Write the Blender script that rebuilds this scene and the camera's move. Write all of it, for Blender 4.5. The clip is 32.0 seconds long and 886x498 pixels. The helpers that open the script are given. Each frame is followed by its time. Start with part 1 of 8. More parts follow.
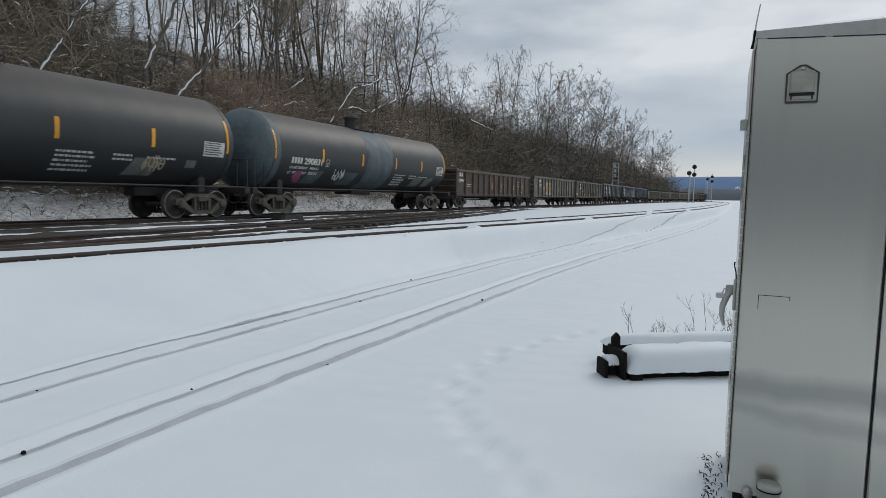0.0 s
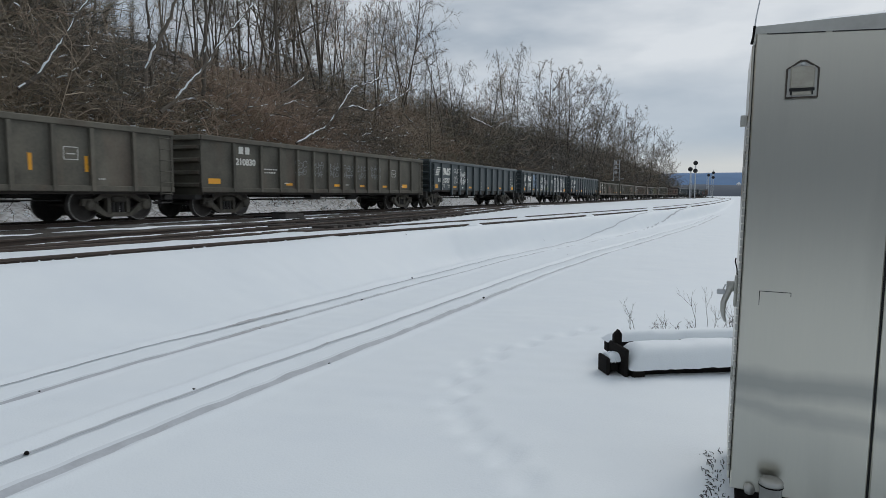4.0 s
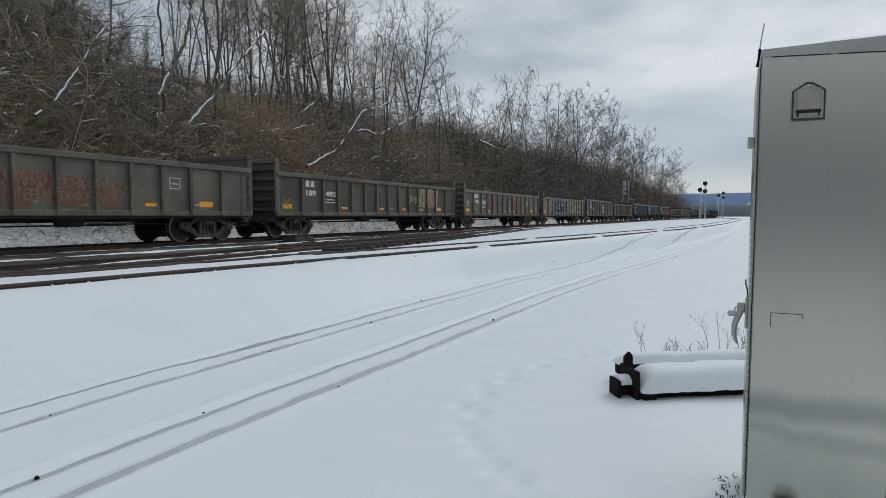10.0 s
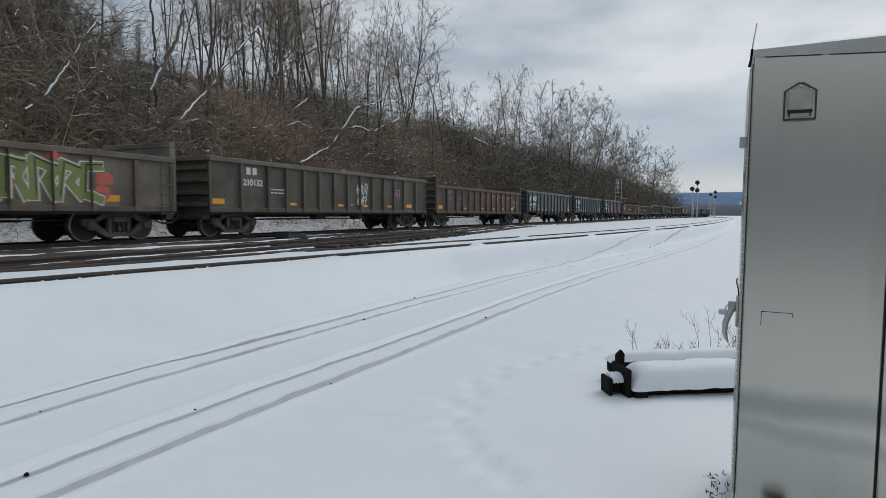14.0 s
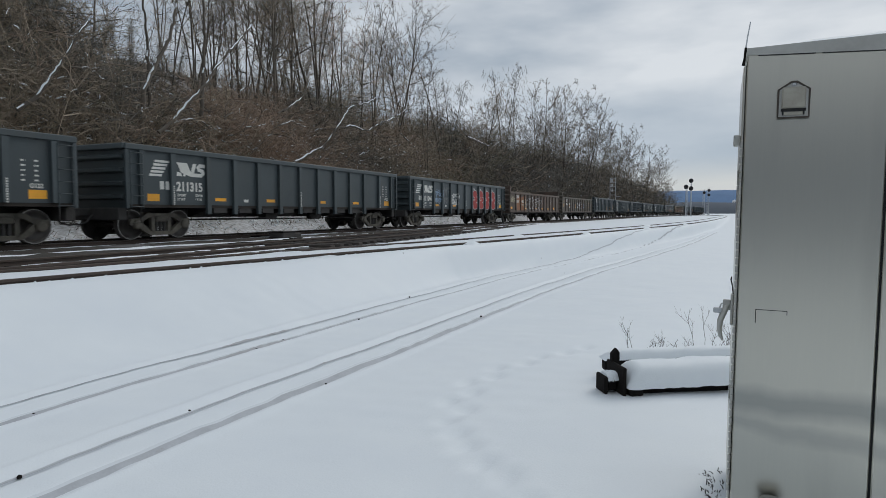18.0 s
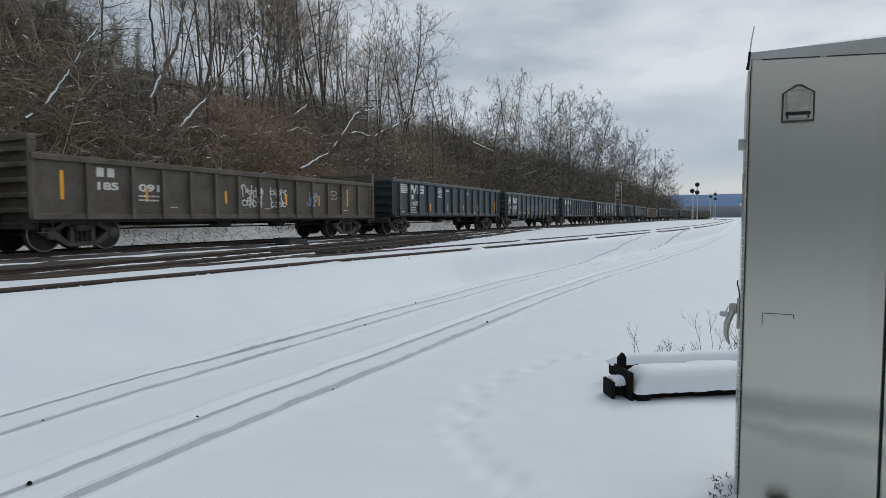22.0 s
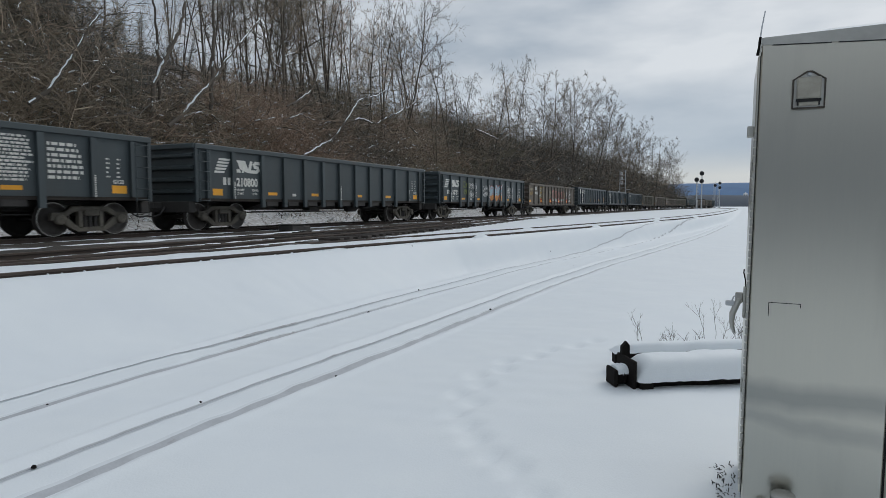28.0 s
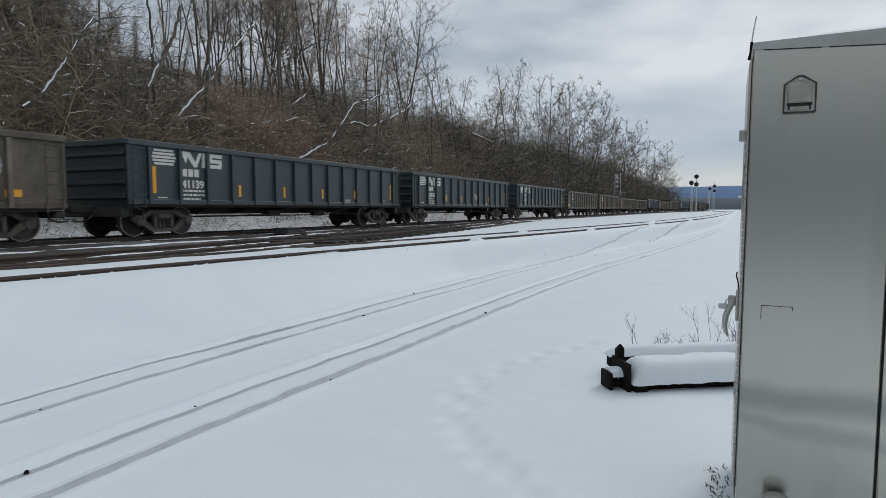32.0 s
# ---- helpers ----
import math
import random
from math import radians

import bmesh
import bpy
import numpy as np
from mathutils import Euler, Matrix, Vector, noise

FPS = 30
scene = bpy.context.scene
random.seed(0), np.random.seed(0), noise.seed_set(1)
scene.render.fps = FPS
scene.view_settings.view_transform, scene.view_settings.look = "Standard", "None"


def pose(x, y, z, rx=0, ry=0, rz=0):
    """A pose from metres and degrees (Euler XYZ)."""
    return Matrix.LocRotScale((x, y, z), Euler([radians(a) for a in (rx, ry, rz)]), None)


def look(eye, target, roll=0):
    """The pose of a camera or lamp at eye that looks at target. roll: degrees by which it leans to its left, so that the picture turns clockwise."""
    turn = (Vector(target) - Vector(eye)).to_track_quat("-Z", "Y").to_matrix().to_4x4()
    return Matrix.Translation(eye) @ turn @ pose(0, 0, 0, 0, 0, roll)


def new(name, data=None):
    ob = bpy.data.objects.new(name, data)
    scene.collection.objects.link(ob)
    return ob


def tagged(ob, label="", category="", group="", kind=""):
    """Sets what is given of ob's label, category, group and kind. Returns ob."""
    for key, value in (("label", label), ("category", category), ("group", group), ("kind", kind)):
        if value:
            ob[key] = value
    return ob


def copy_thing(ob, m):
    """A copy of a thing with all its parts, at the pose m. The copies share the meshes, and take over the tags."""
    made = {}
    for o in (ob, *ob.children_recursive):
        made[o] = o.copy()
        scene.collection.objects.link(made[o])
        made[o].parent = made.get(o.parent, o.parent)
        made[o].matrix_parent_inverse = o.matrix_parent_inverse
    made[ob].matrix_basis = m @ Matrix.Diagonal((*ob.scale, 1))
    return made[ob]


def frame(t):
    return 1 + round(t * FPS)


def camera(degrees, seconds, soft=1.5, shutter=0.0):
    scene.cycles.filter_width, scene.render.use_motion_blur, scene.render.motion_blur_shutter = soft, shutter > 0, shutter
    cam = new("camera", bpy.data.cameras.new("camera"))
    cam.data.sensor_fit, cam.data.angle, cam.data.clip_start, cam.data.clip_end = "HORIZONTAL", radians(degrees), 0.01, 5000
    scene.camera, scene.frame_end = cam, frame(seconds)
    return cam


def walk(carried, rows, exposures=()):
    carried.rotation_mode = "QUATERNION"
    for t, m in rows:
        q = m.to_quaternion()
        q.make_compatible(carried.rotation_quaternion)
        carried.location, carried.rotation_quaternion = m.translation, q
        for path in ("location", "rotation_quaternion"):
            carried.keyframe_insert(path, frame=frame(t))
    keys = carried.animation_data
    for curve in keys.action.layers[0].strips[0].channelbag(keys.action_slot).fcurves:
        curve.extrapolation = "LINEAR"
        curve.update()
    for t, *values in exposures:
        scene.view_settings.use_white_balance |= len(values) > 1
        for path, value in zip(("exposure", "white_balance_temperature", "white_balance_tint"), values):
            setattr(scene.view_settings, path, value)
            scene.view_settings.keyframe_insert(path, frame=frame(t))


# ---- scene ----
# ---- camera ----
cam = camera(70.96, 32.0, soft=0.75, shutter=0.12)
EYE = Vector((0.0, 0.0, 0.80))
# seconds, drift in x, y, z, degrees left of the track, degrees down, lean
PATH = [
    (0, -0.0053, -0.0081, -0.0020, 24.359, 4.838, 0.603),
    (0.5, -0.0055, -0.0112, -0.0034, 24.474, 4.871, 0.495),
    (1, -0.0051, -0.0102, -0.0025, 24.666, 4.825, 0.284),
    (1.5, -0.0042, -0.0082, -0.0027, 24.836, 4.935, 0.226),
    (2, -0.0028, -0.0081, -0.0031, 24.841, 4.987, 0.339),
    (2.5, 0.0004, -0.0004, -0.0021, 24.776, 5.051, 0.355),
    (3, 0.0010, 0.0006, 0.0016, 24.641, 5.071, 0.248),
    (3.5, 0.0002, -0.0037, -0.0005, 24.525, 5.047, 0.156),
    (5.5, -0.0021, -0.0078, -0.0009, 24.358, 4.948, 0.338),
    (6, 0.0002, -0.0011, 0.0007, 24.340, 4.919, 0.302),
    (6.5, -0.0003, -0.0074, 0.0021, 24.305, 4.894, 0.131),
    (7, 0.0011, -0.0043, 0.0042, 24.409, 4.771, 0.043),
    (7.5, -0.0010, -0.0043, 0.0063, 24.798, 3.875, -0.188),
    (8, -0.0003, -0.0034, 0.0068, 25.364, 2.916, -0.302),
    (8.5, 0.0031, -0.0034, 0.0057, 25.432, 2.921, -0.408),
    (9, 0.0037, -0.0083, 0.0056, 25.407, 2.979, -0.354),
    (9.5, 0.0059, -0.0171, 0.0059, 25.357, 2.996, -0.308),
    (10, 0.0082, -0.0152, 0.0059, 25.357, 3.008, -0.158),
    (10.5, 0.0064, -0.0147, 0.0053, 25.312, 3.052, 0.016),
    (11, 0.0061, -0.0120, 0.0083, 25.263, 3.128, -0.123),
    (11.5, 0.0059, -0.0117, 0.0043, 25.105, 3.204, 0.002),
    (12, 0.0055, -0.0085, 0.0054, 25.022, 3.278, -0.005),
    (12.5, 0.0056, -0.0079, 0.0076, 24.929, 3.327, 0.030),
    (13, 0.0085, -0.0099, 0.0079, 24.848, 3.317, 0.071),
    (13.5, 0.0084, -0.0126, 0.0085, 24.780, 3.293, 0.108),
    (14, 0.0092, -0.0178, 0.0060, 24.713, 3.233, 0.160),
    (14.5, 0.0068, -0.0185, 0.0066, 24.631, 3.240, 0.168),
    (16.5, 0.0066, -0.0144, 0.0047, 24.394, 3.403, 0.077),
    (17, 0.0042, -0.0149, 0.0058, 24.359, 3.395, 0.083),
    (17.5, 0.0088, -0.0139, 0.0070, 24.310, 3.360, 0.063),
    (18, 0.0059, -0.0113, 0.0086, 24.234, 3.338, -0.033),
    (18.5, 0.0014, -0.0190, 0.0041, 24.319, 3.326, 0.054),
    (19, 0.0032, -0.0156, 0.0060, 24.425, 3.277, 0.001),
    (19.5, 0.0077, -0.0159, 0.0063, 24.488, 3.236, 0.073),
    (20, 0.0053, -0.0171, 0.0073, 24.505, 3.199, -0.012),
    (20.5, 0.0098, -0.0214, 0.0072, 24.625, 3.109, -0.035),
    (21, 0.0110, -0.0224, 0.0100, 24.627, 3.043, -0.179),
    (21.5, 0.0119, -0.0227, 0.0092, 24.691, 2.938, -0.304),
    (22, 0.0116, -0.0262, 0.0079, 24.767, 2.819, -0.389),
    (22.5, 0.0097, -0.0228, 0.0035, 24.879, 2.887, -0.278),
    (23, 0.0115, -0.0224, 0.0080, 24.844, 2.975, -0.479),
    (23.5, 0.0107, -0.0142, 0.0096, 24.875, 3.111, -0.466),
    (24, 0.0114, -0.0131, 0.0068, 24.809, 3.123, -0.261),
    (24.5, 0.0023, -0.0062, 0.0014, 24.700, 3.477, -0.020),
    (25, -0.0043, -0.0016, -0.0007, 24.705, 3.858, 0.190),
    (25.5, -0.0065, -0.0003, -0.0016, 24.705, 4.045, 0.099),
    (27.5, -0.0047, -0.0024, 0.0017, 24.954, 4.065, 0.022),
    (28, -0.0044, -0.0054, 0.0032, 25.054, 3.966, -0.077),
    (28.5, -0.0059, -0.0047, 0.0011, 25.146, 3.913, -0.194),
    (29, -0.0045, -0.0042, 0.0013, 25.188, 3.924, -0.176),
    (29.5, -0.0005, -0.0040, 0.0045, 25.246, 3.914, -0.225),
    (30, -0.0000, -0.0011, 0.0046, 25.110, 3.845, 0.041),
    (30.5, -0.0010, -0.0025, 0.0052, 24.979, 3.849, 0.019),
    (31, 0.0022, -0.0065, 0.0045, 24.928, 3.800, 0.008),
    (31.5, 0.0075, -0.0034, 0.0071, 24.816, 3.754, -0.027),
    (32, 0.0063, -0.0079, 0.0061, 24.652, 3.663, -0.138),
]


def aimed(dx, dy, dz, left, down, lean):
    a, b = radians(left), radians(down)
    eye = EYE + Vector((dx, dy, dz))
    return look(eye, eye + Vector((-math.sin(a) * math.cos(b), math.cos(a) * math.cos(b), -math.sin(b))), lean)


walk(cam, [(row[0], aimed(*row[1:])) for row in PATH], exposures=[(0.0, 0.0), (32.0, 0.0)])

# ---- world and light: overcast winter day ----
SUN_UP, SUN_TURN = 38.0, 20.0


def make_world():
    w = bpy.data.worlds.new("overcast")
    scene.world = w
    w.use_nodes = True
    n, l = w.node_tree.nodes, w.node_tree.links
    n.clear()
    out, bg = n.new("ShaderNodeOutputWorld"), n.new("ShaderNodeBackground")
    sky = n.new("ShaderNodeTexSky")
    sky.sky_type, sky.sun_disc = "NISHITA", False
    sky.sun_elevation, sky.sun_rotation = radians(SUN_UP), radians(SUN_TURN)
    tc, mp = n.new("ShaderNodeTexCoord"), n.new("ShaderNodeMapping")
    mp.inputs["Scale"].default_value = (1.0, 1.0, 3.2)
    l.new(tc.outputs["Generated"], mp.inputs["Vector"])
    big, small = n.new("ShaderNodeTexNoise"), n.new("ShaderNodeTexNoise")
    for t, s, d in ((big, 2.3, 5.0), (small, 7.0, 4.0)):
        t.inputs["Scale"].default_value, t.inputs["Detail"].default_value = s, d
        l.new(mp.outputs["Vector"], t.inputs["Vector"])
    mixn = n.new("ShaderNodeMath")
    mixn.operation = "MULTIPLY_ADD"
    mixn.inputs[1].default_value = 0.28
    l.new(small.outputs["Fac"], mixn.inputs[0])
    l.new(big.outputs["Fac"], mixn.inputs[2])
    ramp = n.new("ShaderNodeValToRGB")
    e = ramp.color_ramp.elements
    e[0].position, e[0].color = 0.49, (0.38, 0.45, 0.53, 1)
    e[1].position, e[1].color = 0.80, (0.765, 0.805, 0.845, 1)
    l.new(mixn.outputs[0], ramp.inputs["Fac"])
    # the cloud deck darkens to slate blue towards the horizon
    sep, low = n.new("ShaderNodeSeparateXYZ"), n.new("ShaderNodeMapRange")
    l.new(tc.outputs["Generated"], sep.inputs[0])
    low.inputs["From Min"].default_value, low.inputs["From Max"].default_value = 0.0, 0.20
    l.new(sep.outputs["Z"], low.inputs["Value"])
    band = n.new("ShaderNodeMix")
    band.data_type = "RGBA"
    rim = n.new("ShaderNodeValToRGB")
    r = rim.color_ramp.elements
    r[0].position, r[0].color = 0.0, (0.60, 0.66, 0.72, 1)
    r[1].position, r[1].color = 1.0, (0.42, 0.51, 0.62, 1)
    for pos, tone in ((0.22, (0.66, 0.69, 0.70, 1)), (0.42, (0.42, 0.51, 0.62, 1))):
        r.new(pos).color = tone
    l.new(low.outputs[0], rim.inputs["Fac"])
    l.new(rim.outputs["Color"], band.inputs[6])
    l.new(low.outputs[0], band.inputs[0])
    l.new(ramp.outputs["Color"], band.inputs[7])
    veil = n.new("ShaderNodeMix")
    veil.data_type = "RGBA"
    veil.inputs[0].default_value = 0.93
    dim = n.new("ShaderNodeVectorMath")
    dim.operation = "SCALE"
    dim.inputs["Scale"].default_value = 0.10
    l.new(sky.outputs["Color"], dim.inputs[0])
    l.new(dim.outputs[0], veil.inputs[6])
    l.new(band.outputs[2], veil.inputs[7])
    # the cloud is brighter on the sun's side
    glow, gain = n.new("ShaderNodeMapRange"), n.new("ShaderNodeVectorMath")
    glow.inputs["From Min"].default_value, glow.inputs["To Min"].default_value, glow.inputs["To Max"].default_value = -1.0, 0.92, 1.04
    l.new(sep.outputs["Y"], glow.inputs["Value"])
    gain.operation = "SCALE"
    l.new(veil.outputs[2], gain.inputs[0])
    l.new(glow.outputs[0], gain.inputs["Scale"])
    l.new(gain.outputs[0], bg.inputs["Color"])
    bg.inputs["Strength"].default_value = 0.87
    l.new(bg.outputs[0], out.inputs[0])


make_world()
sun_data = bpy.data.lights.new("sun", "SUN")
sun_data.energy, sun_data.angle, sun_data.color = 0.85, radians(25), (1.0, 0.96, 0.9)
sun = new("sun", sun_data)
a_, b_ = radians(SUN_TURN), radians(SUN_UP)
sun.matrix_world = look(Vector((math.sin(a_) * math.cos(b_), math.cos(a_) * math.cos(b_), math.sin(b_))) * 100, (0, 0, 0))


# ---- materials ----
def material(name, base, rough=0.7, metal=0.0, dark=None, scale=3.0, amount=0.5, fine=40.0, bump=0.2, bump_size=0.02, spread=0.0, stretch=(1, 1, 1), streak=None):
    """A surface of two colours mixed by coarse and fine noise, with relief; spread varies it from object to object."""
    m = bpy.data.materials.new(name)
    m.use_nodes = True
    n, l = m.node_tree.nodes, m.node_tree.links
    p = n["Principled BSDF"]
    p.inputs["Roughness"].default_value, p.inputs["Metallic"].default_value = rough, metal
    tc, mp = n.new("ShaderNodeTexCoord"), n.new("ShaderNodeMapping")
    mp.inputs["Scale"].default_value = stretch
    l.new(tc.outputs["Object"], mp.inputs["Vector"])
    info = n.new("ShaderNodeObjectInfo")
    shift = n.new("ShaderNodeVectorMath")
    shift.operation = "MULTIPLY_ADD"
    shift.inputs[1].default_value = (37.0, 53.0, 71.0)
    l.new(info.outputs["Random"], shift.inputs[0])
    l.new(mp.outputs["Vector"], shift.inputs[2])
    coarse, grain = n.new("ShaderNodeTexNoise"), n.new("ShaderNodeTexNoise")
    for t, s, d in ((coarse, scale, 6.0), (grain, fine, 3.0)):
        t.inputs["Scale"].default_value, t.inputs["Detail"].default_value = s, d
        l.new(shift.outputs[0], t.inputs["Vector"])
    add = n.new("ShaderNodeMath")
    add.operation = "MULTIPLY_ADD"
    add.inputs[1].default_value = 0.35
    l.new(grain.outputs["Fac"], add.inputs[0])
    l.new(coarse.outputs["Fac"], add.inputs[2])
    ramp = n.new("ShaderNodeMapRange")
    ramp.inputs["From Min"].default_value, ramp.inputs["From Max"].default_value = 0.45, 0.95
    ramp.inputs["To Max"].default_value = amount
    l.new(add.outputs[0], ramp.inputs["Value"])
    mix = n.new("ShaderNodeMix")
    mix.data_type = "RGBA"
    mix.inputs[6].default_value = (*base, 1)
    mix.inputs[7].default_value = (*(dark or [c * 0.5 for c in base]), 1)
    l.new(ramp.outputs[0], mix.inputs[0])
    colour = mix.outputs[2]
    if streak:
        tone, amount2, sc = streak
        st, mp2 = n.new("ShaderNodeTexNoise"), n.new("ShaderNodeMapping")
        mp2.inputs["Scale"].default_value = sc
        l.new(shift.outputs[0], mp2.inputs["Vector"])
        l.new(mp2.outputs["Vector"], st.inputs["Vector"])
        st.inputs["Scale"].default_value, st.inputs["Detail"].default_value = 1.0, 5.0
        r2 = n.new("ShaderNodeMapRange")
        r2.inputs["From Min"].default_value, r2.inputs["From Max"].default_value = 0.52, 0.75
        r2.inputs["To Max"].default_value = amount2
        l.new(st.outputs["Fac"], r2.inputs["Value"])
        mix2 = n.new("ShaderNodeMix")
        mix2.data_type = "RGBA"
        mix2.inputs[7].default_value = (*tone, 1)
        l.new(r2.outputs[0], mix2.inputs[0])
        l.new(colour, mix2.inputs[6])
        colour = mix2.outputs[2]
    if spread:
        hsv, mr = n.new("ShaderNodeHueSaturation"), n.new("ShaderNodeMapRange")
        mr.inputs["To Min"].default_value, mr.inputs["To Max"].default_value = 1 - spread, 1 + spread
        l.new(info.outputs["Random"], mr.inputs["Value"])
        l.new(mr.outputs[0], hsv.inputs["Value"])
        l.new(colour, hsv.inputs["Color"])
        colour = hsv.outputs[0]
    l.new(colour, p.inputs["Base Color"])
    if bump:
        b = n.new("ShaderNodeBump")
        b.inputs["Strength"].default_value, b.inputs["Distance"].default_value = bump, bump_size
        l.new(add.outputs[0], b.inputs["Height"])
        l.new(b.outputs[0], p.inputs["Normal"])
    return m


SNOW = material("snow", (0.79, 0.835, 0.865), 0.65, dark=(0.73, 0.78, 0.83), scale=1.2, amount=0.6, fine=60, bump=0.35, bump_size=0.012)
SNOW_DIRTY = material("trodden_snow", (0.52, 0.54, 0.57), 0.75, dark=(0.20, 0.19, 0.18), scale=5, amount=0.55, fine=50, bump=0.5, bump_size=0.02)
# two greys that paint the shade of the ruts onto their packed snow
SNOW_SHADE_SOFT = material("soft_rut_shade", (0.70, 0.74, 0.775), 0.7, dark=(0.64, 0.68, 0.72), scale=3, amount=0.6, fine=40, bump=0.3, bump_size=0.01)
SNOW_SHADE_PACKED = material("packed_snow_shade", (0.49, 0.515, 0.55), 0.7, dark=(0.34, 0.355, 0.38), scale=5, amount=0.6, fine=40, bump=0.4, bump_size=0.01)
SNOW_LITTER = material("snow_on_dead_leaves", (0.80, 0.82, 0.84), 0.85, dark=(0.15, 0.12, 0.095), scale=5.0, amount=0.75, fine=13, bump=0.8, bump_size=0.05)
LITTER = material("forest_floor", (0.27, 0.215, 0.165), 0.9, dark=(0.14, 0.113, 0.09), scale=1.1, amount=0.9, fine=14, bump=0.8, bump_size=0.06, streak=((0.66, 0.68, 0.72), 0.95, (0.8, 0.8, 0.8)))
BALLAST = material("ballast_gravel", (0.075, 0.066, 0.058), 0.9, dark=(0.032, 0.029, 0.026), scale=1.6, amount=0.9, fine=22, bump=1.0, bump_size=0.06, streak=((0.50, 0.52, 0.55), 0.30, (0.9, 0.35, 1)))
RAIL = material("rusty_rail", (0.092, 0.069, 0.056), 0.8, 0.1, dark=(0.040, 0.031, 0.027), scale=2, amount=0.7, fine=40, bump=0.3, bump_size=0.004)
RAILHEAD = material("worn_rail_head", (0.30, 0.29, 0.28), 0.4, 0.9, scale=4, amount=0.5, fine=60, bump=0.05, bump_size=0.002)
TIE = material("creosoted_timber", (0.055, 0.045, 0.038), 0.9, dark=(0.025, 0.02, 0.018), scale=4, amount=0.8, fine=30, bump=0.7, bump_size=0.01, spread=0.3)
BLACK_PAINT = material("dark_slate_paint", (0.060, 0.077, 0.083), 0.5, dark=(0.043, 0.055, 0.059), scale=0.9, amount=0.7, fine=9, bump=0.12, bump_size=0.01, spread=0.12, streak=((0.075, 0.07, 0.062), 0.35, (0.6, 0.9, 0.25)))
GREEN_PAINT = material("dark_green_paint", (0.048, 0.063, 0.070), 0.5, dark=(0.032, 0.043, 0.048), scale=0.9, amount=0.6, fine=9, bump=0.1, bump_size=0.01, spread=0.1)
BROWN_PAINT = material("weathered_brown_paint", (0.185, 0.162, 0.133), 0.8, dark=(0.075, 0.066, 0.056), scale=1.2, amount=1.0, fine=12, bump=0.3, bump_size=0.012, spread=0.25, streak=((0.15, 0.088, 0.062), 0.6, (0.7, 0.8, 0.3)))
OLIVE_PAINT = material("faded_olive_paint", (0.158, 0.147, 0.118), 0.78, dark=(0.070, 0.067, 0.055), scale=1.1, amount=1.0, fine=12, bump=0.25, bump_size=0.012, spread=0.2, streak=((0.14, 0.085, 0.06), 0.5, (0.6, 0.8, 0.3)))
RUST_PAINT = material("rust_streaked_paint", (0.142, 0.112, 0.093), 0.85, dark=(0.066, 0.050, 0.043), scale=1.4, amount=0.9, fine=12, bump=0.35, bump_size=0.012, spread=0.15, streak=((0.17, 0.088, 0.058), 0.6, (0.7, 0.7, 0.35)))
INSIDE = material("dirty_steel_inside", (0.05, 0.04, 0.033), 0.9, dark=(0.022, 0.02, 0.018), scale=1.5, amount=0.9, fine=14, bump=0.3, bump_size=0.01)
TANK_PAINT = material("tank_black_paint", (0.038, 0.043, 0.046), 0.5, dark=(0.027, 0.030, 0.032), scale=0.7, amount=0.7, fine=8, bump=0.05, bump_size=0.01)
TANK_PATCH = material("blue_grey_touch_up", (0.125, 0.165, 0.18), 0.6, dark=(0.062, 0.085, 0.095), scale=2.0, amount=0.9, fine=7, bump=0.08, bump_size=0.01, streak=((0.045, 0.055, 0.06), 0.7, (1.5, 3.0, 0.5)))
TRUCK = material("grimy_truck_iron", (0.17, 0.155, 0.125), 0.85, dark=(0.06, 0.054, 0.047), scale=3, amount=0.9, fine=20, bump=0.3, bump_size=0.008, spread=0.25)
WHEEL = material("wheel_steel", (0.10, 0.092, 0.084), 0.6, 0.3, dark=(0.06, 0.054, 0.05), scale=4, amount=0.8, fine=25, bump=0.15, bump_size=0.004, spread=0.25)
TREAD = material("polished_wheel_rim", (0.42, 0.41, 0.39), 0.4, 0.8, scale=6, amount=0.5, fine=40, bump=0.05, bump_size=0.002)
UNDER = material("underframe_black", (0.066, 0.062, 0.058), 0.85, dark=(0.03, 0.029, 0.028), scale=2, amount=0.8, fine=14, bump=0.2, bump_size=0.01)
WHITE_MARK = material("white_stencil", (0.76, 0.76, 0.71), 0.7, dark=(0.50, 0.49, 0.46), scale=3, amount=0.5, fine=25, bump=0)
ORANGE = material("orange_reflector", (0.92, 0.42, 0.02), 0.4, dark=(0.7, 0.32, 0.03), scale=2, amount=0.5, fine=20, bump=0, spread=0.12)
GREY_MARK = material("faded_grey_stencil", (0.22, 0.22, 0.21), 0.8, dark=(0.1, 0.1, 0.1), scale=4, amount=0.7, fine=25, bump=0)
ALU = material("brushed_aluminium", (0.64, 0.622, 0.55), 0.28, 1.0, dark=(0.56, 0.55, 0.50), scale=0.8, amount=0.5, fine=30, bump=0, stretch=(3.0, 3.0, 0.12), streak=((0.44, 0.43, 0.385), 0.40, (1.2, 1.2, 5.0)))
ALU_DULL = material("dull_cast_aluminium", (0.52, 0.52, 0.49), 0.5, 0.9, dark=(0.35, 0.34, 0.32), scale=6, amount=0.7, fine=40, bump=0.1, bump_size=0.002)
VENT_RIM = material("brown_vent_rim", (0.085, 0.07, 0.055), 0.6, 0.3, dark=(0.03, 0.026, 0.022), scale=14, amount=0.8, fine=60, bump=0.2, bump_size=0.002)
VENT_CAST = material("beige_cast_cover", (0.44, 0.42, 0.36), 0.55, 0.4, dark=(0.27, 0.25, 0.21), scale=16, amount=0.7, fine=70, bump=0.15, bump_size=0.002)
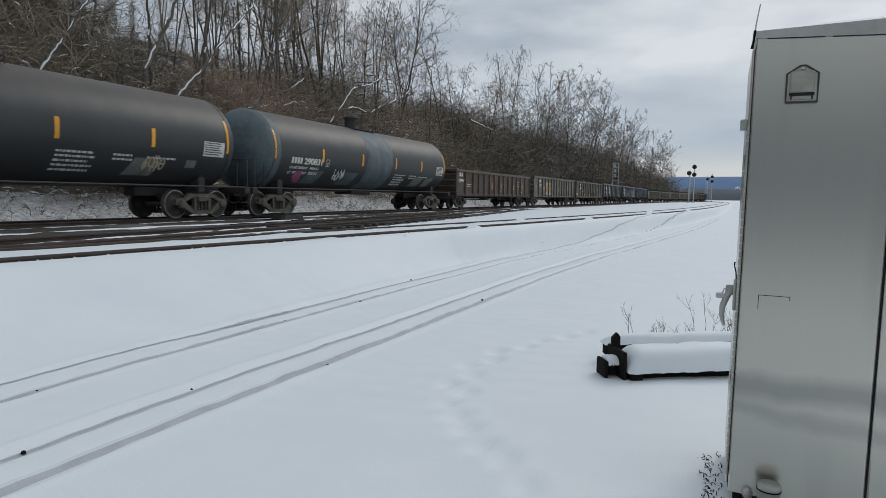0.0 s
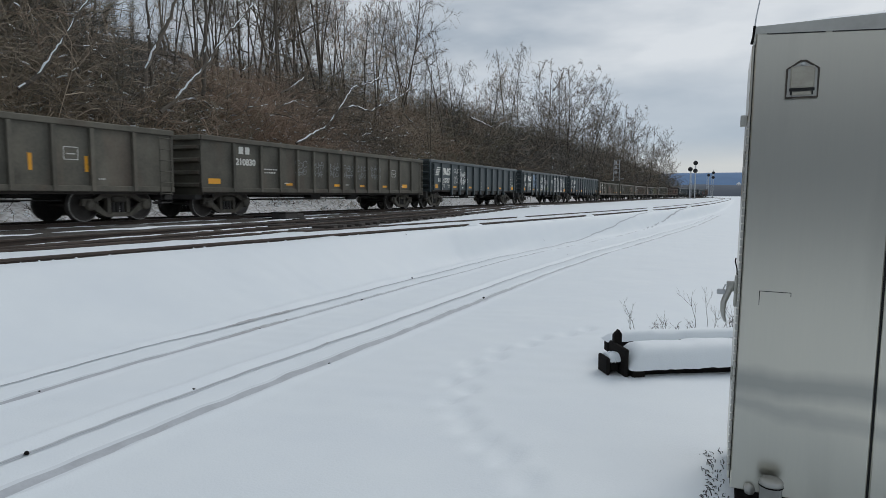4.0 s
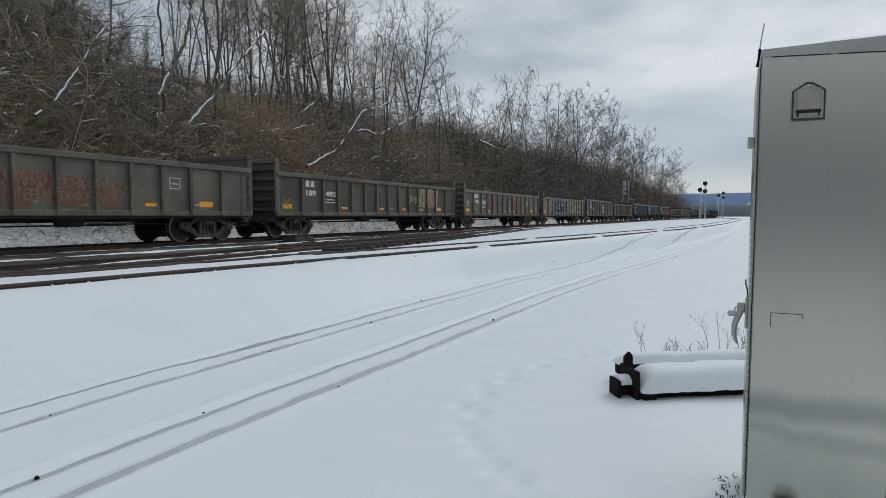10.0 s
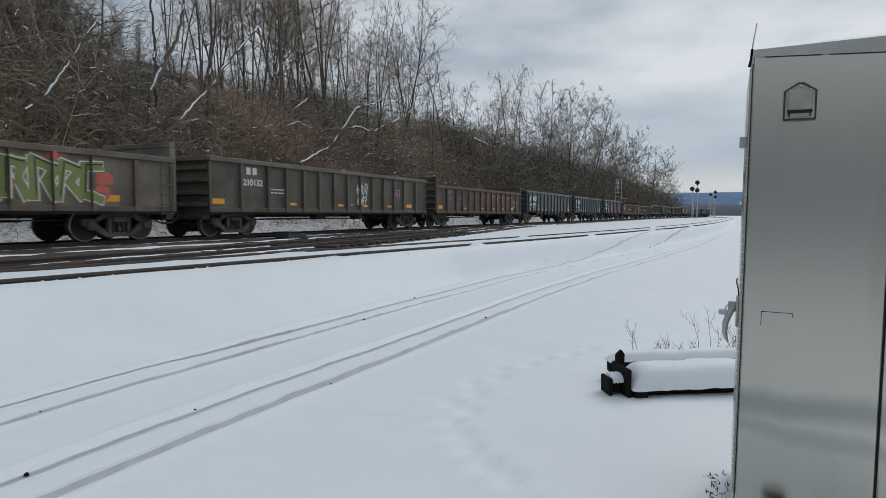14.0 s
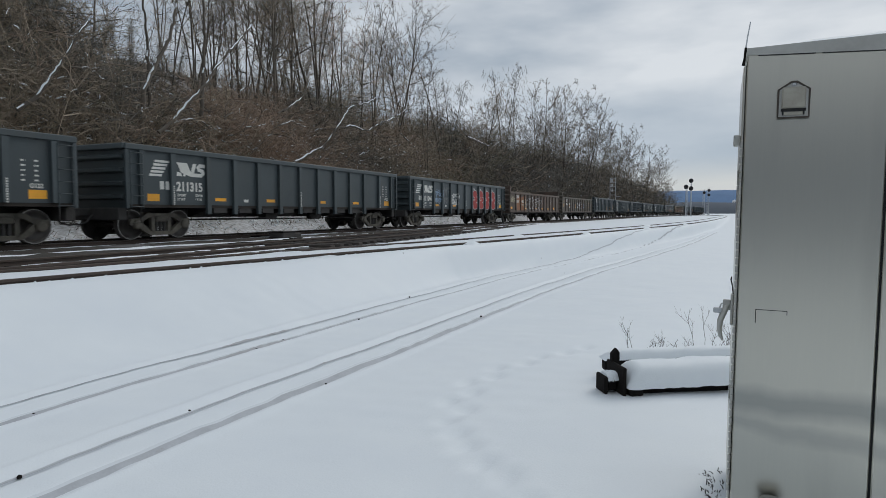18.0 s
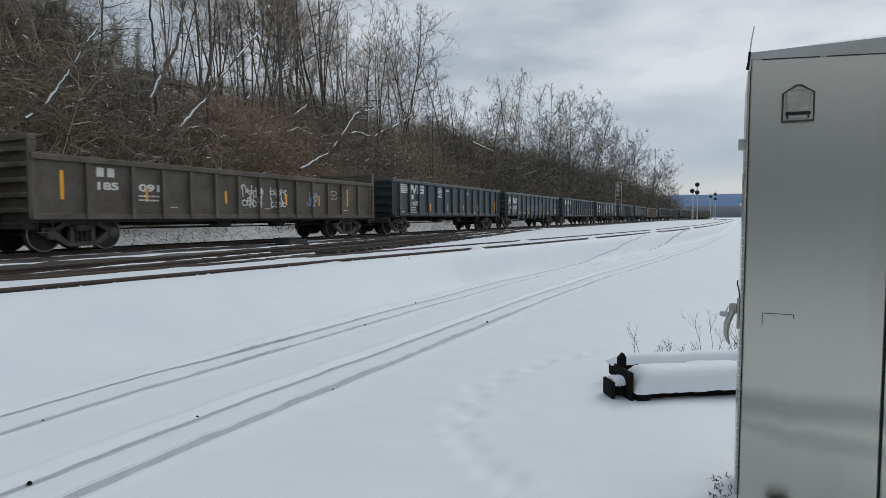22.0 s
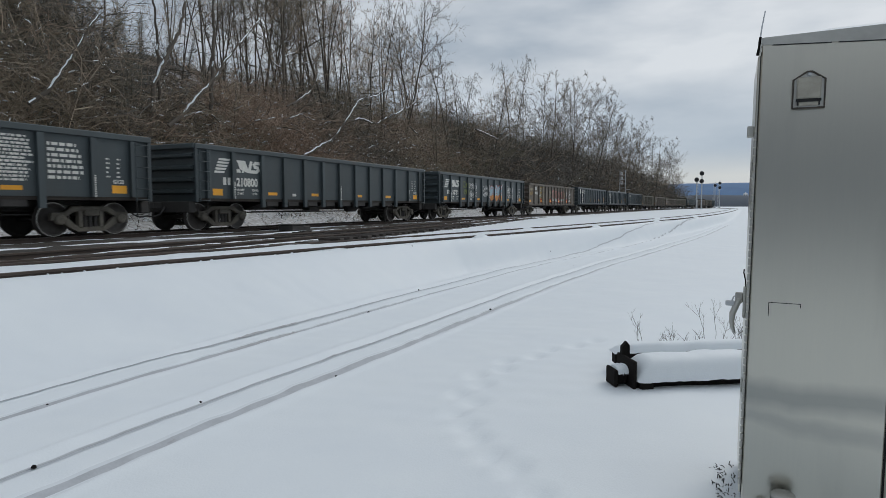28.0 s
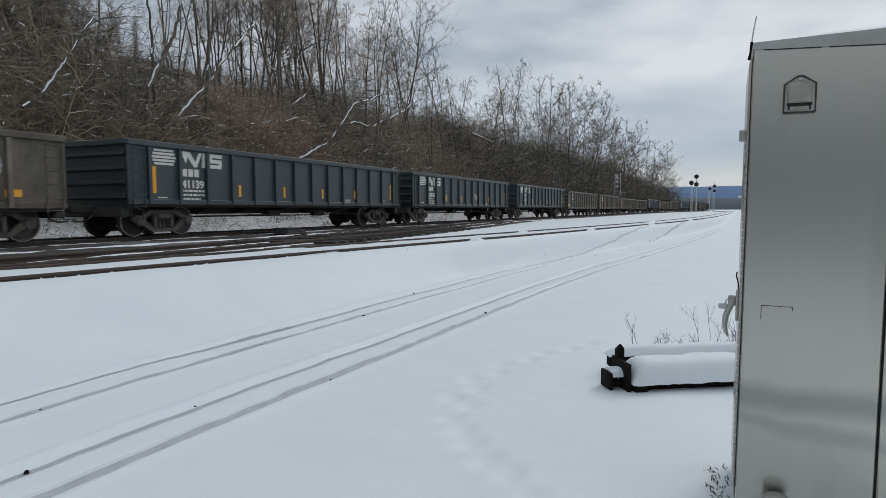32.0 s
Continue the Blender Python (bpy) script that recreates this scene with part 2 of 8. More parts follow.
SEAM = material("black_rubber_gasket", (0.012, 0.012, 0.012), 0.8, bump=0)
GALV = material("galvanised_steel", (0.62, 0.64, 0.66), 0.5, 0.7, dark=(0.38, 0.40, 0.42), scale=5, amount=0.6, fine=30, bump=0.1, bump_size=0.003)
SIGNAL_BLACK = material("matt_black_enamel", (0.012, 0.013, 0.015), 0.6, bump=0.05)
LENS = material("dark_signal_lens", (0.03, 0.035, 0.04), 0.1, bump=0)
STEEL_DARK = material("rusted_dark_steel", (0.014, 0.012, 0.011), 0.9, 0.0, dark=(0.007, 0.006, 0.006), scale=5, amount=0.8, fine=30, bump=0.5, bump_size=0.006)
BARK = material("grey_brown_bark", (0.29, 0.25, 0.205), 0.92, dark=(0.135, 0.117, 0.098), scale=3, amount=0.8, fine=16, bump=0.6, bump_size=0.02, spread=0.3, stretch=(1, 1, 0.35))
BARK_DARK = material("dark_wet_bark", (0.125, 0.106, 0.086), 0.92, dark=(0.065, 0.055, 0.045), scale=3, amount=0.8, fine=16, bump=0.6, bump_size=0.02, spread=0.25, stretch=(1, 1, 0.35))
TWIG = material("brown_twigs", (0.47, 0.382, 0.285), 0.95, dark=(0.26, 0.209, 0.155), scale=0.35, amount=0.9, fine=5, bump=0, spread=0.3)
TWIG_RED = material("russet_twigs", (0.45, 0.33, 0.245), 0.95, dark=(0.28, 0.205, 0.155), scale=0.35, amount=0.9, fine=5, bump=0, spread=0.25)
TWIG_GREY = material("dark_grey_twigs", (0.225, 0.188, 0.150), 0.95, dark=(0.12, 0.101, 0.082), scale=0.35, amount=0.9, fine=5, bump=0, spread=0.3)
TWIG_OLIVE = material("olive_brush", (0.30, 0.27, 0.195), 0.95, dark=(0.15, 0.135, 0.10), scale=0.35, amount=0.9, fine=5, bump=0, spread=0.25)
TWIG_DARK = material("dark_slate_brush", (0.185, 0.168, 0.145), 0.95, dark=(0.105, 0.097, 0.085), scale=0.35, amount=0.9, fine=5, bump=0, spread=0.25)
IVY = material("dark_vine_mass", (0.19, 0.18, 0.155), 0.9, dark=(0.11, 0.105, 0.09), scale=2, amount=0.8, fine=9, bump=0, spread=0.3)
WEED = material("dry_weed", (0.30, 0.27, 0.235), 0.9, dark=(0.17, 0.15, 0.13), scale=3, amount=0.8, fine=20, bump=0)
WEED_DARK = material("dark_dry_weed", (0.085, 0.07, 0.056), 0.9, dark=(0.045, 0.037, 0.03), scale=3, amount=0.8, fine=20, bump=0)
HILL = material("blue_far_woods", (0.10, 0.20, 0.37), 0.95, dark=(0.075, 0.15, 0.28), scale=0.012, amount=0.8, fine=0.08, bump=0)
FARWOOD = material("far_bare_woods", (0.085, 0.105, 0.135), 0.95, dark=(0.055, 0.068, 0.09), scale=0.02, amount=0.8, fine=0.2, bump=0)
SIDING = material("pale_house_siding", (0.62, 0.63, 0.65), 0.8, bump=0)
ROOF_SNOW = material("snowy_roof", (0.78, 0.80, 0.84), 0.8, bump=0)


def topped(m, tone, z0, z1):
    """Lays brown road grime over the upper part of a surface, with a ragged lower edge."""
    n, l = m.node_tree.nodes, m.node_tree.links
    p = n["Principled BSDF"]
    was = p.inputs["Base Color"].links[0].from_socket
    tc, sep, ns, add, mr, mix = [n.new("ShaderNode" + k) for k in ("TexCoord", "SeparateXYZ", "TexNoise", "Math", "MapRange", "Mix")]
    l.new(tc.outputs["Object"], sep.inputs[0])
    l.new(tc.outputs["Object"], ns.inputs["Vector"])
    ns.inputs["Scale"].default_value, ns.inputs["Detail"].default_value = 1.3, 6.0
    add.operation = "MULTIPLY_ADD"
    add.inputs[1].default_value = 1.1
    l.new(ns.outputs["Fac"], add.inputs[0])
    l.new(sep.outputs["Z"], add.inputs[2])
    mr.inputs["From Min"].default_value, mr.inputs["From Max"].default_value, mr.inputs["To Max"].default_value = z0 + 0.55, z1 + 0.55, 0.85
    l.new(add.outputs[0], mr.inputs["Value"])
    mix.data_type = "RGBA"
    l.new(mr.outputs[0], mix.inputs[0])
    l.new(was, mix.inputs[6])
    mix.inputs[7].default_value = (*tone, 1)
    l.new(mix.outputs[2], p.inputs["Base Color"])


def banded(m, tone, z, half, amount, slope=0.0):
    """A soft, uneven band of another tone, level or slightly sloping."""
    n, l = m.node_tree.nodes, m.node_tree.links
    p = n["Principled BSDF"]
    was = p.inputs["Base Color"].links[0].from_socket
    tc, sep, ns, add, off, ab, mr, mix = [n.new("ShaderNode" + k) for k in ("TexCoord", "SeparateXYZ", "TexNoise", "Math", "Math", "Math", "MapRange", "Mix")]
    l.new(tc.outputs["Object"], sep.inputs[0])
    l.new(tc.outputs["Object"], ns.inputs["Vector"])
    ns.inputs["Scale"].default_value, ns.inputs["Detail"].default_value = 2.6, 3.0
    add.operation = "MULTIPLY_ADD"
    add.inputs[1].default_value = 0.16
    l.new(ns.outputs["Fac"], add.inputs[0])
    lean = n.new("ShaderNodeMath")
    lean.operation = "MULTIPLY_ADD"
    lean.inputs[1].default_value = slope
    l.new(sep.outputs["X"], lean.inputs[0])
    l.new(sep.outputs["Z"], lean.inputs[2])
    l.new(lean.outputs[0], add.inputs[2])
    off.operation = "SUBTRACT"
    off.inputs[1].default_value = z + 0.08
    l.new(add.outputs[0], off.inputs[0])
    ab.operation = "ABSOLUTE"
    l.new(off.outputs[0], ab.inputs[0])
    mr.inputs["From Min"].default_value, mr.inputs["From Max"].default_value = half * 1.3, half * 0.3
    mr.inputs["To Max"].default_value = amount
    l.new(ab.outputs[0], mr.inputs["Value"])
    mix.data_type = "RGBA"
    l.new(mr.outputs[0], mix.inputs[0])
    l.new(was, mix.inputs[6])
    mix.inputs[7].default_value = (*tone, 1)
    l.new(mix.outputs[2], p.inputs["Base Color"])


# two darker bands across the lower part of the cabinet wall
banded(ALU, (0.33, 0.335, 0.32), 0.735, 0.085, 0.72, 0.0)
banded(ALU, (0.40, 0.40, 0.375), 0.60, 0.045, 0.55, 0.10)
STEEL_DARK.node_tree.nodes["Principled BSDF"].inputs["Specular IOR Level"].default_value = 0.15
topped(TANK_PAINT, (0.115, 0.095, 0.08), 2.9, 4.1)


def tint(name, rgb, rough=0.65):
    return material(name, rgb, rough, dark=[c * 0.55 for c in rgb], scale=2.5, amount=0.55, fine=18, bump=0)


SPRAY = {k: tint("spray_" + k, c) for k, c in dict(slate=(0.035, 0.055, 0.065), brown=(0.17, 0.085, 0.055),
    white=(0.80, 0.80, 0.78), tan=(0.24, 0.17, 0.11), red=(0.46, 0.05, 0.045), teal=(0.10, 0.17, 0.19), mint=(0.36, 0.46, 0.42), lime=(0.25, 0.29, 0.10), cream=(0.52, 0.46, 0.32),
    rust=(0.30, 0.13, 0.06), sky=(0.34, 0.46, 0.62), gold=(0.50, 0.30, 0.08), grey=(0.26, 0.27, 0.27), maroon=(0.14, 0.062, 0.052), black=(0.015, 0.016, 0.018), blue=(0.06, 0.16, 0.36), pink=(0.42, 0.12, 0.26), rose=(0.36, 0.21, 0.17), rosewood=(0.20, 0.105, 0.085), lightblue=(0.36, 0.52, 0.60), orange=(0.70, 0.33, 0.10), coral=(0.62, 0.14, 0.10), chalk=(0.66, 0.66, 0.63)).items()}


# ---- mesh tools ----
class Shape:
    """Collects corners and faces of one mesh."""

    def __init__(self):
        self.v, self.f, self.s, self.m = [], [], [], []

    def add(self, verts, faces, smooth=False, slot=0):
        k = len(self.v)
        self.v += [tuple(p) for p in verts]
        self.f += [tuple(i + k for i in f) for f in faces]
        self.s += [smooth] * len(faces)
        self.m += [slot] * len(faces)
        return self

    def box(self, x0, x1, y0, y1, z0, z1, c=0.0, slot=0):
        """A box with chamfered edges of size c."""
        if c <= 0:
            v = [(x, y, z) for x in (x0, x1) for y in (y0, y1) for z in (z0, z1)]
            return self.add(v, [(0, 1, 3, 2), (4, 6, 7, 5), (0, 4, 5, 1), (2, 3, 7, 6), (0, 2, 6, 4), (1, 5, 7, 3)], False, slot)
        c = min(c, (x1 - x0) * 0.45, (y1 - y0) * 0.45, (z1 - z0) * 0.45)
        lo, hi = (x0, y0, z0), (x1, y1, z1)
        v, idx = [], {}
        for sx in (0, 1):
            for sy in (0, 1):
                for sz in (0, 1):
                    for axis in range(3):
                        s = (sx, sy, sz)
                        p = [(hi[i] if s[i] else lo[i]) + (0 if i == axis else (-c if s[i] else c)) for i in range(3)]
                        idx[s, axis] = len(v)
                        v.append(p)
        f = []
        for axis in range(3):
            a, b = [i for i in range(3) if i != axis]
            for side in (0, 1):
                ring = []
                for p, q in ((0, 0), (1, 0), (1, 1), (0, 1)):
                    s = [0, 0, 0]
                    s[axis], s[a], s[b] = side, p, q
                    ring.append(idx[tuple(s), axis])
                flip = (side == 1) == (axis != 1)
                f.append(tuple(ring if flip else ring[::-1]))
        for axis in range(3):
            a, b = [i for i in range(3) if i != axis]
            for p in (0, 1):
                for q in (0, 1):
                    s0, s1 = [0, 0, 0], [0, 0, 0]
                    s0[a], s0[b], s1[a], s1[b], s1[axis] = p, q, p, q, 1
                    s0, s1 = tuple(s0), tuple(s1)
                    f.append((idx[s0, a], idx[s0, b], idx[s1, b], idx[s1, a]))
        for s in [(x, y, z) for x in (0, 1) for y in (0, 1) for z in (0, 1)]:
            f.append((idx[s, 0], idx[s, 1], idx[s, 2]))
        return self.add(v, f, False, slot)

    def tube(self, pts, radii, n=8, caps=True, slot=0, smooth=True):
        pts = [Vector(p) for p in pts]
        rings, up = [], None
        for i, p in enumerate(pts):
            d = (pts[min(i + 1, len(pts) - 1)] - pts[max(i - 1, 0)])
            d = d.normalized() if d.length > 1e-9 else Vector((0, 0, 1))
            if up is None:
                up = Vector((1, 0, 0)) if abs(d.x) < 0.8 else Vector((0, 1, 0))
            a = (up - d * up.dot(d)).normalized()
            up, b = a, d.cross(a)
            r = radii[i] if hasattr(radii, "__len__") else radii
            rings.append([p + (a * math.cos(2 * math.pi * k / n) + b * math.sin(2 * math.pi * k / n)) * r for k in range(n)])
        v = [q for ring in rings for q in ring]
        f = [(i * n + k, i * n + (k + 1) % n, (i + 1) * n + (k + 1) % n, (i + 1) * n + k) for i in range(len(pts) - 1) for k in range(n)]
        self.add(v, f, smooth, slot)
        if caps:
            self.add(rings[0], [tuple(range(n))[::-1]], False, slot)
            self.add(rings[-1], [tuple(range(n))], False, slot)
        return self

    def strip(self, pts, widths, side, slot=0):
        """A hair-thin sliver along a line, for twigs finer than a finger."""
        v = []
        for p, w in zip(pts, widths):
            v += [p - side * w, p + side * w]
        return self.add(v, [(2 * i, 2 * i + 1, 2 * i + 3, 2 * i + 2) for i in range(len(pts) - 1)], False, slot)

    def lathe(self, profile, centre, axis, n=24, slot=0, smooth=True, closed=False):
        """profile: (distance along axis, radius)."""
        c = Vector(centre)
        d = Vector(axis).normalized()
        a = d.orthogonal().normalized()
        b = d.cross(a)
        v = [c + d * h + (a * math.cos(2 * math.pi * k / n) + b * math.sin(2 * math.pi * k / n)) * r for h, r in profile for k in range(n)]
        m = len(profile)
        f = [(i * n + k, i * n + (k + 1) % n, ((i + 1) % m) * n + (k + 1) % n, ((i + 1) % m) * n + k) for i in range(m if closed else m - 1) for k in range(n)]
        return self.add(v, f, smooth, slot)

    def prism(self, poly, axis, h0, h1, slot=0):
        """poly in the plane across the axis: 'x' takes (y, z), 'y' takes (x, z), 'z' takes (x, y)."""
        def put(p, h):
            return {"x": (h, p[0], p[1]), "y": (p[0], h, p[1]), "z": (p[0], p[1], h)}[axis]
        n = len(poly)
        v = [put(p, h0) for p in poly] + [put(p, h1) for p in poly]
        f = [tuple(range(n)), tuple(range(2 * n - 1, n - 1, -1))] + [(i, i + n, (i + 1) % n + n, (i + 1) % n) for i in range(n)]
        return self.add(v, f, False, slot)

    def mesh(self, name, *mats):
        me = bpy.data.meshes.new(name)
        me.from_pydata(self.v, [], self.f)
        me.polygons.foreach_set("use_smooth", self.s)
        me.polygons.foreach_set("material_index", self.m)
        for m in mats:
            me.materials.append(m)
        me.update()
        return me


def part(name, shape, mat, parent=None, label=""):
    """Links a shape, or a finished mesh, as one mesh object under its thing."""
    mats = mat if isinstance(mat, tuple) else (mat,)
    ob = new(name, shape if isinstance(shape, bpy.types.Mesh) else shape.mesh(name, *mats))
    if parent:
        ob.parent = parent
    if label:
        ob["label"] = label
    return ob


def thing(name, label, category, group="", at=None):
    ob = new(name)
    ob.empty_display_size = 0.2
    if at:
        ob.matrix_world = at
    return tagged(ob, label, category, group)


def lerp(a, b, k):
    return a + (b - a) * k


def smooth_step(a, b, x):
    k = np.clip((np.asarray(x, float) - a) / (b - a), 0, 1)
    return k * k * (3 - 2 * k)


# ---- the plan: tracks run along y, rail tops at z = 0 ----
MAIN_X = -17.0
SPEED = 13.9


def main_path():
    """Centre line of the main: straight, a slow right-hand bend, then away to the left. Rows of s, x, y, heading."""
    s, x, y, h, ds = -520.0, MAIN_X, -520.0, 0.0, 1.0
    rows = []
    while s < 900:
        rows.append((s, x, y, h))
        bend = 0.0
        if 118 < s < 222:
            bend = 1 / 850
        elif 222 < s < 330:
            bend = -1 / 300
        h += bend * ds
        x += math.sin(h) * ds
        y += math.cos(h) * ds
        s += ds
    return np.array(rows)


MAIN = main_path()


def on_main(s):
    return [float(np.interp(s, MAIN[:, 0], MAIN[:, i])) for i in (1, 2, 3)]


NEAR_Y = np.array([-400, -60, -20, 5, 8, 10.6, 14, 17, 20.7, 26, 34, 47, 71, 110, 150, 183, 215, 260, 400])
NEAR_X = np.array([-14.5, -13.2, -11.6, -9.38, -9.0, -8.6, -8.05, -7.6, -7.0, -6.3, -5.3, -3.8, -2.15, -0.9, -0.1, 0.2, -1.2, -7.0, -40.0])
CROSS_Y = np.array([-30, -14, 0, 6, 10, 19, 26, 34, 46, 62])
CROSS_X = np.array([-11.9, -11.3, -10.75, -10.8, -11.05, -11.75, -12.5, -13.7, -15.5, -16.95])


def smooth_line(ys, xs, step=0.5, soft=4.0, y0=None, y1=None):
    y = np.arange(ys[0] if y0 is None else y0, ys[-1] if y1 is None else y1, step)
    x = np.interp(y, ys, xs)
    k = np.exp(-0.5 * (np.arange(-24, 25) * step / soft) ** 2)
    k /= k.sum()
    return np.convolve(np.pad(x, 24, mode="reflect", reflect_type="odd"), k, "valid"), y


NEAR_LINE = smooth_line(NEAR_Y, NEAR_X)
CROSS_LINE = smooth_line(CROSS_Y, CROSS_X, soft=3.0)


def near_x(y):
    return np.interp(y, NEAR_LINE[1], NEAR_LINE[0])


def main_x(y):
    return np.interp(y, MAIN[:, 2], MAIN[:, 1])


def hill_height(x, y):
    """The wooded bank behind the main: a steep toe, then a bluff that sinks away with distance."""
    d = main_x(np.minimum(y, 330)) - 4.5 - x
    top = np.interp(y, [-300, 0, 15, 40, 90, 160, 230, 330, 600], [15, 14.8, 14.2, 13.4, 13.6, 11.5, 7.5, 4.0, 3.0])
    rise = smooth_step(0.0, 25.0, d) * top
    return rise + smooth_step(60, 260, d) * 4.0


RUT_Y = np.array([-30.0, 3, 5, 6, 8, 10.5, 13, 16, 19.2, 22, 25, 40, 80, 130])
RUT_A = np.array([-5.75, -5.70, -5.72, -5.65, -5.70, -5.80, -5.68, -5.62, -5.40, -4.95, -4.65, -3.4, -0.9, 0.6])
RUT_B = np.array([-4.2, -4.05, -4.0, -3.98, -3.96, -3.92, -3.85, -3.72, -3.48, -3.2, -2.9, -1.7, 0.4, 1.8])


def ground_height(x, y):
    x, y = np.asarray(x, float), np.asarray(y, float)
    e = near_x(np.clip(y, -390, 390)) + 0.95 - x     # towards the tracks is positive
    far = smooth_step(40, 160, y)
    low = -0.95 + 0.75 * far
    z = low + (-0.11 - low) * smooth_step(-np.interp(y, [8, 15], [2.1, 0.75]), -0.1, e)
    bed = smooth_step(0.0, 0.5, e)
    z = z * (1 - bed) + bed * -0.17
    d = main_x(np.clip(y, -500, 330)) - x
    ditch = smooth_step(2.3, 3.6, d) * (1 - smooth_step(4.6, 7.0, d))
    z = z - 0.55 * ditch
    return z + hill_height(x, y)


# ---- ground: one sheet of snow to the horizon ----
def bumps(x, y, size, seed=0.0):
    """Cheap smooth relief from a few crossed waves."""
    r = np.random.RandomState(int(seed * 10) + 3)
    z = 0
    for _ in range(7):
        a, p, k = r.uniform(0, 6.28), r.uniform(0, 6.28), r.uniform(0.6, 1.7) / size
        z = z + np.sin((x * math.cos(a) + y * math.sin(a)) * k * 6.28 + p)
    return z / 7


RUT_LINES = [smooth_line(RUT_Y, line, 0.5, 2.0) for line in (RUT_A, RUT_B)]
RUT_HALF = (0.235, 0.24)


def rut_centre(k, y):
    return np.interp(y, RUT_LINES[k][1], RUT_LINES[k][0]) + 0.03 * bumps(y, y * 0, 2.2, 11 + k)


def snow_surface(X, Y):
    """Height of the snow with its swells, ruts and footprints."""
    X, Y = np.asarray(X, float), np.asarray(Y, float)
    Z = ground_height(X, Y)
    edge = near_x(np.clip(Y, -390, 390)) + 0.95
    open_snow = smooth_step(-0.2, 1.2, X - edge) * (np.hypot(X, Y) < 300)
    Z = Z + open_snow * (0.03 * bumps(X, Y, 6.0) + 0.008 * bumps(X, Y, 1.3, 1) + 0.006 * bumps(X, Y, 0.5, 2))
    bank = smooth_step(3.2, 0.6, X - edge) * smooth_step(0.1, 0.9, X - edge)
    Z = Z + bank * (0.02 * bumps(X, Y, 2.0, 5) + 0.016 * bumps(X, Y, 0.7, 6) * (0.5 + bumps(X, Y, 2.6, 15)))
    hill = smooth_step(5, 12, main_x(np.clip(Y, -500, 330)) - X) * (np.hypot(X, Y) < 500)
    Z = Z + hill * (0.5 * bumps(X, Y, 14.0, 7) + 0.25 * bumps(X, Y, 5.0, 8))
    for k in (0, 1):
        fade = smooth_step(-40, -38, Y) * (1 - smooth_step(45, 75, Y))
        u = X - rut_centre(k, Y)
        half = RUT_HALF[k]
        depth = 0.036 + 0.010 * bumps(X * 0, Y, 3.0, 13 + k)
        for side, gain in ((-1, 0.9), (1, 1.25 if k == 1 else 1.0)):
            if k == 0 and side < 0:
                gain = 0.4 + 0.5 * smooth_step(4.8, 6.2, Y)
            Z = Z - fade * gain * depth * np.exp(-np.abs((u - side * half) / 0.080) ** 3)
            Z = Z + fade * 0.020 * np.exp(-((u - side * (half + 0.15)) / 0.06) ** 2)
        Z = Z - fade * 0.008 * smooth_step(half + 0.05, half - 0.05, np.abs(u))
    steps = [(-1.05, 3.55), (-1.28, 3.85), (-1.5, 4.0), (-1.72, 4.25), (-1.9, 4.5), (-2.1, 4.75), (-2.05, 5.05), (-2.3, 5.25), (-2.2, 5.6), (-2.38, 5.9), (-2.2, 6.25), (-2.3, 6.6), (-2.05, 6.95), (-2.0, 7.35), (-1.75, 7.7), (-1.6, 8.1)]
    for px, py in steps:
        r2 = ((X - px) / 0.085) ** 2 + ((Y - py) / 0.14) ** 2
        Z = Z - 0.036 * np.exp(-r2 ** 1.1) + 0.007 * np.exp(-((np.sqrt(r2) - 1.7) / 0.4) ** 2)
    return Z


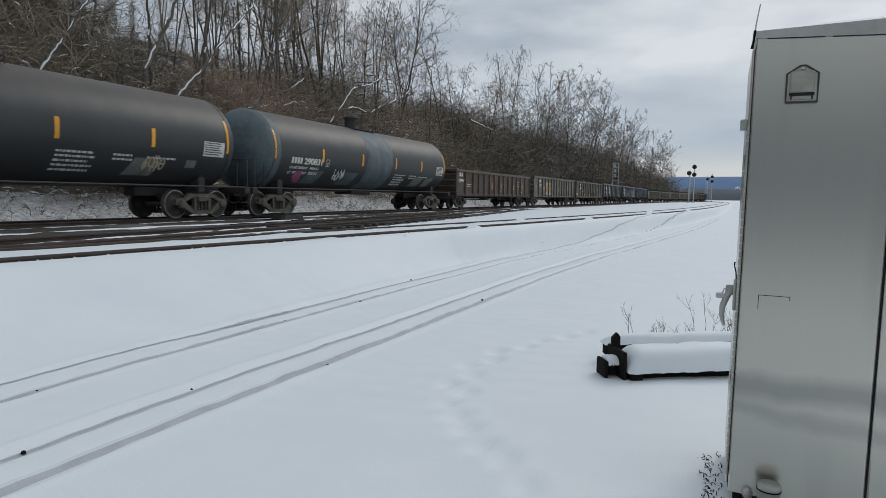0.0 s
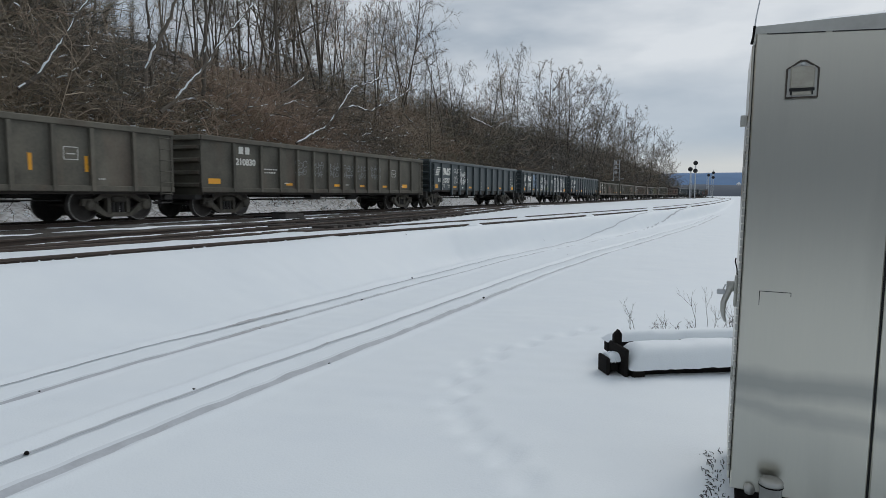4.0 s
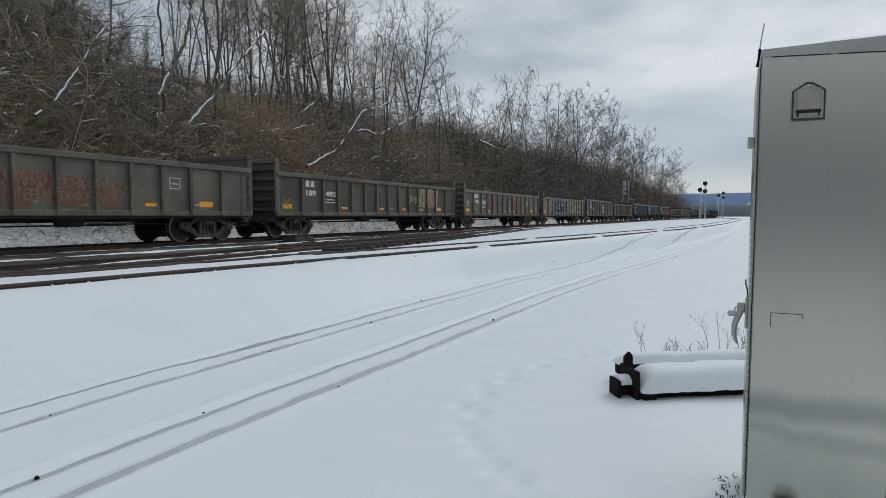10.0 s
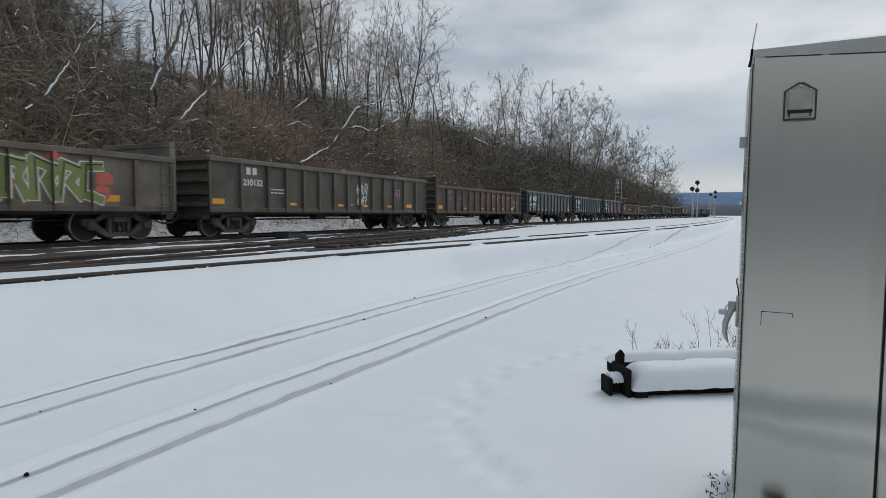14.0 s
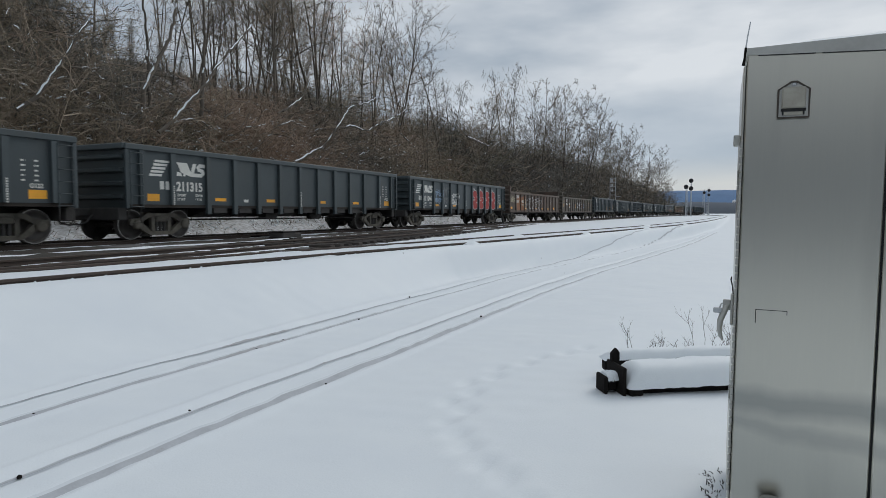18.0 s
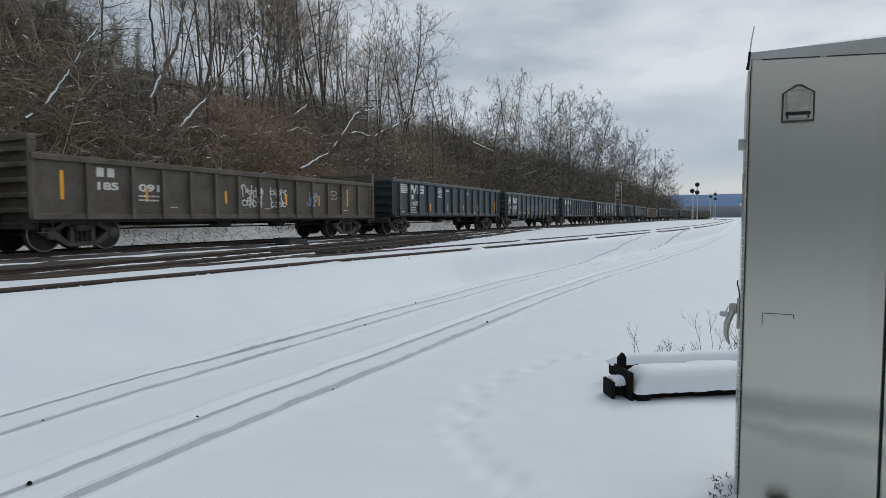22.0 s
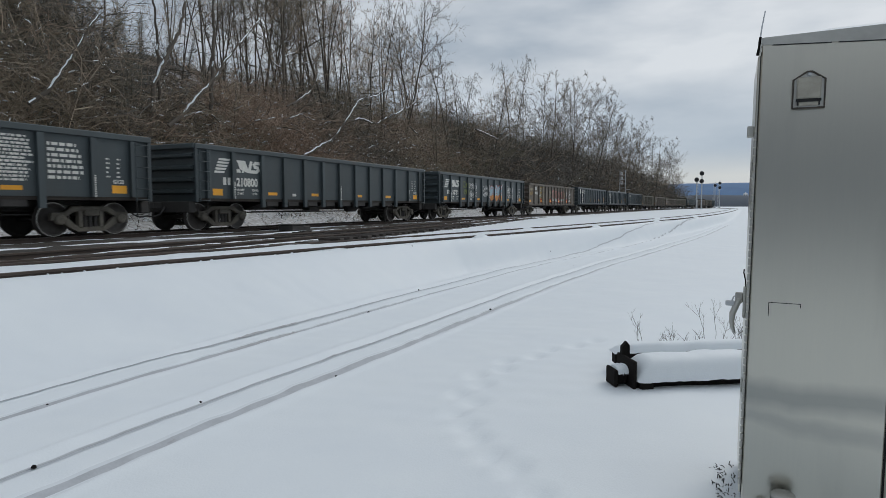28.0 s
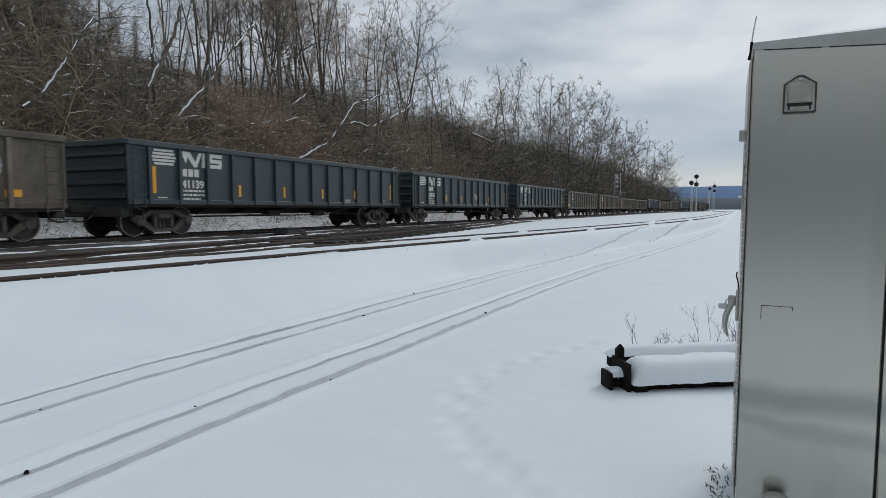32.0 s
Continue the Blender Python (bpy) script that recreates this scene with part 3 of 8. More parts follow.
def make_ground():
    def spaced(stops):
        out = [stops[0][0]]
        for (a, _), (b, step) in zip(stops, stops[1:]):
            n = max(1, round((b - a) / step))
            out += [a + (b - a) * (i + 1) / n for i in range(n)]
        return np.array(out)
    xs = spaced([(-2600, 0), (-700, 380), (-120, 60), (-60, 6), (-28, 1.6), (-19, 0.6), (-7.5, 0.25), (-6.3, 0.06), (-5.2, 0.03), (-4.6, 0.06), (-3.3, 0.03), (-2.6, 0.05), (-0.6, 0.06), (1.5, 0.15), (6, 0.5), (60, 6), (700, 60), (2600, 380)])
    ys = spaced([(-2600, 0), (-500, 420), (-60, 30), (0, 5), (1.8, 0.3), (9, 0.07), (16, 0.12), (30, 0.3), (70, 1.0), (240, 4), (700, 20), (3000, 200)])
    X, Y = np.meshgrid(xs, ys)
    Z = snow_surface(X, Y)
    n, m = len(xs), len(ys)
    me = bpy.data.meshes.new("ground")
    verts = np.stack([X.ravel(), Y.ravel(), Z.ravel()], 1)
    i = (np.arange(m - 1)[:, None] * n + np.arange(n - 1)[None]).ravel()
    faces = np.stack([i, i + 1, i + n + 1, i + n], 1)
    me.vertices.add(len(verts))
    me.vertices.foreach_set("co", verts.ravel())
    me.loops.add(faces.size)
    me.loops.foreach_set("vertex_index", faces.ravel())
    me.polygons.add(len(faces))
    me.polygons.foreach_set("loop_start", np.arange(len(faces)) * 4)
    me.polygons.foreach_set("loop_total", np.full(len(faces), 4))
    mid = verts[faces].mean(1)
    d = main_x(np.clip(mid[:, 1], -500, 330)) - mid[:, 0]
    bank = (d > 3.3 + 0.5 * bumps(mid[:, 0], mid[:, 1], 3.0, 23)) & (mid[:, 1] < 200) & (mid[:, 1] > -60)
    slot = np.where((d > 8.6 + 1.2 * bumps(mid[:, 0], mid[:, 1], 7.0, 22)) & (mid[:, 1] < 420) & (d < 200), 1, np.where(bank & (d < 14), 2, 0))
    me.polygons.foreach_set("material_index", slot.astype(np.int32))
    me.polygons.foreach_set("use_smooth", np.ones(len(faces), bool))
    for mat in (SNOW, LITTER, SNOW_LITTER):
        me.materials.append(mat)
    me.update(calc_edges=True)
    me.validate()
    tagged(new("ground", me), "white snow field with wheel ruts and footprints", "snow", kind="structure")


make_ground()


def rut_dirt():
    """Thin broken ribbons along the rut edges: groove shade painted in grey over packed snow, and mud."""
    s = Shape()
    for k in (0, 1):
        y = np.arange(-14.0, 60, 0.06)
        c = rut_centre(k, y)
        for side in (-1, 1):
            if k == 0 and side < 0:
                strong, muddy = 0.05 + 0.5 * smooth_step(4.8, 6.2, y), np.exp(-((y - 6.8) / 0.9) ** 2)
            elif k == 0:
                strong, muddy = 1.5 + 0.0 * y, np.exp(-((y - 6.4) / 0.8) ** 2)
            else:
                strong, muddy = (0.45 if side < 0 else 2.4) + 0.0 * y, 0.12 + 0.0 * y
            w = 0.006 + 0.016 * strong * np.clip(0.62 + 0.45 * bumps(y, y * 0, 3.1, 40 + k * 2 + side) + 0.35 * bumps(y, y * 0, 0.7, 50 + k + side), 0, 2) + 0.008 * muddy
            w = w * (1 + 0.012 * y) * (1 - 0.6 * smooth_step(8, 14, y))
            wild = 0.006 * bumps(y, y * 0, 0.9, 60 + k)
            # a wide pale and a narrow darker ribbon paint soft shade; the last is mud
            for col, slot in ((0, 2), (0, 0), (1, 1)):
                ww = w * 1.6 + 0.010 * np.minimum(strong, 1) if slot == 2 else w if col == 0 else np.clip((muddy * 0.8 + 0.35 * bumps(y, y * 0, 0.9, 70 + k + side) + 0.3 * bumps(y, y * 0, 0.21, 75 + k) - 0.28) * 0.06, 0, 0.045)
                off = side * RUT_HALF[k] - (0.015 if side < 0 else 0.045) + wild
                rows = [(c + off + f * ww) for f in (-1, 0, 1)]
                z = [snow_surface(r, y) + 0.005 + 0.004 * (0, 1, 2)[(1, 2, 0)[slot]] for r in rows]
                v = np.stack([np.stack([rows[i], y, z[i]], 1) for i in range(3)], 1)
                keep = ww > 0.003
                f = [(i * 3 + j, i * 3 + j + 1, i * 3 + j + 4, i * 3 + j + 3) for i in range(len(y) - 1) if keep[i] and keep[i + 1] for j in range(2)]
                s.add(v.reshape(-1, 3).tolist(), f, True, slot)
    tagged(part("rut_dirt", s, (SNOW_SHADE_PACKED, SNOW_DIRTY, SNOW_SHADE_SOFT)), "painted grey shade, packed snow and mud in the wheel ruts", "snow", kind="stuff")


rut_dirt()


# ---- tracks ----
def offset_line(xs, ys, d):
    dx, dy = np.gradient(xs), np.gradient(ys)
    n = np.hypot(dx, dy)
    return xs + d * dy / n, ys - d * dx / n


RAIL_PROFILE = [(-0.070, -0.170), (0.070, -0.170), (0.070, -0.158), (0.014, -0.140), (0.012, -0.045), (0.036, -0.036), (0.036, -0.005), (0.028, 0.0), (-0.028, 0.0), (-0.036, -0.005), (-0.036, -0.036), (-0.012, -0.045), (-0.014, -0.140), (-0.070, -0.158)]


def rail(xs, ys, d, drop, head, parent):
    rx, ry = offset_line(xs, ys, d)
    dx, dy = np.gradient(rx), np.gradient(ry)
    n = np.hypot(dx, dy)
    k = len(RAIL_PROFILE)
    s = Shape()
    v = [(rx[i] + u * dy[i] / n[i], ry[i] - u * dx[i] / n[i], w + drop) for i in range(len(rx)) for u, w in RAIL_PROFILE]
    side, top = [], []
    for i in range(len(rx) - 1):
        for j in range(k):
            q = (i * k + j, i * k + (j + 1) % k, (i + 1) * k + (j + 1) % k, (i + 1) * k + j)
            (top if j in (6, 7, 8) else side).append(q)
    s.add(v, side)
    s.f += top
    s.s += [False] * len(top)
    s.m += [1] * len(top)
    return part("rail", s, (RAIL, RAILHEAD if head else RAIL), parent)


def ballast_bed(name, xs, ys, half, z, drop, label, mat):
    """A raised bed of stone with ragged shoulders."""
    rs = np.random.RandomState(4)
    cols = [-half - 0.55, -half, -half * 0.5, 0.0, half * 0.5, half, half + 0.55]
    high = [z - drop, z, z + 0.02, z, z + 0.02, z, z - drop]
    v, f = [], []
    for c, h in zip(cols, high):
        ox, oy = offset_line(xs, ys, c)
        j = rs.uniform(-0.05, 0.05, len(xs)) * (abs(c) > half * 0.9)
        v.append(np.stack([ox + j * 3, oy, h + j * 0.5 + rs.uniform(-0.02, 0.02, len(xs))], 1))
    v = np.stack(v, 1)
    n = len(cols)
    f = [(i * n + j, i * n + j + 1, (i + 1) * n + j + 1, (i + 1) * n + j) for i in range(len(xs) - 1) for j in range(n - 1)]
    s = Shape().add(v.reshape(-1, 3).tolist(), f, True)
    return tagged(part(name, s, mat), label, "track bed", kind="structure")


def make_tracks():
    m = MAIN[(MAIN[:, 0] > -460) & (MAIN[:, 0] < 420)]
    m = np.concatenate([m[m[:, 0] < -20][::12], m[(m[:, 0] >= -20) & (m[:, 0] < 110)][::4], m[m[:, 0] >= 110][::3]])
    fine = np.arange(-30, 120, 0.35)
    bx = np.interp(fine, m[:, 2], m[:, 1])
    ballast_bed("track_bed", bx, fine, 2.3, -0.14, 0.35, "dark stone ballast under the main track", BALLAST)
    far = MAIN[(MAIN[:, 2] >= 119.5)][:160]
    ballast_bed("track_bed", far[:, 1], far[:, 2], 2.2, -0.14, 0.3, "dark stone ballast under the main track", BALLAST)
    cy = np.arange(-30, 58, 0.35)
    ballast_bed("track_bed", np.interp(cy, *CROSS_LINE[::-1]), cy, 1.6, -0.16, 0.25, "dark stone ballast under the crossover", BALLAST)
    gy = np.arange(-30, 24, 0.35)
    ballast_bed("track_bed", np.full(len(gy), -13.6) + 0.02 * gy, gy, 0.95, -0.148, 0.2, "dark stone ballast between the tracks", BALLAST)
    main_track = thing("main_track", "rusty steel rails of the main track on dark ties", "railway track")
    tagged(main_track, kind="structure")
    for d in (-0.7525, 0.7525):
        rail(m[:, 1], m[:, 2], d, 0.0, True, main_track)
    cross = tagged(thing("crossover_track", "brown rails of a crossover with bare timber ties", "railway track"), kind="structure")
    for d in (-0.7525, 0.7525):
        rail(*CROSS_LINE, d, -0.03, False, cross)
    near = tagged(thing("siding_track", "snow-covered siding with two thin brown rails", "railway track"), kind="structure")
    nl = [np.concatenate([a[NEAR_LINE[1] < -20][::10], a[NEAR_LINE[1] >= -20][::2]]) for a in NEAR_LINE]
    for d in (-0.7525, 0.7525):
        rail(*nl, d, -0.06, False, near)
    tie = Shape().box(-1.3, 1.3, -0.11, 0.11, -0.17, 0, 0.015).mesh("tie", TIE)
    long_tie = Shape().box(-1.9, 1.6, -0.11, 0.11, -0.17, 0, 0.015).mesh("tie", TIE)
    rs = random.Random(8)
    for i in range(150):
        y = -6 + i * 0.56
        t = part("tie", tie, None, main_track)
        t.matrix_world = pose(main_x(y) + rs.uniform(-0.04, 0.04), y, -0.125 + rs.uniform(-0.01, 0.005), 0, 0, rs.uniform(-0.8, 0.8))
    for i in range(90):
        y = -2 + i * 0.56
        t = part("tie", long_tie if 12 < y < 40 else tie, None, cross)
        x = float(np.interp(y, *CROSS_LINE[::-1]))
        t.matrix_world = pose(x + rs.uniform(-0.06, 0.06), y, (-0.085 if 14 < y < 28 else -0.135) + rs.uniform(-0.012, 0.012), 0, 0, rs.uniform(-2, 2) + 2)
    # snow lying between and over the siding rails
    y = np.arange(-30, 200, 0.5)
    x = near_x(y)
    s = Shape()
    cols = [(-1.45, -0.165), (-0.86, -0.10), (-0.80, -0.11), (-0.66, -0.10), (0.0, -0.085), (0.66, -0.10), (0.70, -0.11)]
    rows = []
    for c, h in cols:
        ox, oy = offset_line(x, y, c)
        rows.append(np.stack([ox, oy, h + 0.02 * bumps(ox, oy, 1.1, 31)], 1))
    v = np.stack(rows, 1)
    n = len(cols)
    s.add(v.reshape(-1, 3).tolist(), [(i * n + j, i * n + j + 1, (i + 1) * n + j + 1, (i + 1) * n + j) for i in range(len(y) - 1) for j in range(n - 1)], True)
    tagged(part("track_snow", s, SNOW), "smooth snow lying between the siding rails", "snow", kind="structure")
    # snow ribbons caught along the rails, and drifts that bury them in places
    for line, d, dz, seed, gap in ((CROSS_LINE, -0.62, -0.03, 3, 0.05), (CROSS_LINE, -0.90, -0.03, 4, -0.15), (CROSS_LINE, 0.60, -0.03, 6, 0.1), (CROSS_LINE, 0.86, -0.03, 5, -0.5), ((m[:, 1], m[:, 2]), 0.95, 0.0, 9, -0.05), ((m[:, 1], m[:, 2]), 2.6, -0.02, 12, -0.1)):
        yy = np.arange(-5, 56, 0.25)
        ox, oy = offset_line(*[np.asarray(a) for a in line], d)
        xx = np.interp(yy, oy, ox)
        w = 0.075 * np.clip(bumps(yy * 0, yy, 5.0, seed) + 0.6 * bumps(yy * 0, yy, 1.2, seed + 1) + 0.55 - gap, 0, 1)
        s = Shape()
        v = [(xx[i] + c * (w[i] + 0.004), yy[i], -0.125 + dz + h * w[i]) for i in range(len(yy)) for c, h in ((-1.3, -0.5), (-0.5, 0.5), (0.5, 0.6), (1.3, -0.5))]
        s.add(v, [(i * 4 + j, i * 4 + j + 1, i * 4 + j + 5, i * 4 + j + 4) for i in range(len(yy) - 1) for j in range(3)], True)
        tagged(part("snow_ribbon", s, SNOW), "thin broken line of snow along a rail", "snow", kind="structure")
    for y0, length, d, wide in ((11.0, 0.9, 0.0, 1.0), (17.1, 0.5, 0.75, 0.35), (23.5, 0.5, -0.7, 0.3), (27.0, 0.6, 0.75, 0.3), (38, 1.1, 0.75, 0.3), (52, 1.6, 0.75, 0.3), (45, 1.6, -0.75, 0.3)):
        cx = near_x(y0) + d
        s = Shape()
        v, k = [], 12
        for i in range(k + 1):
            for j in range(k + 1):
                u, w = i / k * 2 - 1, j / k * 2 - 1
                h = max(0.0, 1 - u * u) * max(0.0, 1 - w * w)
                v.append((cx + u * wide, y0 + w * length, -0.20 + 0.155 * h ** 0.5 + 0.03 * noise.noise((u * 2, w * 3, y0))))
        s.add(v, [(i * (k + 1) + j, (i + 1) * (k + 1) + j, (i + 1) * (k + 1) + j + 1, i * (k + 1) + j + 1) for i in range(k) for j in range(k)], True)
        tagged(part("snow_drift", s, SNOW), "small drift of snow burying a rail", "snow", "drifts over the siding")


make_tracks()


def snow_crumbs():
    """Broken lumps along the edge of the snow beside the siding."""
    rs = random.Random(12)
    s = Shape()
    for i in range(80):
        y = 5 + 45 * rs.random() ** 1.4
        side = rs.random()
        x = float(near_x(y)) + rs.uniform(0.80, 1.0)
        r = rs.uniform(0.008, 0.024)
        z = float(snow_surface(x, y))
        prof = [(-0.6, 0.9), (0.1, 1.0), (0.6, 0.6), (0.8, 0.0)]
        s.lathe([(h * r, q * r * rs.uniform(0.8, 1.3)) for h, q in prof], (x, y, z), (rs.uniform(-.3, .3), rs.uniform(-.3, .3), 1), 6)
    tagged(part("snow_crumbs", s, SNOW), "small broken lumps of snow along the siding", "snow", kind="stuff")


snow_crumbs()


def switch_machine(x, y, turn):
    t = thing("switch_machine", "low dark iron switch machine beside the main track", "switch machine", at=pose(x, y, -0.13, 0, 0, turn))
    part("base_plate", Shape().box(-0.9, 0.5, -0.35, 0.35, -0.04, 0.02, 0.01), STEEL_DARK, t)
    part("motor_case", Shape().box(-0.35, 0.3, -0.55, 0.15, 0.02, 0.24, 0.03), UNDER, t)
    part("gear_case", Shape().box(-0.3, 0.25, 0.17, 0.6, 0.02, 0.19, 0.03), UNDER, t)
    part("lid", Shape().box(-0.37, 0.32, -0.57, 0.17, 0.242, 0.27, 0.01), UNDER, t)
    part("throw_rod", Shape().tube([(-1.6, 0.1, 0.05), (-0.3, 0.1, 0.08)], 0.025), STEEL_DARK, t)
    part("throw_rod", Shape().tube([(-1.6, -0.2, 0.05), (-0.3, -0.2, 0.08)], 0.02), STEEL_DARK, t)
    return t


switch_machine(-14.75, 18.6, 0)


# ---- cabinet beside the camera ----
def cabinet(x0, x1, y0, y1, z0, z1):
    t = thing("signal_cabinet", "tall brushed aluminium trackside signal cabinet with stains and darker bands", "cabinet", at=pose(x0, y0, z0, 0, 0.7, 0))
    w, d, h = x1 - x0, y1 - y0, z1 - z0
    mid = 0.652
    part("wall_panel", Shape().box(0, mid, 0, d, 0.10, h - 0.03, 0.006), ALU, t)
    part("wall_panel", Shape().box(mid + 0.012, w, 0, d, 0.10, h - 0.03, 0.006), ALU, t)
    part("gasket", Shape().box(mid - 0.004, mid + 0.016, 0.012, d - 0.01, 0.11, h - 0.04), SEAM, t)
    part("plinth", Shape().box(0.03, w - 0.03, 0.03, d - 0.03, -0.1, 0.098, 0.005), STEEL_DARK, t, "dark steel plinth")
    s = Shape()
    s.prism([(-0.004, h - 0.040), (w * 0.5, h - 0.068), (w + 0.004, h - 0.040), (w + 0.004, h - 0.002), (w * 0.5, h + 0.015), (-0.004, h - 0.002)], "y", -0.006, d + 0.006)
    part("roof", s, ALU_DULL, t, "shallow pitched roof lid")
    s = Shape()
    k = 16
    v = [(w * (0.10 + 0.80 * i / k), lerp(0.01, d, j / k), h - 0.002 + 0.017 * (1 - abs(0.2 + 1.6 * i / k - 1)) + 0.034 * (max(0, 1 - (2 * i / k - 1) ** 4) * max(0, 1 - (2 * j / k - 1) ** 6)) ** 0.5 + 0.005 * noise.noise((i * 0.7, j * 0.7, x0))) for i in range(k + 1) for j in range(k + 1)]
    s.add(v, [(i * (k + 1) + j, (i + 1) * (k + 1) + j, (i + 1) * (k + 1) + j + 1, i * (k + 1) + j + 1) for i in range(k) for j in range(k)], True)
    part("roof_snow", s, SNOW, t, "snow lying on the roof")
    for a, b in ((0.05, 0.32), (0.35, 0.64)):
        za, zb = [h - 0.040 - 0.028 * u / (w * 0.5) for u in (a, b)]
        part("drip_seam", Shape().prism([(a, za - 0.0035), (b, zb - 0.0035), (b, zb - 0.0002), (a, za - 0.0002)], "y", -0.0075, -0.0003), SEAM, t)
    # vent cover on the end wall
    vx, vz = 0.228, h - 0.292
    ring = [(-0.074, -0.095), (0.074, -0.095), (0.074, 0.055), (0.012, 0.096), (-0.012, 0.096), (-0.074, 0.055)]
    vent = part("vent_cover", Shape().prism([(vx + a, vz + b) for a, b in ring], "y", -0.012, -0.0004), ALU_DULL, t, "house-shaped vent cover with a rim")
    s = Shape()
    pts = [(vx + a * 0.98, -0.014, vz + b * 0.98) for a, b in ring]
    s.tube(pts + pts[:2], 0.0055, 6)
    part("rim", s, VENT_RIM, vent, "dark brown rounded rim")
    part("pocket", Shape().box(vx - 0.056, vx + 0.056, -0.026, -0.012, vz - 0.045, vz + 0.066, 0.008), VENT_CAST, vent)
    part("slot", Shape().box(vx - 0.058, vx + 0.058, -0.0205, -0.0122, vz - 0.060, vz - 0.0455), SEAM, vent)
    for dx in (-0.052, 0.046):
        part("slot", Shape().box(vx + dx, vx + dx + 0.006, -0.0205, -0.0122, vz - 0.080, vz - 0.0605), SEAM, vent)
    part("sill_plate", Shape().box(vx - 0.045, vx + 0.045, -0.018, -0.0122, vz - 0.082, vz - 0.062, 0.002), VENT_CAST, vent)
    part("rivet", Shape().lathe([(0, 0.011), (-0.006, 0.008), (-0.009, 0.0)], (vx, -0.012, vz + 0.080), (0, 1, 0), 10), GALV, vent)
    # scratched outline of a removed label
    s = Shape()
    s.box(0.09, 0.245, -0.0012, -0.0006, 1.245, 1.2485).box(0.09, 0.0935, -0.0012, -0.0006, 1.17, 1.2485).box(0.2415, 0.245, -0.0012, -0.0006, 1.225, 1.2485)
    part("label_outline", s, STEEL_DARK, t, "scratched outline of a lost label")
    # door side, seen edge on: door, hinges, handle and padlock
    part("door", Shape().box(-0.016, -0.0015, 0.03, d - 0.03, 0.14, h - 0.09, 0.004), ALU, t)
    part("gasket", Shape().box(-0.0015, -0.0002, 0.012, d - 0.012, 0.12, h - 0.07), SEAM, t)
    hinge = Shape()
    for i in range(46):
        hinge.tube([(-0.012, 0.006, 0.2 + i * 0.043), (-0.012, 0.006, 0.2 + i * 0.043 + 0.034)], 0.008, 6)
    part("piano_hinge", hinge, ALU_DULL, t, "long knuckled piano hinge")
    plate = part("handle_plate", Shape().box(-0.034, -0.0165, 0.10, 0.17, 1.13, 1.31, 0.006), ALU_DULL, t)
    hook = [(-0.05, 1.24), (-0.068, 1.20), (-0.085, 1.15), (-0.088, 1.10), (-0.080, 1.06), (-0.068, 1.035)]
    part("handle", Shape().tube([(x, 0.13, z) for x, z in hook], [0.016, 0.018, 0.017, 0.014, 0.011, 0.006], 8), ALU_DULL, plate, "hooked cast door handle")
    part("hasp", Shape().box(-0.075, -0.033, 0.12, 0.14, 1.215, 1.275, 0.005), ALU_DULL, plate)
    part("padlock", Shape().box(-0.125, -0.075, 0.115, 0.145, 1.195, 1.225, 0.006), GALV, plate)
    part("shackle", Shape().tube([(-0.09, 0.13, 1.225), (-0.082, 0.13, 1.25), (-0.066, 0.13, 1.255), (-0.06, 0.13, 1.235)], 0.004, 6), GALV, plate)
    part("chain", Shape().tube([(-0.022, 0.13, 1.31), (-0.026, 0.13, 1.35), (-0.036, 0.13, 1.39), (-0.034, 0.13, 1.41)], 0.004, 5), STEEL_DARK, plate)
    part("bracket", Shape().box(-0.052, -0.0165, 0.1, 0.16, 2.155, 2.215, 0.004), ALU_DULL, t, "small bent bracket")
    part("bracket", Shape().box(-0.026, -0.0165, 0.1, 0.16, 1.93, 2.02, 0.004), ALU_DULL, t)
    part("bracket", Shape().box(-0.026, -0.0165, 0.1, 0.14, 0.70, 0.78, 0.004), ALU_DULL, t)
    aerial = part("aerial", Shape().tube([(-0.012, 0.01, h - 0.02), (-0.004, 0.01, h + 0.06), (0.008, 0.01, h + 0.142)], [0.004, 0.0035, 0.003], 6), GALV, t, "thin whip aerial")
    part("clip", Shape().tube([(-0.020, 0.008, h - 0.09), (-0.014, 0.008, h - 0.05), (-0.010, 0.008, h + 0.005)], [0.008, 0.006, 0.007], 6), STEEL_DARK, aerial)
    cap = part("pipe_cap", Shape().lathe([(-0.28, 0.055), (0.0, 0.055), (0.0, 0.060), (0.035, 0.060), (0.045, 0.054), (0.046, 0.0)], (0.20, -0.10, 0.19), (0, 0, 1), 20), ALU_DULL, t, "round pipe cap below the cabinet wall")
    part("band", Shape().lathe([(0, 0.0615), (0.008, 0.0615)], (0.20, -0.10, 0.198), (0, 0, 1), 20), STEEL_DARK, cap)
    part("bolt_head", Shape().lathe([(0, 0.03), (-0.03, 0.03), (-0.03, 0)], (0.10, 0, 0.12), (0, 1, 0), 8), ALU_DULL, t)
    return t


cabinet(0.075, 1.40, 3.80, 4.60, -0.97, 1.70)


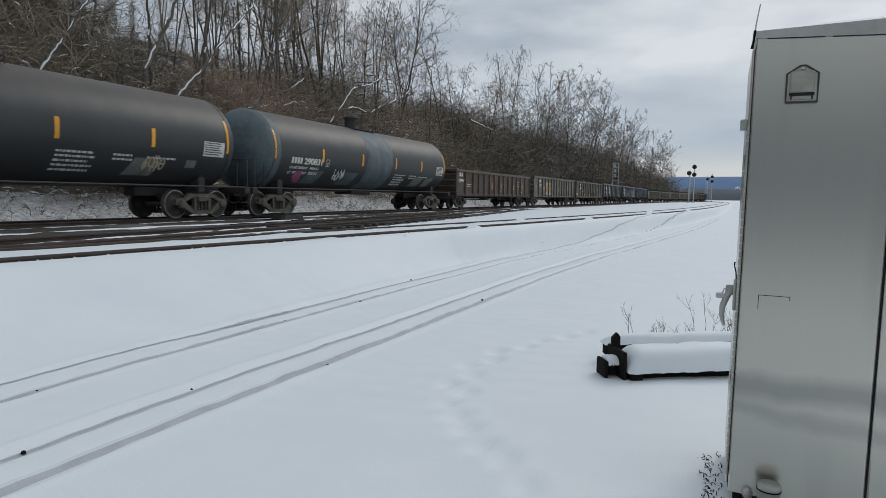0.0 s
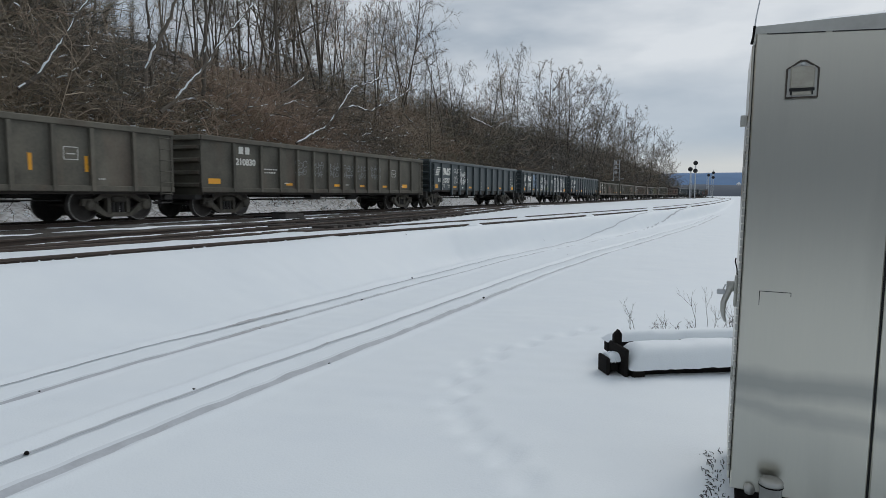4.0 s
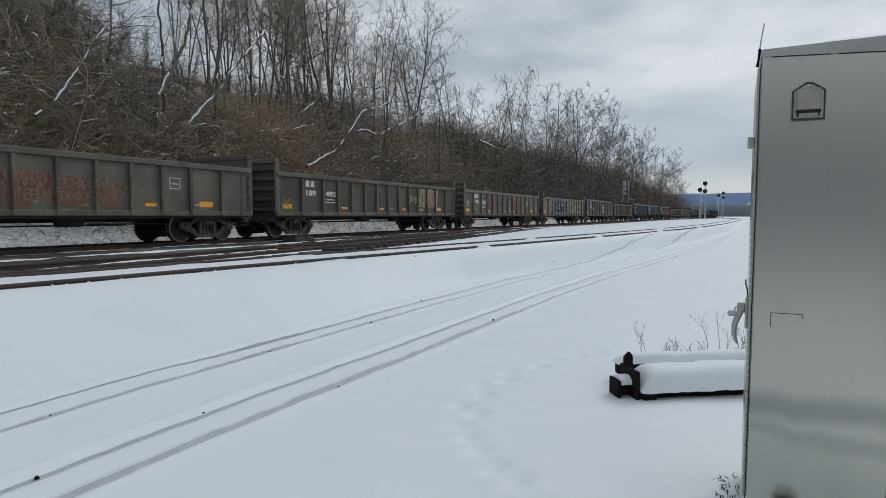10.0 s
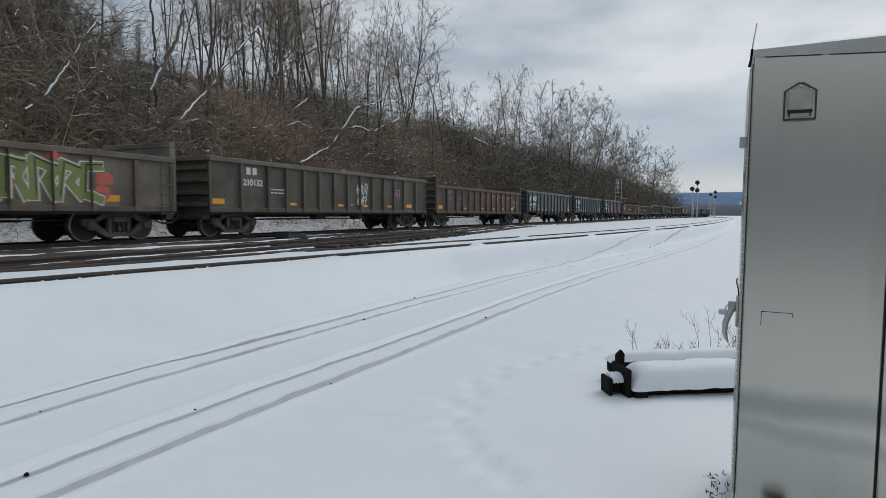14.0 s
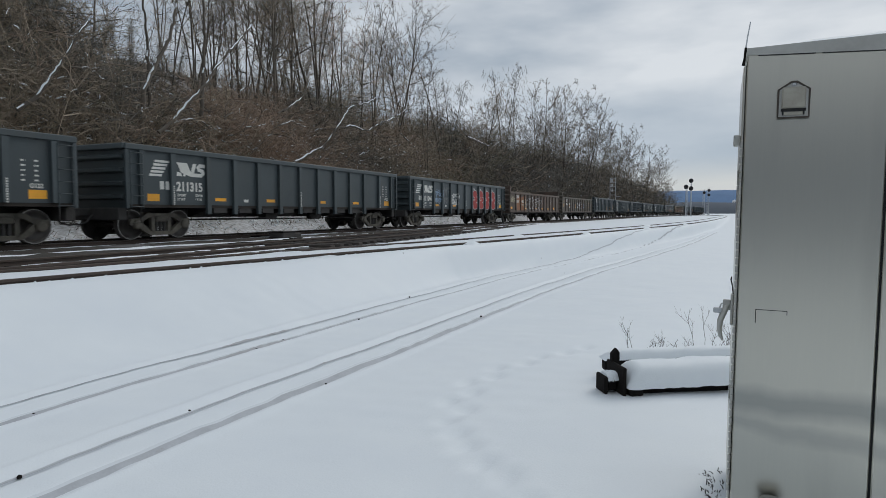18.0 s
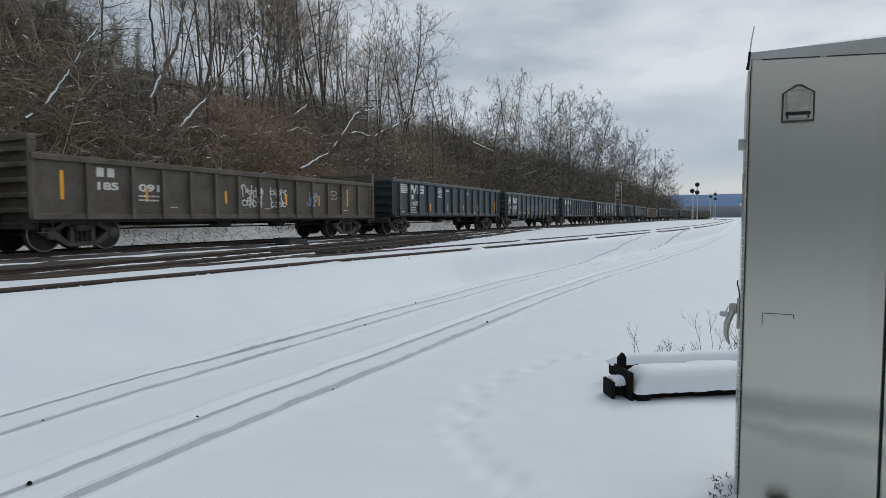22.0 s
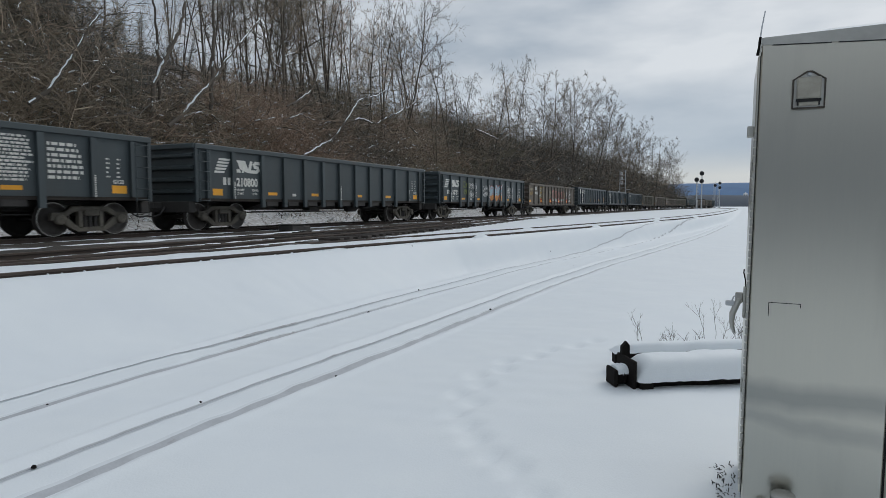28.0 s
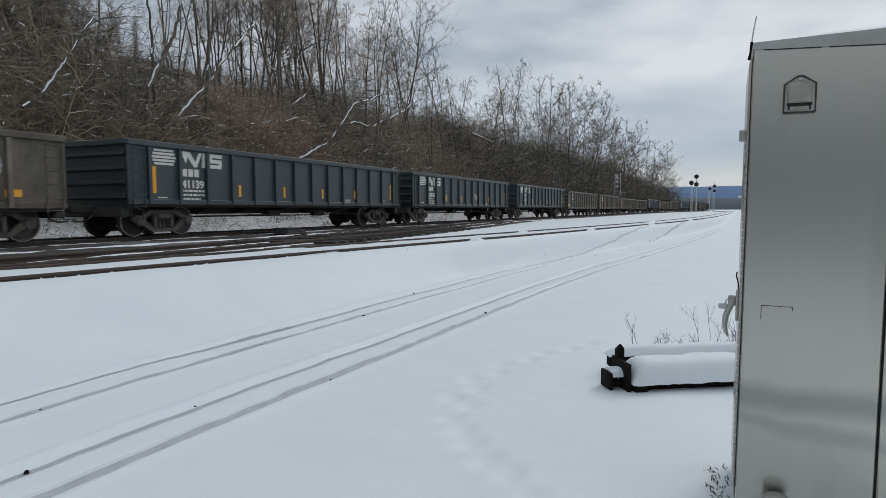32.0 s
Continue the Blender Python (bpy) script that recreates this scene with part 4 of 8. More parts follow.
# ---- stored steel under snow, and weeds ----
def stored_steel():
    t = thing("stored_steel_beam", "black rusted steel beam lying half buried with thick snow on top", "steel beam", at=pose(-0.83, 6.12, -0.95, 0, 0, 33))
    part("beam", Shape().box(0, 2.2, -0.02, 0.30, -0.05, 0.09, 0.012), STEEL_DARK, t)
    part("end_plate", Shape().box(-0.035, -0.002, -0.06, 0.34, -0.08, 0.27, 0.008), STEEL_DARK, t)
    part("lug", Shape().box(-0.15, -0.036, 0.06, 0.20, 0.02, 0.13, 0.02), STEEL_DARK, t)
    part("lug_flange", Shape().box(-0.19, -0.152, 0.02, 0.24, 0.0, 0.17, 0.01), STEEL_DARK, t)
    part("hook_plate", Shape().prism([(-0.03, 0.27), (0.05, 0.27), (0.05, 0.36), (0.02, 0.40), (-0.03, 0.35)], "y", 0.22, 0.27), STEEL_DARK, t)
    part("block", Shape().box(0.03, 0.16, -0.09, -0.021, -0.06, 0.10, 0.015), STEEL_DARK, t)
    part("back_beam", Shape().box(0.08, 2.4, 0.62, 0.74, 0.06, 0.20, 0.02), STEEL_DARK, t)

    def cap(x0, x1, y0, y1, z, high, seed, name_label):
        s = Shape()
        n, k = 44, 12
        v = []
        for i in range(n + 1):
            for j in range(k + 1):
                u, w = i / n, j / k * 2 - 1
                edge = min(1.0, u * 14) ** 0.5
                wob = 0.02 * noise.noise((u * 9, j * 0.1, seed)) + 0.01 * noise.noise((u * 30, j * 0.3, seed))
                v.append((lerp(x0, x1, u) - 0.0, lerp(y0, y1, (w + 1) / 2) + wob * (1 if abs(w) > 0.6 else 0.3), z + high * edge * max(0.0, 1 - abs(w) ** 3.2) ** 0.6 + wob * 0.8))
        s.add(v, [(i * (k + 1) + j, (i + 1) * (k + 1) + j, (i + 1) * (k + 1) + j + 1, i * (k + 1) + j + 1) for i in range(n) for j in range(k)], True)
        part("snow_cap", s, SNOW, t, name_label)
    cap(0.0, 2.2, -0.11, 0.38, 0.075, 0.215, 1.0, "thick smooth snow lying on the stored beam")
    cap(0.06, 2.4, 0.57, 0.79, 0.19, 0.09, 2.0, "thin snow lying on the back beam")
    cap(-0.16, -0.04, 0.03, 0.23, 0.125, 0.07, 3.0, "small cap of snow on the beam's lug")


stored_steel()


def dry_weed(x, y, high, seed, name="dry_weed"):
    rs = random.Random(seed)
    s = Shape()
    z0 = float(ground_height(x, y)) - 0.03

    def stem(p, d, length, r, depth):
        pts = [p]
        for i in range(4):
            d = (d + Vector((rs.uniform(-.22, .22), rs.uniform(-.22, .22), rs.uniform(-.1, .12)))).normalized()
            pts.append(pts[-1] + d * length / 4)
        s.tube(pts, [r, r * .8, r * .65, r * .5, r * .3], 4, False)
        if depth:
            for i in (1, 2, 3, 3):
                if rs.random() < 0.8:
                    e = (d + Vector((rs.uniform(-.9, .9), rs.uniform(-.9, .9), rs.uniform(0, .6)))).normalized()
                    stem(pts[i], e, length * rs.uniform(.3, .55), r * .55, depth - 1)
    for i in range(rs.randint(1, 3)):
        stem(Vector((x + rs.uniform(-.05, .05), y + rs.uniform(-.05, .05), z0)), Vector((rs.uniform(-.35, .35), rs.uniform(-.3, .3), 1)).normalized(), high * rs.uniform(.6, 1.15), 0.0036, 2)
    return tagged(part(name, s, WEED_DARK), "thin brown dry weed stalks standing out of the snow", "weed", "weeds behind the stored beam")


def stubble(s, x, y, seed):
    rs = random.Random(seed)
    z0 = float(snow_surface(x, y)) - 0.02
    for _ in range(11):
        p = Vector((x + rs.uniform(-.05, .05), y + rs.uniform(-.06, .06), z0))
        d = Vector((rs.uniform(-.9, .3), rs.uniform(-.6, .6), rs.uniform(.4, 1))).normalized() * rs.uniform(.03, .08)
        s.tube([p, p + d * .6, p + d + Vector((0, 0, -.02))], [.004, .003, .002], 3, False)


for i, (wx, wy, wh) in enumerate([(-0.98, 7.7, 0.42), (-0.80, 7.6, 0.26), (-0.62, 7.8, 0.38), (-0.50, 7.6, 0.3), (-0.30, 7.7, 0.34), (-0.22, 7.9, 0.75), (-0.12, 7.7, 0.55), (0.0, 7.9, 0.4), (0.08, 7.7, 0.5), (0.2, 7.9, 0.4), (-0.7, 8.0, 0.24), (0.3, 8.0, 0.45), (-0.38, 7.8, 0.22), (-0.05, 7.6, 0.25), (0.14, 7.9, 0.3)]):
    dry_weed(wx, wy, wh, 40 + i)
rs_ = random.Random(77)
stalks = Shape()
for i in range(14):
    stubble(stalks, 0.02 + rs_.uniform(-0.07, 0.02), 3.68 + 0.06 * i, 90 + i)
tagged(part("grass_stubble", stalks, STEEL_DARK), "dark dead grass stubble against the cabinet foot", "grass", kind="stuff")
clods = [(-4.32, 4.05, 0.035), (-5.52, 3.43, 0.02), (-4.28, 2.55, 0.03), (-4.05, 6.2, 0.02), (-3.72, 5.3, 0.02), (-3.74, 9.9, 0.03), (-5.5, 6.3, 0.03), (-5.4, 6.0, 0.025), (-5.55, 6.9, 0.03), (-6.0, 11.6, 0.03), (-3.35, 14.3, 0.03), (-5.5, 8.8, 0.03), (-4.3, 8.6, 0.025), (-5.2, 15.5, 0.04), (-4.2, 18.0, 0.04), (-7.0, 13.2, 0.04), (-5.6, 20.5, 0.05)]
for i, (cx, cy, cr) in enumerate(clods):
    s = Shape()
    cr *= 0.65
    rs = random.Random(i)
    prof = [(-1, 0.05), (-0.6, 0.8), (0, 1.0), (0.5, 0.75), (0.8, 0.05)]
    s.lathe([(h * cr * 0.8, r * cr * rs.uniform(0.8, 1.2)) for h, r in prof], (0, 0, 0), (rs.uniform(-.3, .3), rs.uniform(-.3, .3), 1), 7, smooth=False)
    tagged(part("clod", s, STEEL_DARK), "small dark clod of dirt on the snow", "clod", "clods along the ruts").location = (cx, cy, float(ground_height(cx, cy)) - 0.015)


# ---- the train ----
SPINNING = []


def wheelset_mesh():
    s = Shape()
    for sx in (-1, 1):
        prof = [(0.66, 0.06), (0.66, 0.16), (0.70, 0.20), (0.715, 0.36), (0.675, 0.40), (0.675, 0.486), (0.705, 0.486), (0.715, 0.462), (0.80, 0.456), (0.81, 0.44), (0.81, 0.395), (0.765, 0.37), (0.745, 0.22), (0.775, 0.15), (0.785, 0.07)]
        s.lathe([(sx * h, r) for h, r in prof], (0, 0, 0), (1, 0, 0), 18)
        n0 = len(s.f)
        s.lathe([(sx * 0.812, 0.455), (sx * 0.8135, 0.432)], (0, 0, 0), (1, 0, 0), 18, slot=1)
        s.lathe([(sx * 0.78, 0.07), (sx * 1.02, 0.07), (sx * 1.02, 0.0)], (0, 0, 0), (1, 0, 0), 10)
    s.tube([(-0.7, 0, 0), (0.7, 0, 0)], 0.075, 10, False)
    # bolts, so that the turning shows
    for sx in (-1, 1):
        for k in range(3):
            a = k * 2.094
            s.lathe([(0, 0.018), (sx * 0.02, 0.018), (sx * 0.02, 0)], (sx * 1.02, 0.04 * math.cos(a), 0.04 * math.sin(a)), (1, 0, 0), 6)
    return s.mesh("wheelset", WHEEL, TREAD)


WHEELSET = wheelset_mesh()


def side_frame_mesh(sx):
    s = Shape()
    x0, x1 = sorted((sx * 0.93, sx * 1.07))
    prof_out = [(-1.12, 0.46), (-1.10, 0.62), (-0.74, 0.64), (-0.52, 0.78), (0.52, 0.78), (0.74, 0.64), (1.10, 0.62), (1.12, 0.46), (1.0, 0.40), (0.78, 0.40), (0.62, 0.26), (0.40, 0.14), (-0.40, 0.14), (-0.62, 0.26), (-0.78, 0.40), (-1.0, 0.40)]
    holes = [[(-0.68, 0.50), (-0.36, 0.66), (-0.36, 0.28), (-0.42, 0.27)], [(0.68, 0.50), (0.36, 0.66), (0.36, 0.28), (0.42, 0.27)], [(-0.26, 0.24), (-0.26, 0.64), (0.26, 0.64), (0.26, 0.24)]]
    # built from bars so that the windows stay open
    bars = [[(-1.12, 0.44), (-1.10, 0.63), (-0.72, 0.65), (-0.72, 0.44)], [(0.72, 0.44), (0.72, 0.65), (1.10, 0.63), (1.12, 0.44)],
            [(-0.74, 0.52), (-0.74, 0.65), (-0.52, 0.80), (0.52, 0.80), (0.74, 0.65), (0.74, 0.52), (0.46, 0.67), (-0.46, 0.67)],
            [(-0.86, 0.40), (-0.70, 0.52), (-0.38, 0.25), (0.38, 0.25), (0.70, 0.52), (0.86, 0.40), (0.58, 0.22), (0.40, 0.13), (-0.40, 0.13), (-0.58, 0.22)],
            [(-0.36, 0.22), (-0.36, 0.70), (-0.25, 0.70), (-0.25, 0.22)], [(0.25, 0.22), (0.25, 0.70), (0.36, 0.70), (0.36, 0.22)]]
    for b in bars:
        s.prism(b if sx > 0 else b[::-1], "x", x0, x1)
    for yy in (-0.89, 0.89):
        s.lathe([(0, 0.15), (sx * 0.10, 0.14), (sx * 0.12, 0.10), (sx * 0.12, 0)], (sx * 1.03, yy, 0.46), (1, 0, 0), 12)
    return s.mesh("side_frame", TRUCK)


SIDE_FRAMES = (side_frame_mesh(-1), side_frame_mesh(1))
SPRING = Shape().lathe([(0.24 + 0.03 * i, 0.062 if i % 2 else 0.048) for i in range(11)], (0, 0, 0), (0, 0, 1), 7).mesh("spring", UNDER)
BOLSTER = Shape().box(-1.12, 1.12, -0.22, 0.22, 0.54, 0.72, 0.03).box(-0.3, 0.3, -0.3, 0.3, 0.70, 0.84, 0.03).mesh("bolster", TRUCK)


def add_truck(car, y):
    truck = part("truck", BOLSTER, TRUCK, car)
    truck.location = (0, y, 0)
    for me in SIDE_FRAMES:
        part("side_frame", me, TRUCK, truck)
    for sx in (-1, 1):
        for yy in (-0.15, 0.0, 0.15):
            part("spring", SPRING, UNDER, truck).location = (sx, yy, 0)
    for yy in (-0.89, 0.89):
        w = part("wheelset", WHEELSET, WHEEL, truck)
        w.matrix_parent_inverse = Matrix.Translation((0, yy, 0.46))
    return truck


def coupler_mesh(d):
    s = Shape()
    s.box(-0.09, 0.09, *sorted((d * -0.5, d * 0.28)), 0.72, 0.94, 0.03)
    s.box(-0.17, 0.13, *sorted((d * 0.26, d * 0.60)), 0.70, 0.97, 0.05)
    s.tube([(0.28, d * 0.0, 0.78), (0.29, d * 0.2, 0.55), (0.28, d * 0.45, 0.47), (0.28, d * 0.72, 0.50)], 0.028, 6)
    return s.mesh("coupler", UNDER)


COUPLERS = {d: coupler_mesh(d) for d in (-1, 1)}


def ladder_mesh(sx, y, z0, z1, rungs, reach=0.40):
    s = Shape()
    x = sx * 1.56
    for yy in (y, y + reach):
        s.tube([(x, yy, z0), (x, yy, z1)], 0.018, 5)
    for i in range(rungs):
        z = lerp(z0 + 0.05, z1 - 0.06, i / (rungs - 1))
        s.tube([(x - sx * 0.04, y, z), (x + sx * 0.02, y, z), (x + sx * 0.02, y + reach, z), (x - sx * 0.04, y + reach, z)], 0.012, 4)
    return s


HALF = 8.05
SIDE_X = 1.4645
OLD_RIBS = [-7.75, -6.58] + [-5.20 + 1.055 * i for i in range(11)] + [6.66]
SMOOTH_RIBS = [-7.5, -6.38] + [-4.93 + 1.222 * i for i in range(9)] + [6.25, 7.45]


def rib_y(i, ribs, first=0.75):
    if ribs == 13:
        return SMOOTH_RIBS[i]
    if first == 0.30:
        return float(np.interp(i, range(14), OLD_RIBS))
    return -HALF + first + i * 2 * (HALF - first) / (ribs - 1)


def gondola(kind, paint):
    """One open gondola with all its parts, rail tops at z = 0, near side towards +x."""
    sill, top = {"smooth": (1.06, 2.80), "tall": (0.98, 2.84), "tallend": (0.86, 2.50), "plain": (0.86, 2.70), "low": (0.86, 2.54)}[kind]
    endtop = top + (0.46 if kind == "tallend" else 0.0)
    car = thing("gondola_car", "", "freight car", "cars of the train")
    places = SMOOTH_RIBS if kind == "smooth" else [rib_y(i, 14, 0.75) for i in range(14)] if kind == "tall" else OLD_RIBS[1:]
    w = 1.46
    n_panel = []
    for sx in (-1, 1):
        s = Shape()
        x0, x1 = sorted((sx * (w - 0.012), sx * w))
        s.box(x0, x1, -HALF + 0.02, HALF - 0.02, sill, top - 0.06)
        part("side_sheet", s, (paint,), car)
        s = Shape()
        x0, x1 = sorted((sx * (w - 0.06), sx * (w + 0.085)))
        s.box(x0, x1, -HALF, HALF, top - 0.17, top, 0.02)
        part("top_chord", s, paint, car)
        if kind != "smooth":
            s = Shape()
            x0, x1 = sorted((sx * (w - 0.02), sx * (w + 0.07)))
            s.box(x0, x1, -HALF, HALF, sill - 0.02, sill + 0.14, 0.015)
            part("side_sill", s, paint, car)
        else:
            for a, b in zip(places, places[1:]):
                if abs((a + b) / 2) > 5.4:
                    continue
                s = Shape()
                x0, x1 = sorted((sx * (w - 0.10), sx * (w - 0.03)))
                s.box(x0, x1, a + 0.3, b - 0.3, sill - 0.26, sill - 0.004, 0.01)
                part("sill_tab", s, UNDER, car)
        deep = 0.10
        low = sill - (0.30 if kind == "smooth" else 0.0)
        rib = Shape()
        x0, x1 = sorted((sx * (w + 0.002), sx * (w + deep)))
        wr = 0.085 if kind == "smooth" else 0.055
        rib.box(x0, x1, -wr, wr, 0, 1, 0.0)
        rib = rib.mesh("rib", paint)
        for y in places:
            r = part("rib", rib, paint, car)
            lo = sill if abs(y) > 5.0 else low
            r.location, r.scale = (0, y, lo), (1, 1, top - 0.175 - lo)
        if kind == "smooth":
            for a, b in ((-HALF, -HALF + 0.10), (HALF - 0.10, HALF)):
                x0, x1 = sorted((sx * (w + 0.002), sx * (w + 0.085)))
                part("corner_post", Shape().box(x0, x1, a, b, sill - 0.12, top - 0.172, 0.01), paint, car)
        else:
            for a, b in ((-HALF, -HALF + 0.07), (HALF - 0.07, HALF)):
                x0, x1 = sorted((sx * (w + 0.002), sx * (w + 0.05)))
                part("corner_post", Shape().box(x0, x1, a, b, sill + 0.145, top - 0.172, 0.01), paint, car)
        for y in (-HALF + 0.14, HALF - 0.54):
            if kind in ("smooth", "tall") or y > 0:
                part("ladder", ladder_mesh(sx, y, sill - 0.12, top - 0.2, 6), paint, car)
        for y in (-HALF + 0.10, HALF - 0.50):
            s = Shape()
            s.tube([(sx * 1.5, y, sill - 0.05), (sx * 1.5, y, 0.52), (sx * 1.5, y + 0.4, 0.52), (sx * 1.5, y + 0.4, sill - 0.05)], 0.016, 5)
            part("step", s, UNDER, car)
    for sy in (-1, 1):
        s = Shape()
        y0, y1 = sorted((sy * (HALF - 0.10), sy * (HALF - 0.09)))
        s.box(-w + 0.01, w - 0.01, y0, y1, sill - 0.1, endtop - 0.03)
        part("end_sheet", s, paint, car)
        s = Shape()
        for i in range(5 if kind == "tallend" else 4):
            z = sill + 0.12 + i * (endtop - sill - 0.2) / (5 if kind == "tallend" else 4)
            y0, y1 = sorted((sy * (HALF - 0.088), sy * (HALF + 0.05)))
            s.prism([(y0, z), (y1 if sy > 0 else y0, z + 0.05), (y1 if sy > 0 else y0, z + 0.13), (y0 if sy > 0 else y1, z + 0.18)] if sy > 0 else [(y1, z), (y1, z + 0.18), (y0, z + 0.13), (y0, z + 0.05)], "x", -w + 0.05, w - 0.05)
        part("end_corrugation", s, paint, car)
        s = Shape()
        y0, y1 = sorted((sy * (HALF - 0.16), sy * (HALF + 0.06)))
        s.box(-w - 0.04, w + 0.04, y0, y1, endtop - 0.16, endtop, 0.02)
        if kind == "tallend":
            for sx in (-1, 1):
                s.box(*sorted((sx * (w - 0.04), sx * (w + 0.04))), y0, y1, sill, endtop - 0.161, 0.01)
            s.box(-w + 0.05, w - 0.05, *sorted((sy * (HALF - 0.14), sy * (HALF - 0.05))), top, endtop - 0.162)
        part("end_cap", s, paint, car)
        part("end_sill", Shape().box(-1.3, 1.3, *sorted((sy * (HALF - 0.2), sy * (HALF + 0.08))), 0.60, sill - 0.101, 0.02), UNDER, car)
        c = part("coupler", COUPLERS[sy], UNDER, car)
        c.location = (0, sy * (HALF + 0.13), 0)
        add_truck(car, sy * 6.45)
    s = Shape()
    s.box(-w + 0.015, w - 0.015, -HALF + 0.1, HALF - 0.1, sill - 0.09, sill - 0.03)
    part("floor", s, INSIDE, car)
    s = Shape()
    for sx in (-1, 1):
        x0, x1 = sorted((sx * (w - 0.03), sx * (w - 0.014)))
        s.box(x0, x1, -HALF + 0.1, HALF - 0.1, sill - 0.028, top - 0.10)
    part("lining", s, INSIDE, car)
    s = Shape().box(-0.22, 0.22, -HALF + 0.2, HALF - 0.2, 0.66, sill - 0.092, 0.02)
    for y in (-4.6, -2.6, -0.6, 1.4, 3.4):
        s.prism([(-1.3, sill - 0.095), (1.3, sill - 0.095), (0.3, 0.68), (-0.3, 0.68)], "y", y, y + 0.12)
    part("centre_sill", s, UNDER, car)
    s = Shape().lathe([(-0.35, 0.0), (-0.35, 0.14), (0.35, 0.14), (0.35, 0.0)], (0.75, 1.9, 0.68), (0, 1, 0), 10)
    s.box(0.5, 0.9, -1.4, -0.7, 0.56, 0.80, 0.03)
    s.tube([(0.9, -4.9, 0.60), (0.9, -1.4, 0.62)], 0.02, 5)
    s.tube([(0.9, 2.3, 0.62), (0.9, 4.9, 0.60)], 0.02, 5)
    s.tube([(-0.9, -4.9, 0.56), (-0.9, 4.9, 0.56)], 0.025, 5)
    part("brake_gear", s, UNDER, car)
    return car


TANK_R, TANK_Z = 1.55, 2.52


def tank_car():
    car = thing("tank_car", "", "freight car", "cars of the train")
    r, zc, half = TANK_R, TANK_Z, 7.72
    prof = [(-half - 0.85, 0.0)]
    for i in range(1, 9):
        a = i / 8 * math.pi / 2
        prof.append((-half - 0.85 * math.cos(a), r * math.sin(a)))
    prof += [(-half + k * half / 8, r) for k in range(1, 16)]
    prof += [(-p, q) for p, q in prof[8::-1]]
    s = Shape()
    n = 40
    s.lathe(prof, (0, 0, zc), (0, 1, 0), n)
    part("tank_shell", s, TANK_PAINT, car)
    for y in (-half, half):
        part("head_seam", Shape().lathe([(y - 0.03, r + 0.001), (y - 0.015, r + 0.012), (y + 0.015, r + 0.012), (y + 0.03, r + 0.001)], (0, 0, zc), (0, 1, 0), n), TANK_PAINT, car)
    dome = part("manway", Shape().lathe([(0, 0.28), (0.50, 0.28), (0.51, 0.34), (0.58, 0.34), (0.60, 0.28), (0.68, 0.22), (0.70, 0)], (0, -0.2, zc + r - 0.03), (0, 0, 1), 18), UNDER, car)
    s = Shape()
    for sx in (-0.75, 0.75):
        s.tube([(sx, -1.0, zc + r - 0.15), (sx, -1.0, zc + r + 0.22), (sx, 1.0, zc + r + 0.22), (sx, 1.0, zc + r - 0.15)], 0.02, 5)
    s.box(-0.7, -0.4, -1.0, 1.0, zc + r - 0.10, zc + r - 0.06)
    s.box(0.4, 0.7, -1.0, 1.0, zc + r - 0.10, zc + r - 0.06)
    part("walkway", s, UNDER, dome)
    part("lading_skid", Shape().box(-0.5, 0.5, -0.9, 0.9, zc - r - 0.12, zc - r + 0.12, 0.05), UNDER, car)
    for sy in (-1, 1):
        s = Shape()
        s.box(-1.45, 1.45, *sorted((sy * 8.55, sy * 8.82)), 0.82, 1.06, 0.02)
        s.box(-0.25, 0.25, *sorted((sy * 5.0, sy * 8.54)), 0.72, 1.10, 0.02)
        s.box(-1.1, 1.1, sy * 6.9 - 0.15, sy * 6.9 + 0.15, 0.84, 1.35, 0.03)
        s.prism([(-1.25, 1.9), (-1.05, 1.3), (1.05, 1.3), (1.25, 1.9)], "y", sy * 6.9 - 0.08, sy * 6.9 + 0.08)
        part("stub_sill", s, UNDER, car)
        s = Shape()
        for sx in (-1, 1):
            s.tube([(sx * 1.42, sy * 8.7, 1.05), (sx * 1.42, sy * 8.7, 2.05), (-sx * 0, sy * 8.7, 2.05)], 0.018, 5)
            s.tube([(sx * 1.42, sy * 8.2, 1.0), (sx * 1.42, sy * 8.2, 1.9)], 0.018, 5)
            s.tube([(sx * 1.45, sy * 8.75, 0.9), (sx * 1.45, sy * 8.75, 0.5), (sx * 1.45, sy * 8.35, 0.5), (sx * 1.45, sy * 8.35, 0.9)], 0.016, 5)
        part("grab_rail", s, UNDER, car)
        c = part("coupler", COUPLERS[sy], UNDER, car)
        c.location = (0, sy * 8.72, 0)
        add_truck(car, sy * 6.95)
    for sx in (-1, 1):
        s = Shape()
        s.tube([(sx * 1.5, -8.6, 1.04), (sx * 1.5, 8.6, 1.04)], 0.03, 5)
        part("side_rail", s, UNDER, car)
    return car


def smeared_band(y0, y1, wild, seed):
    """A roughly brushed hoop of paint round a tank, its edges uneven."""
    s, n = Shape(), 56
    v = []
    for k in range(n):
        a = 2 * math.pi * k / n
        lo = y0 + wild * noise.noise((k * 0.8, 0, seed)) + 0.25 * math.cos(a - 0.6)
        hi = y1 + wild * noise.noise((k * 1.1, 5, seed)) + 0.30 * math.sin(a)
        for u in (0, 0.33, 0.67, 1):
            v.append(((TANK_R + 0.006) * math.cos(a), lerp(lo, hi, u), TANK_Z + (TANK_R + 0.006) * math.sin(a)))
    s.add(v, [(4 * k + j, 4 * k + j + 1, 4 * ((k + 1) % n) + j + 1, 4 * ((k + 1) % n) + j) for k in range(n) for j in range(3)], True)
    return s


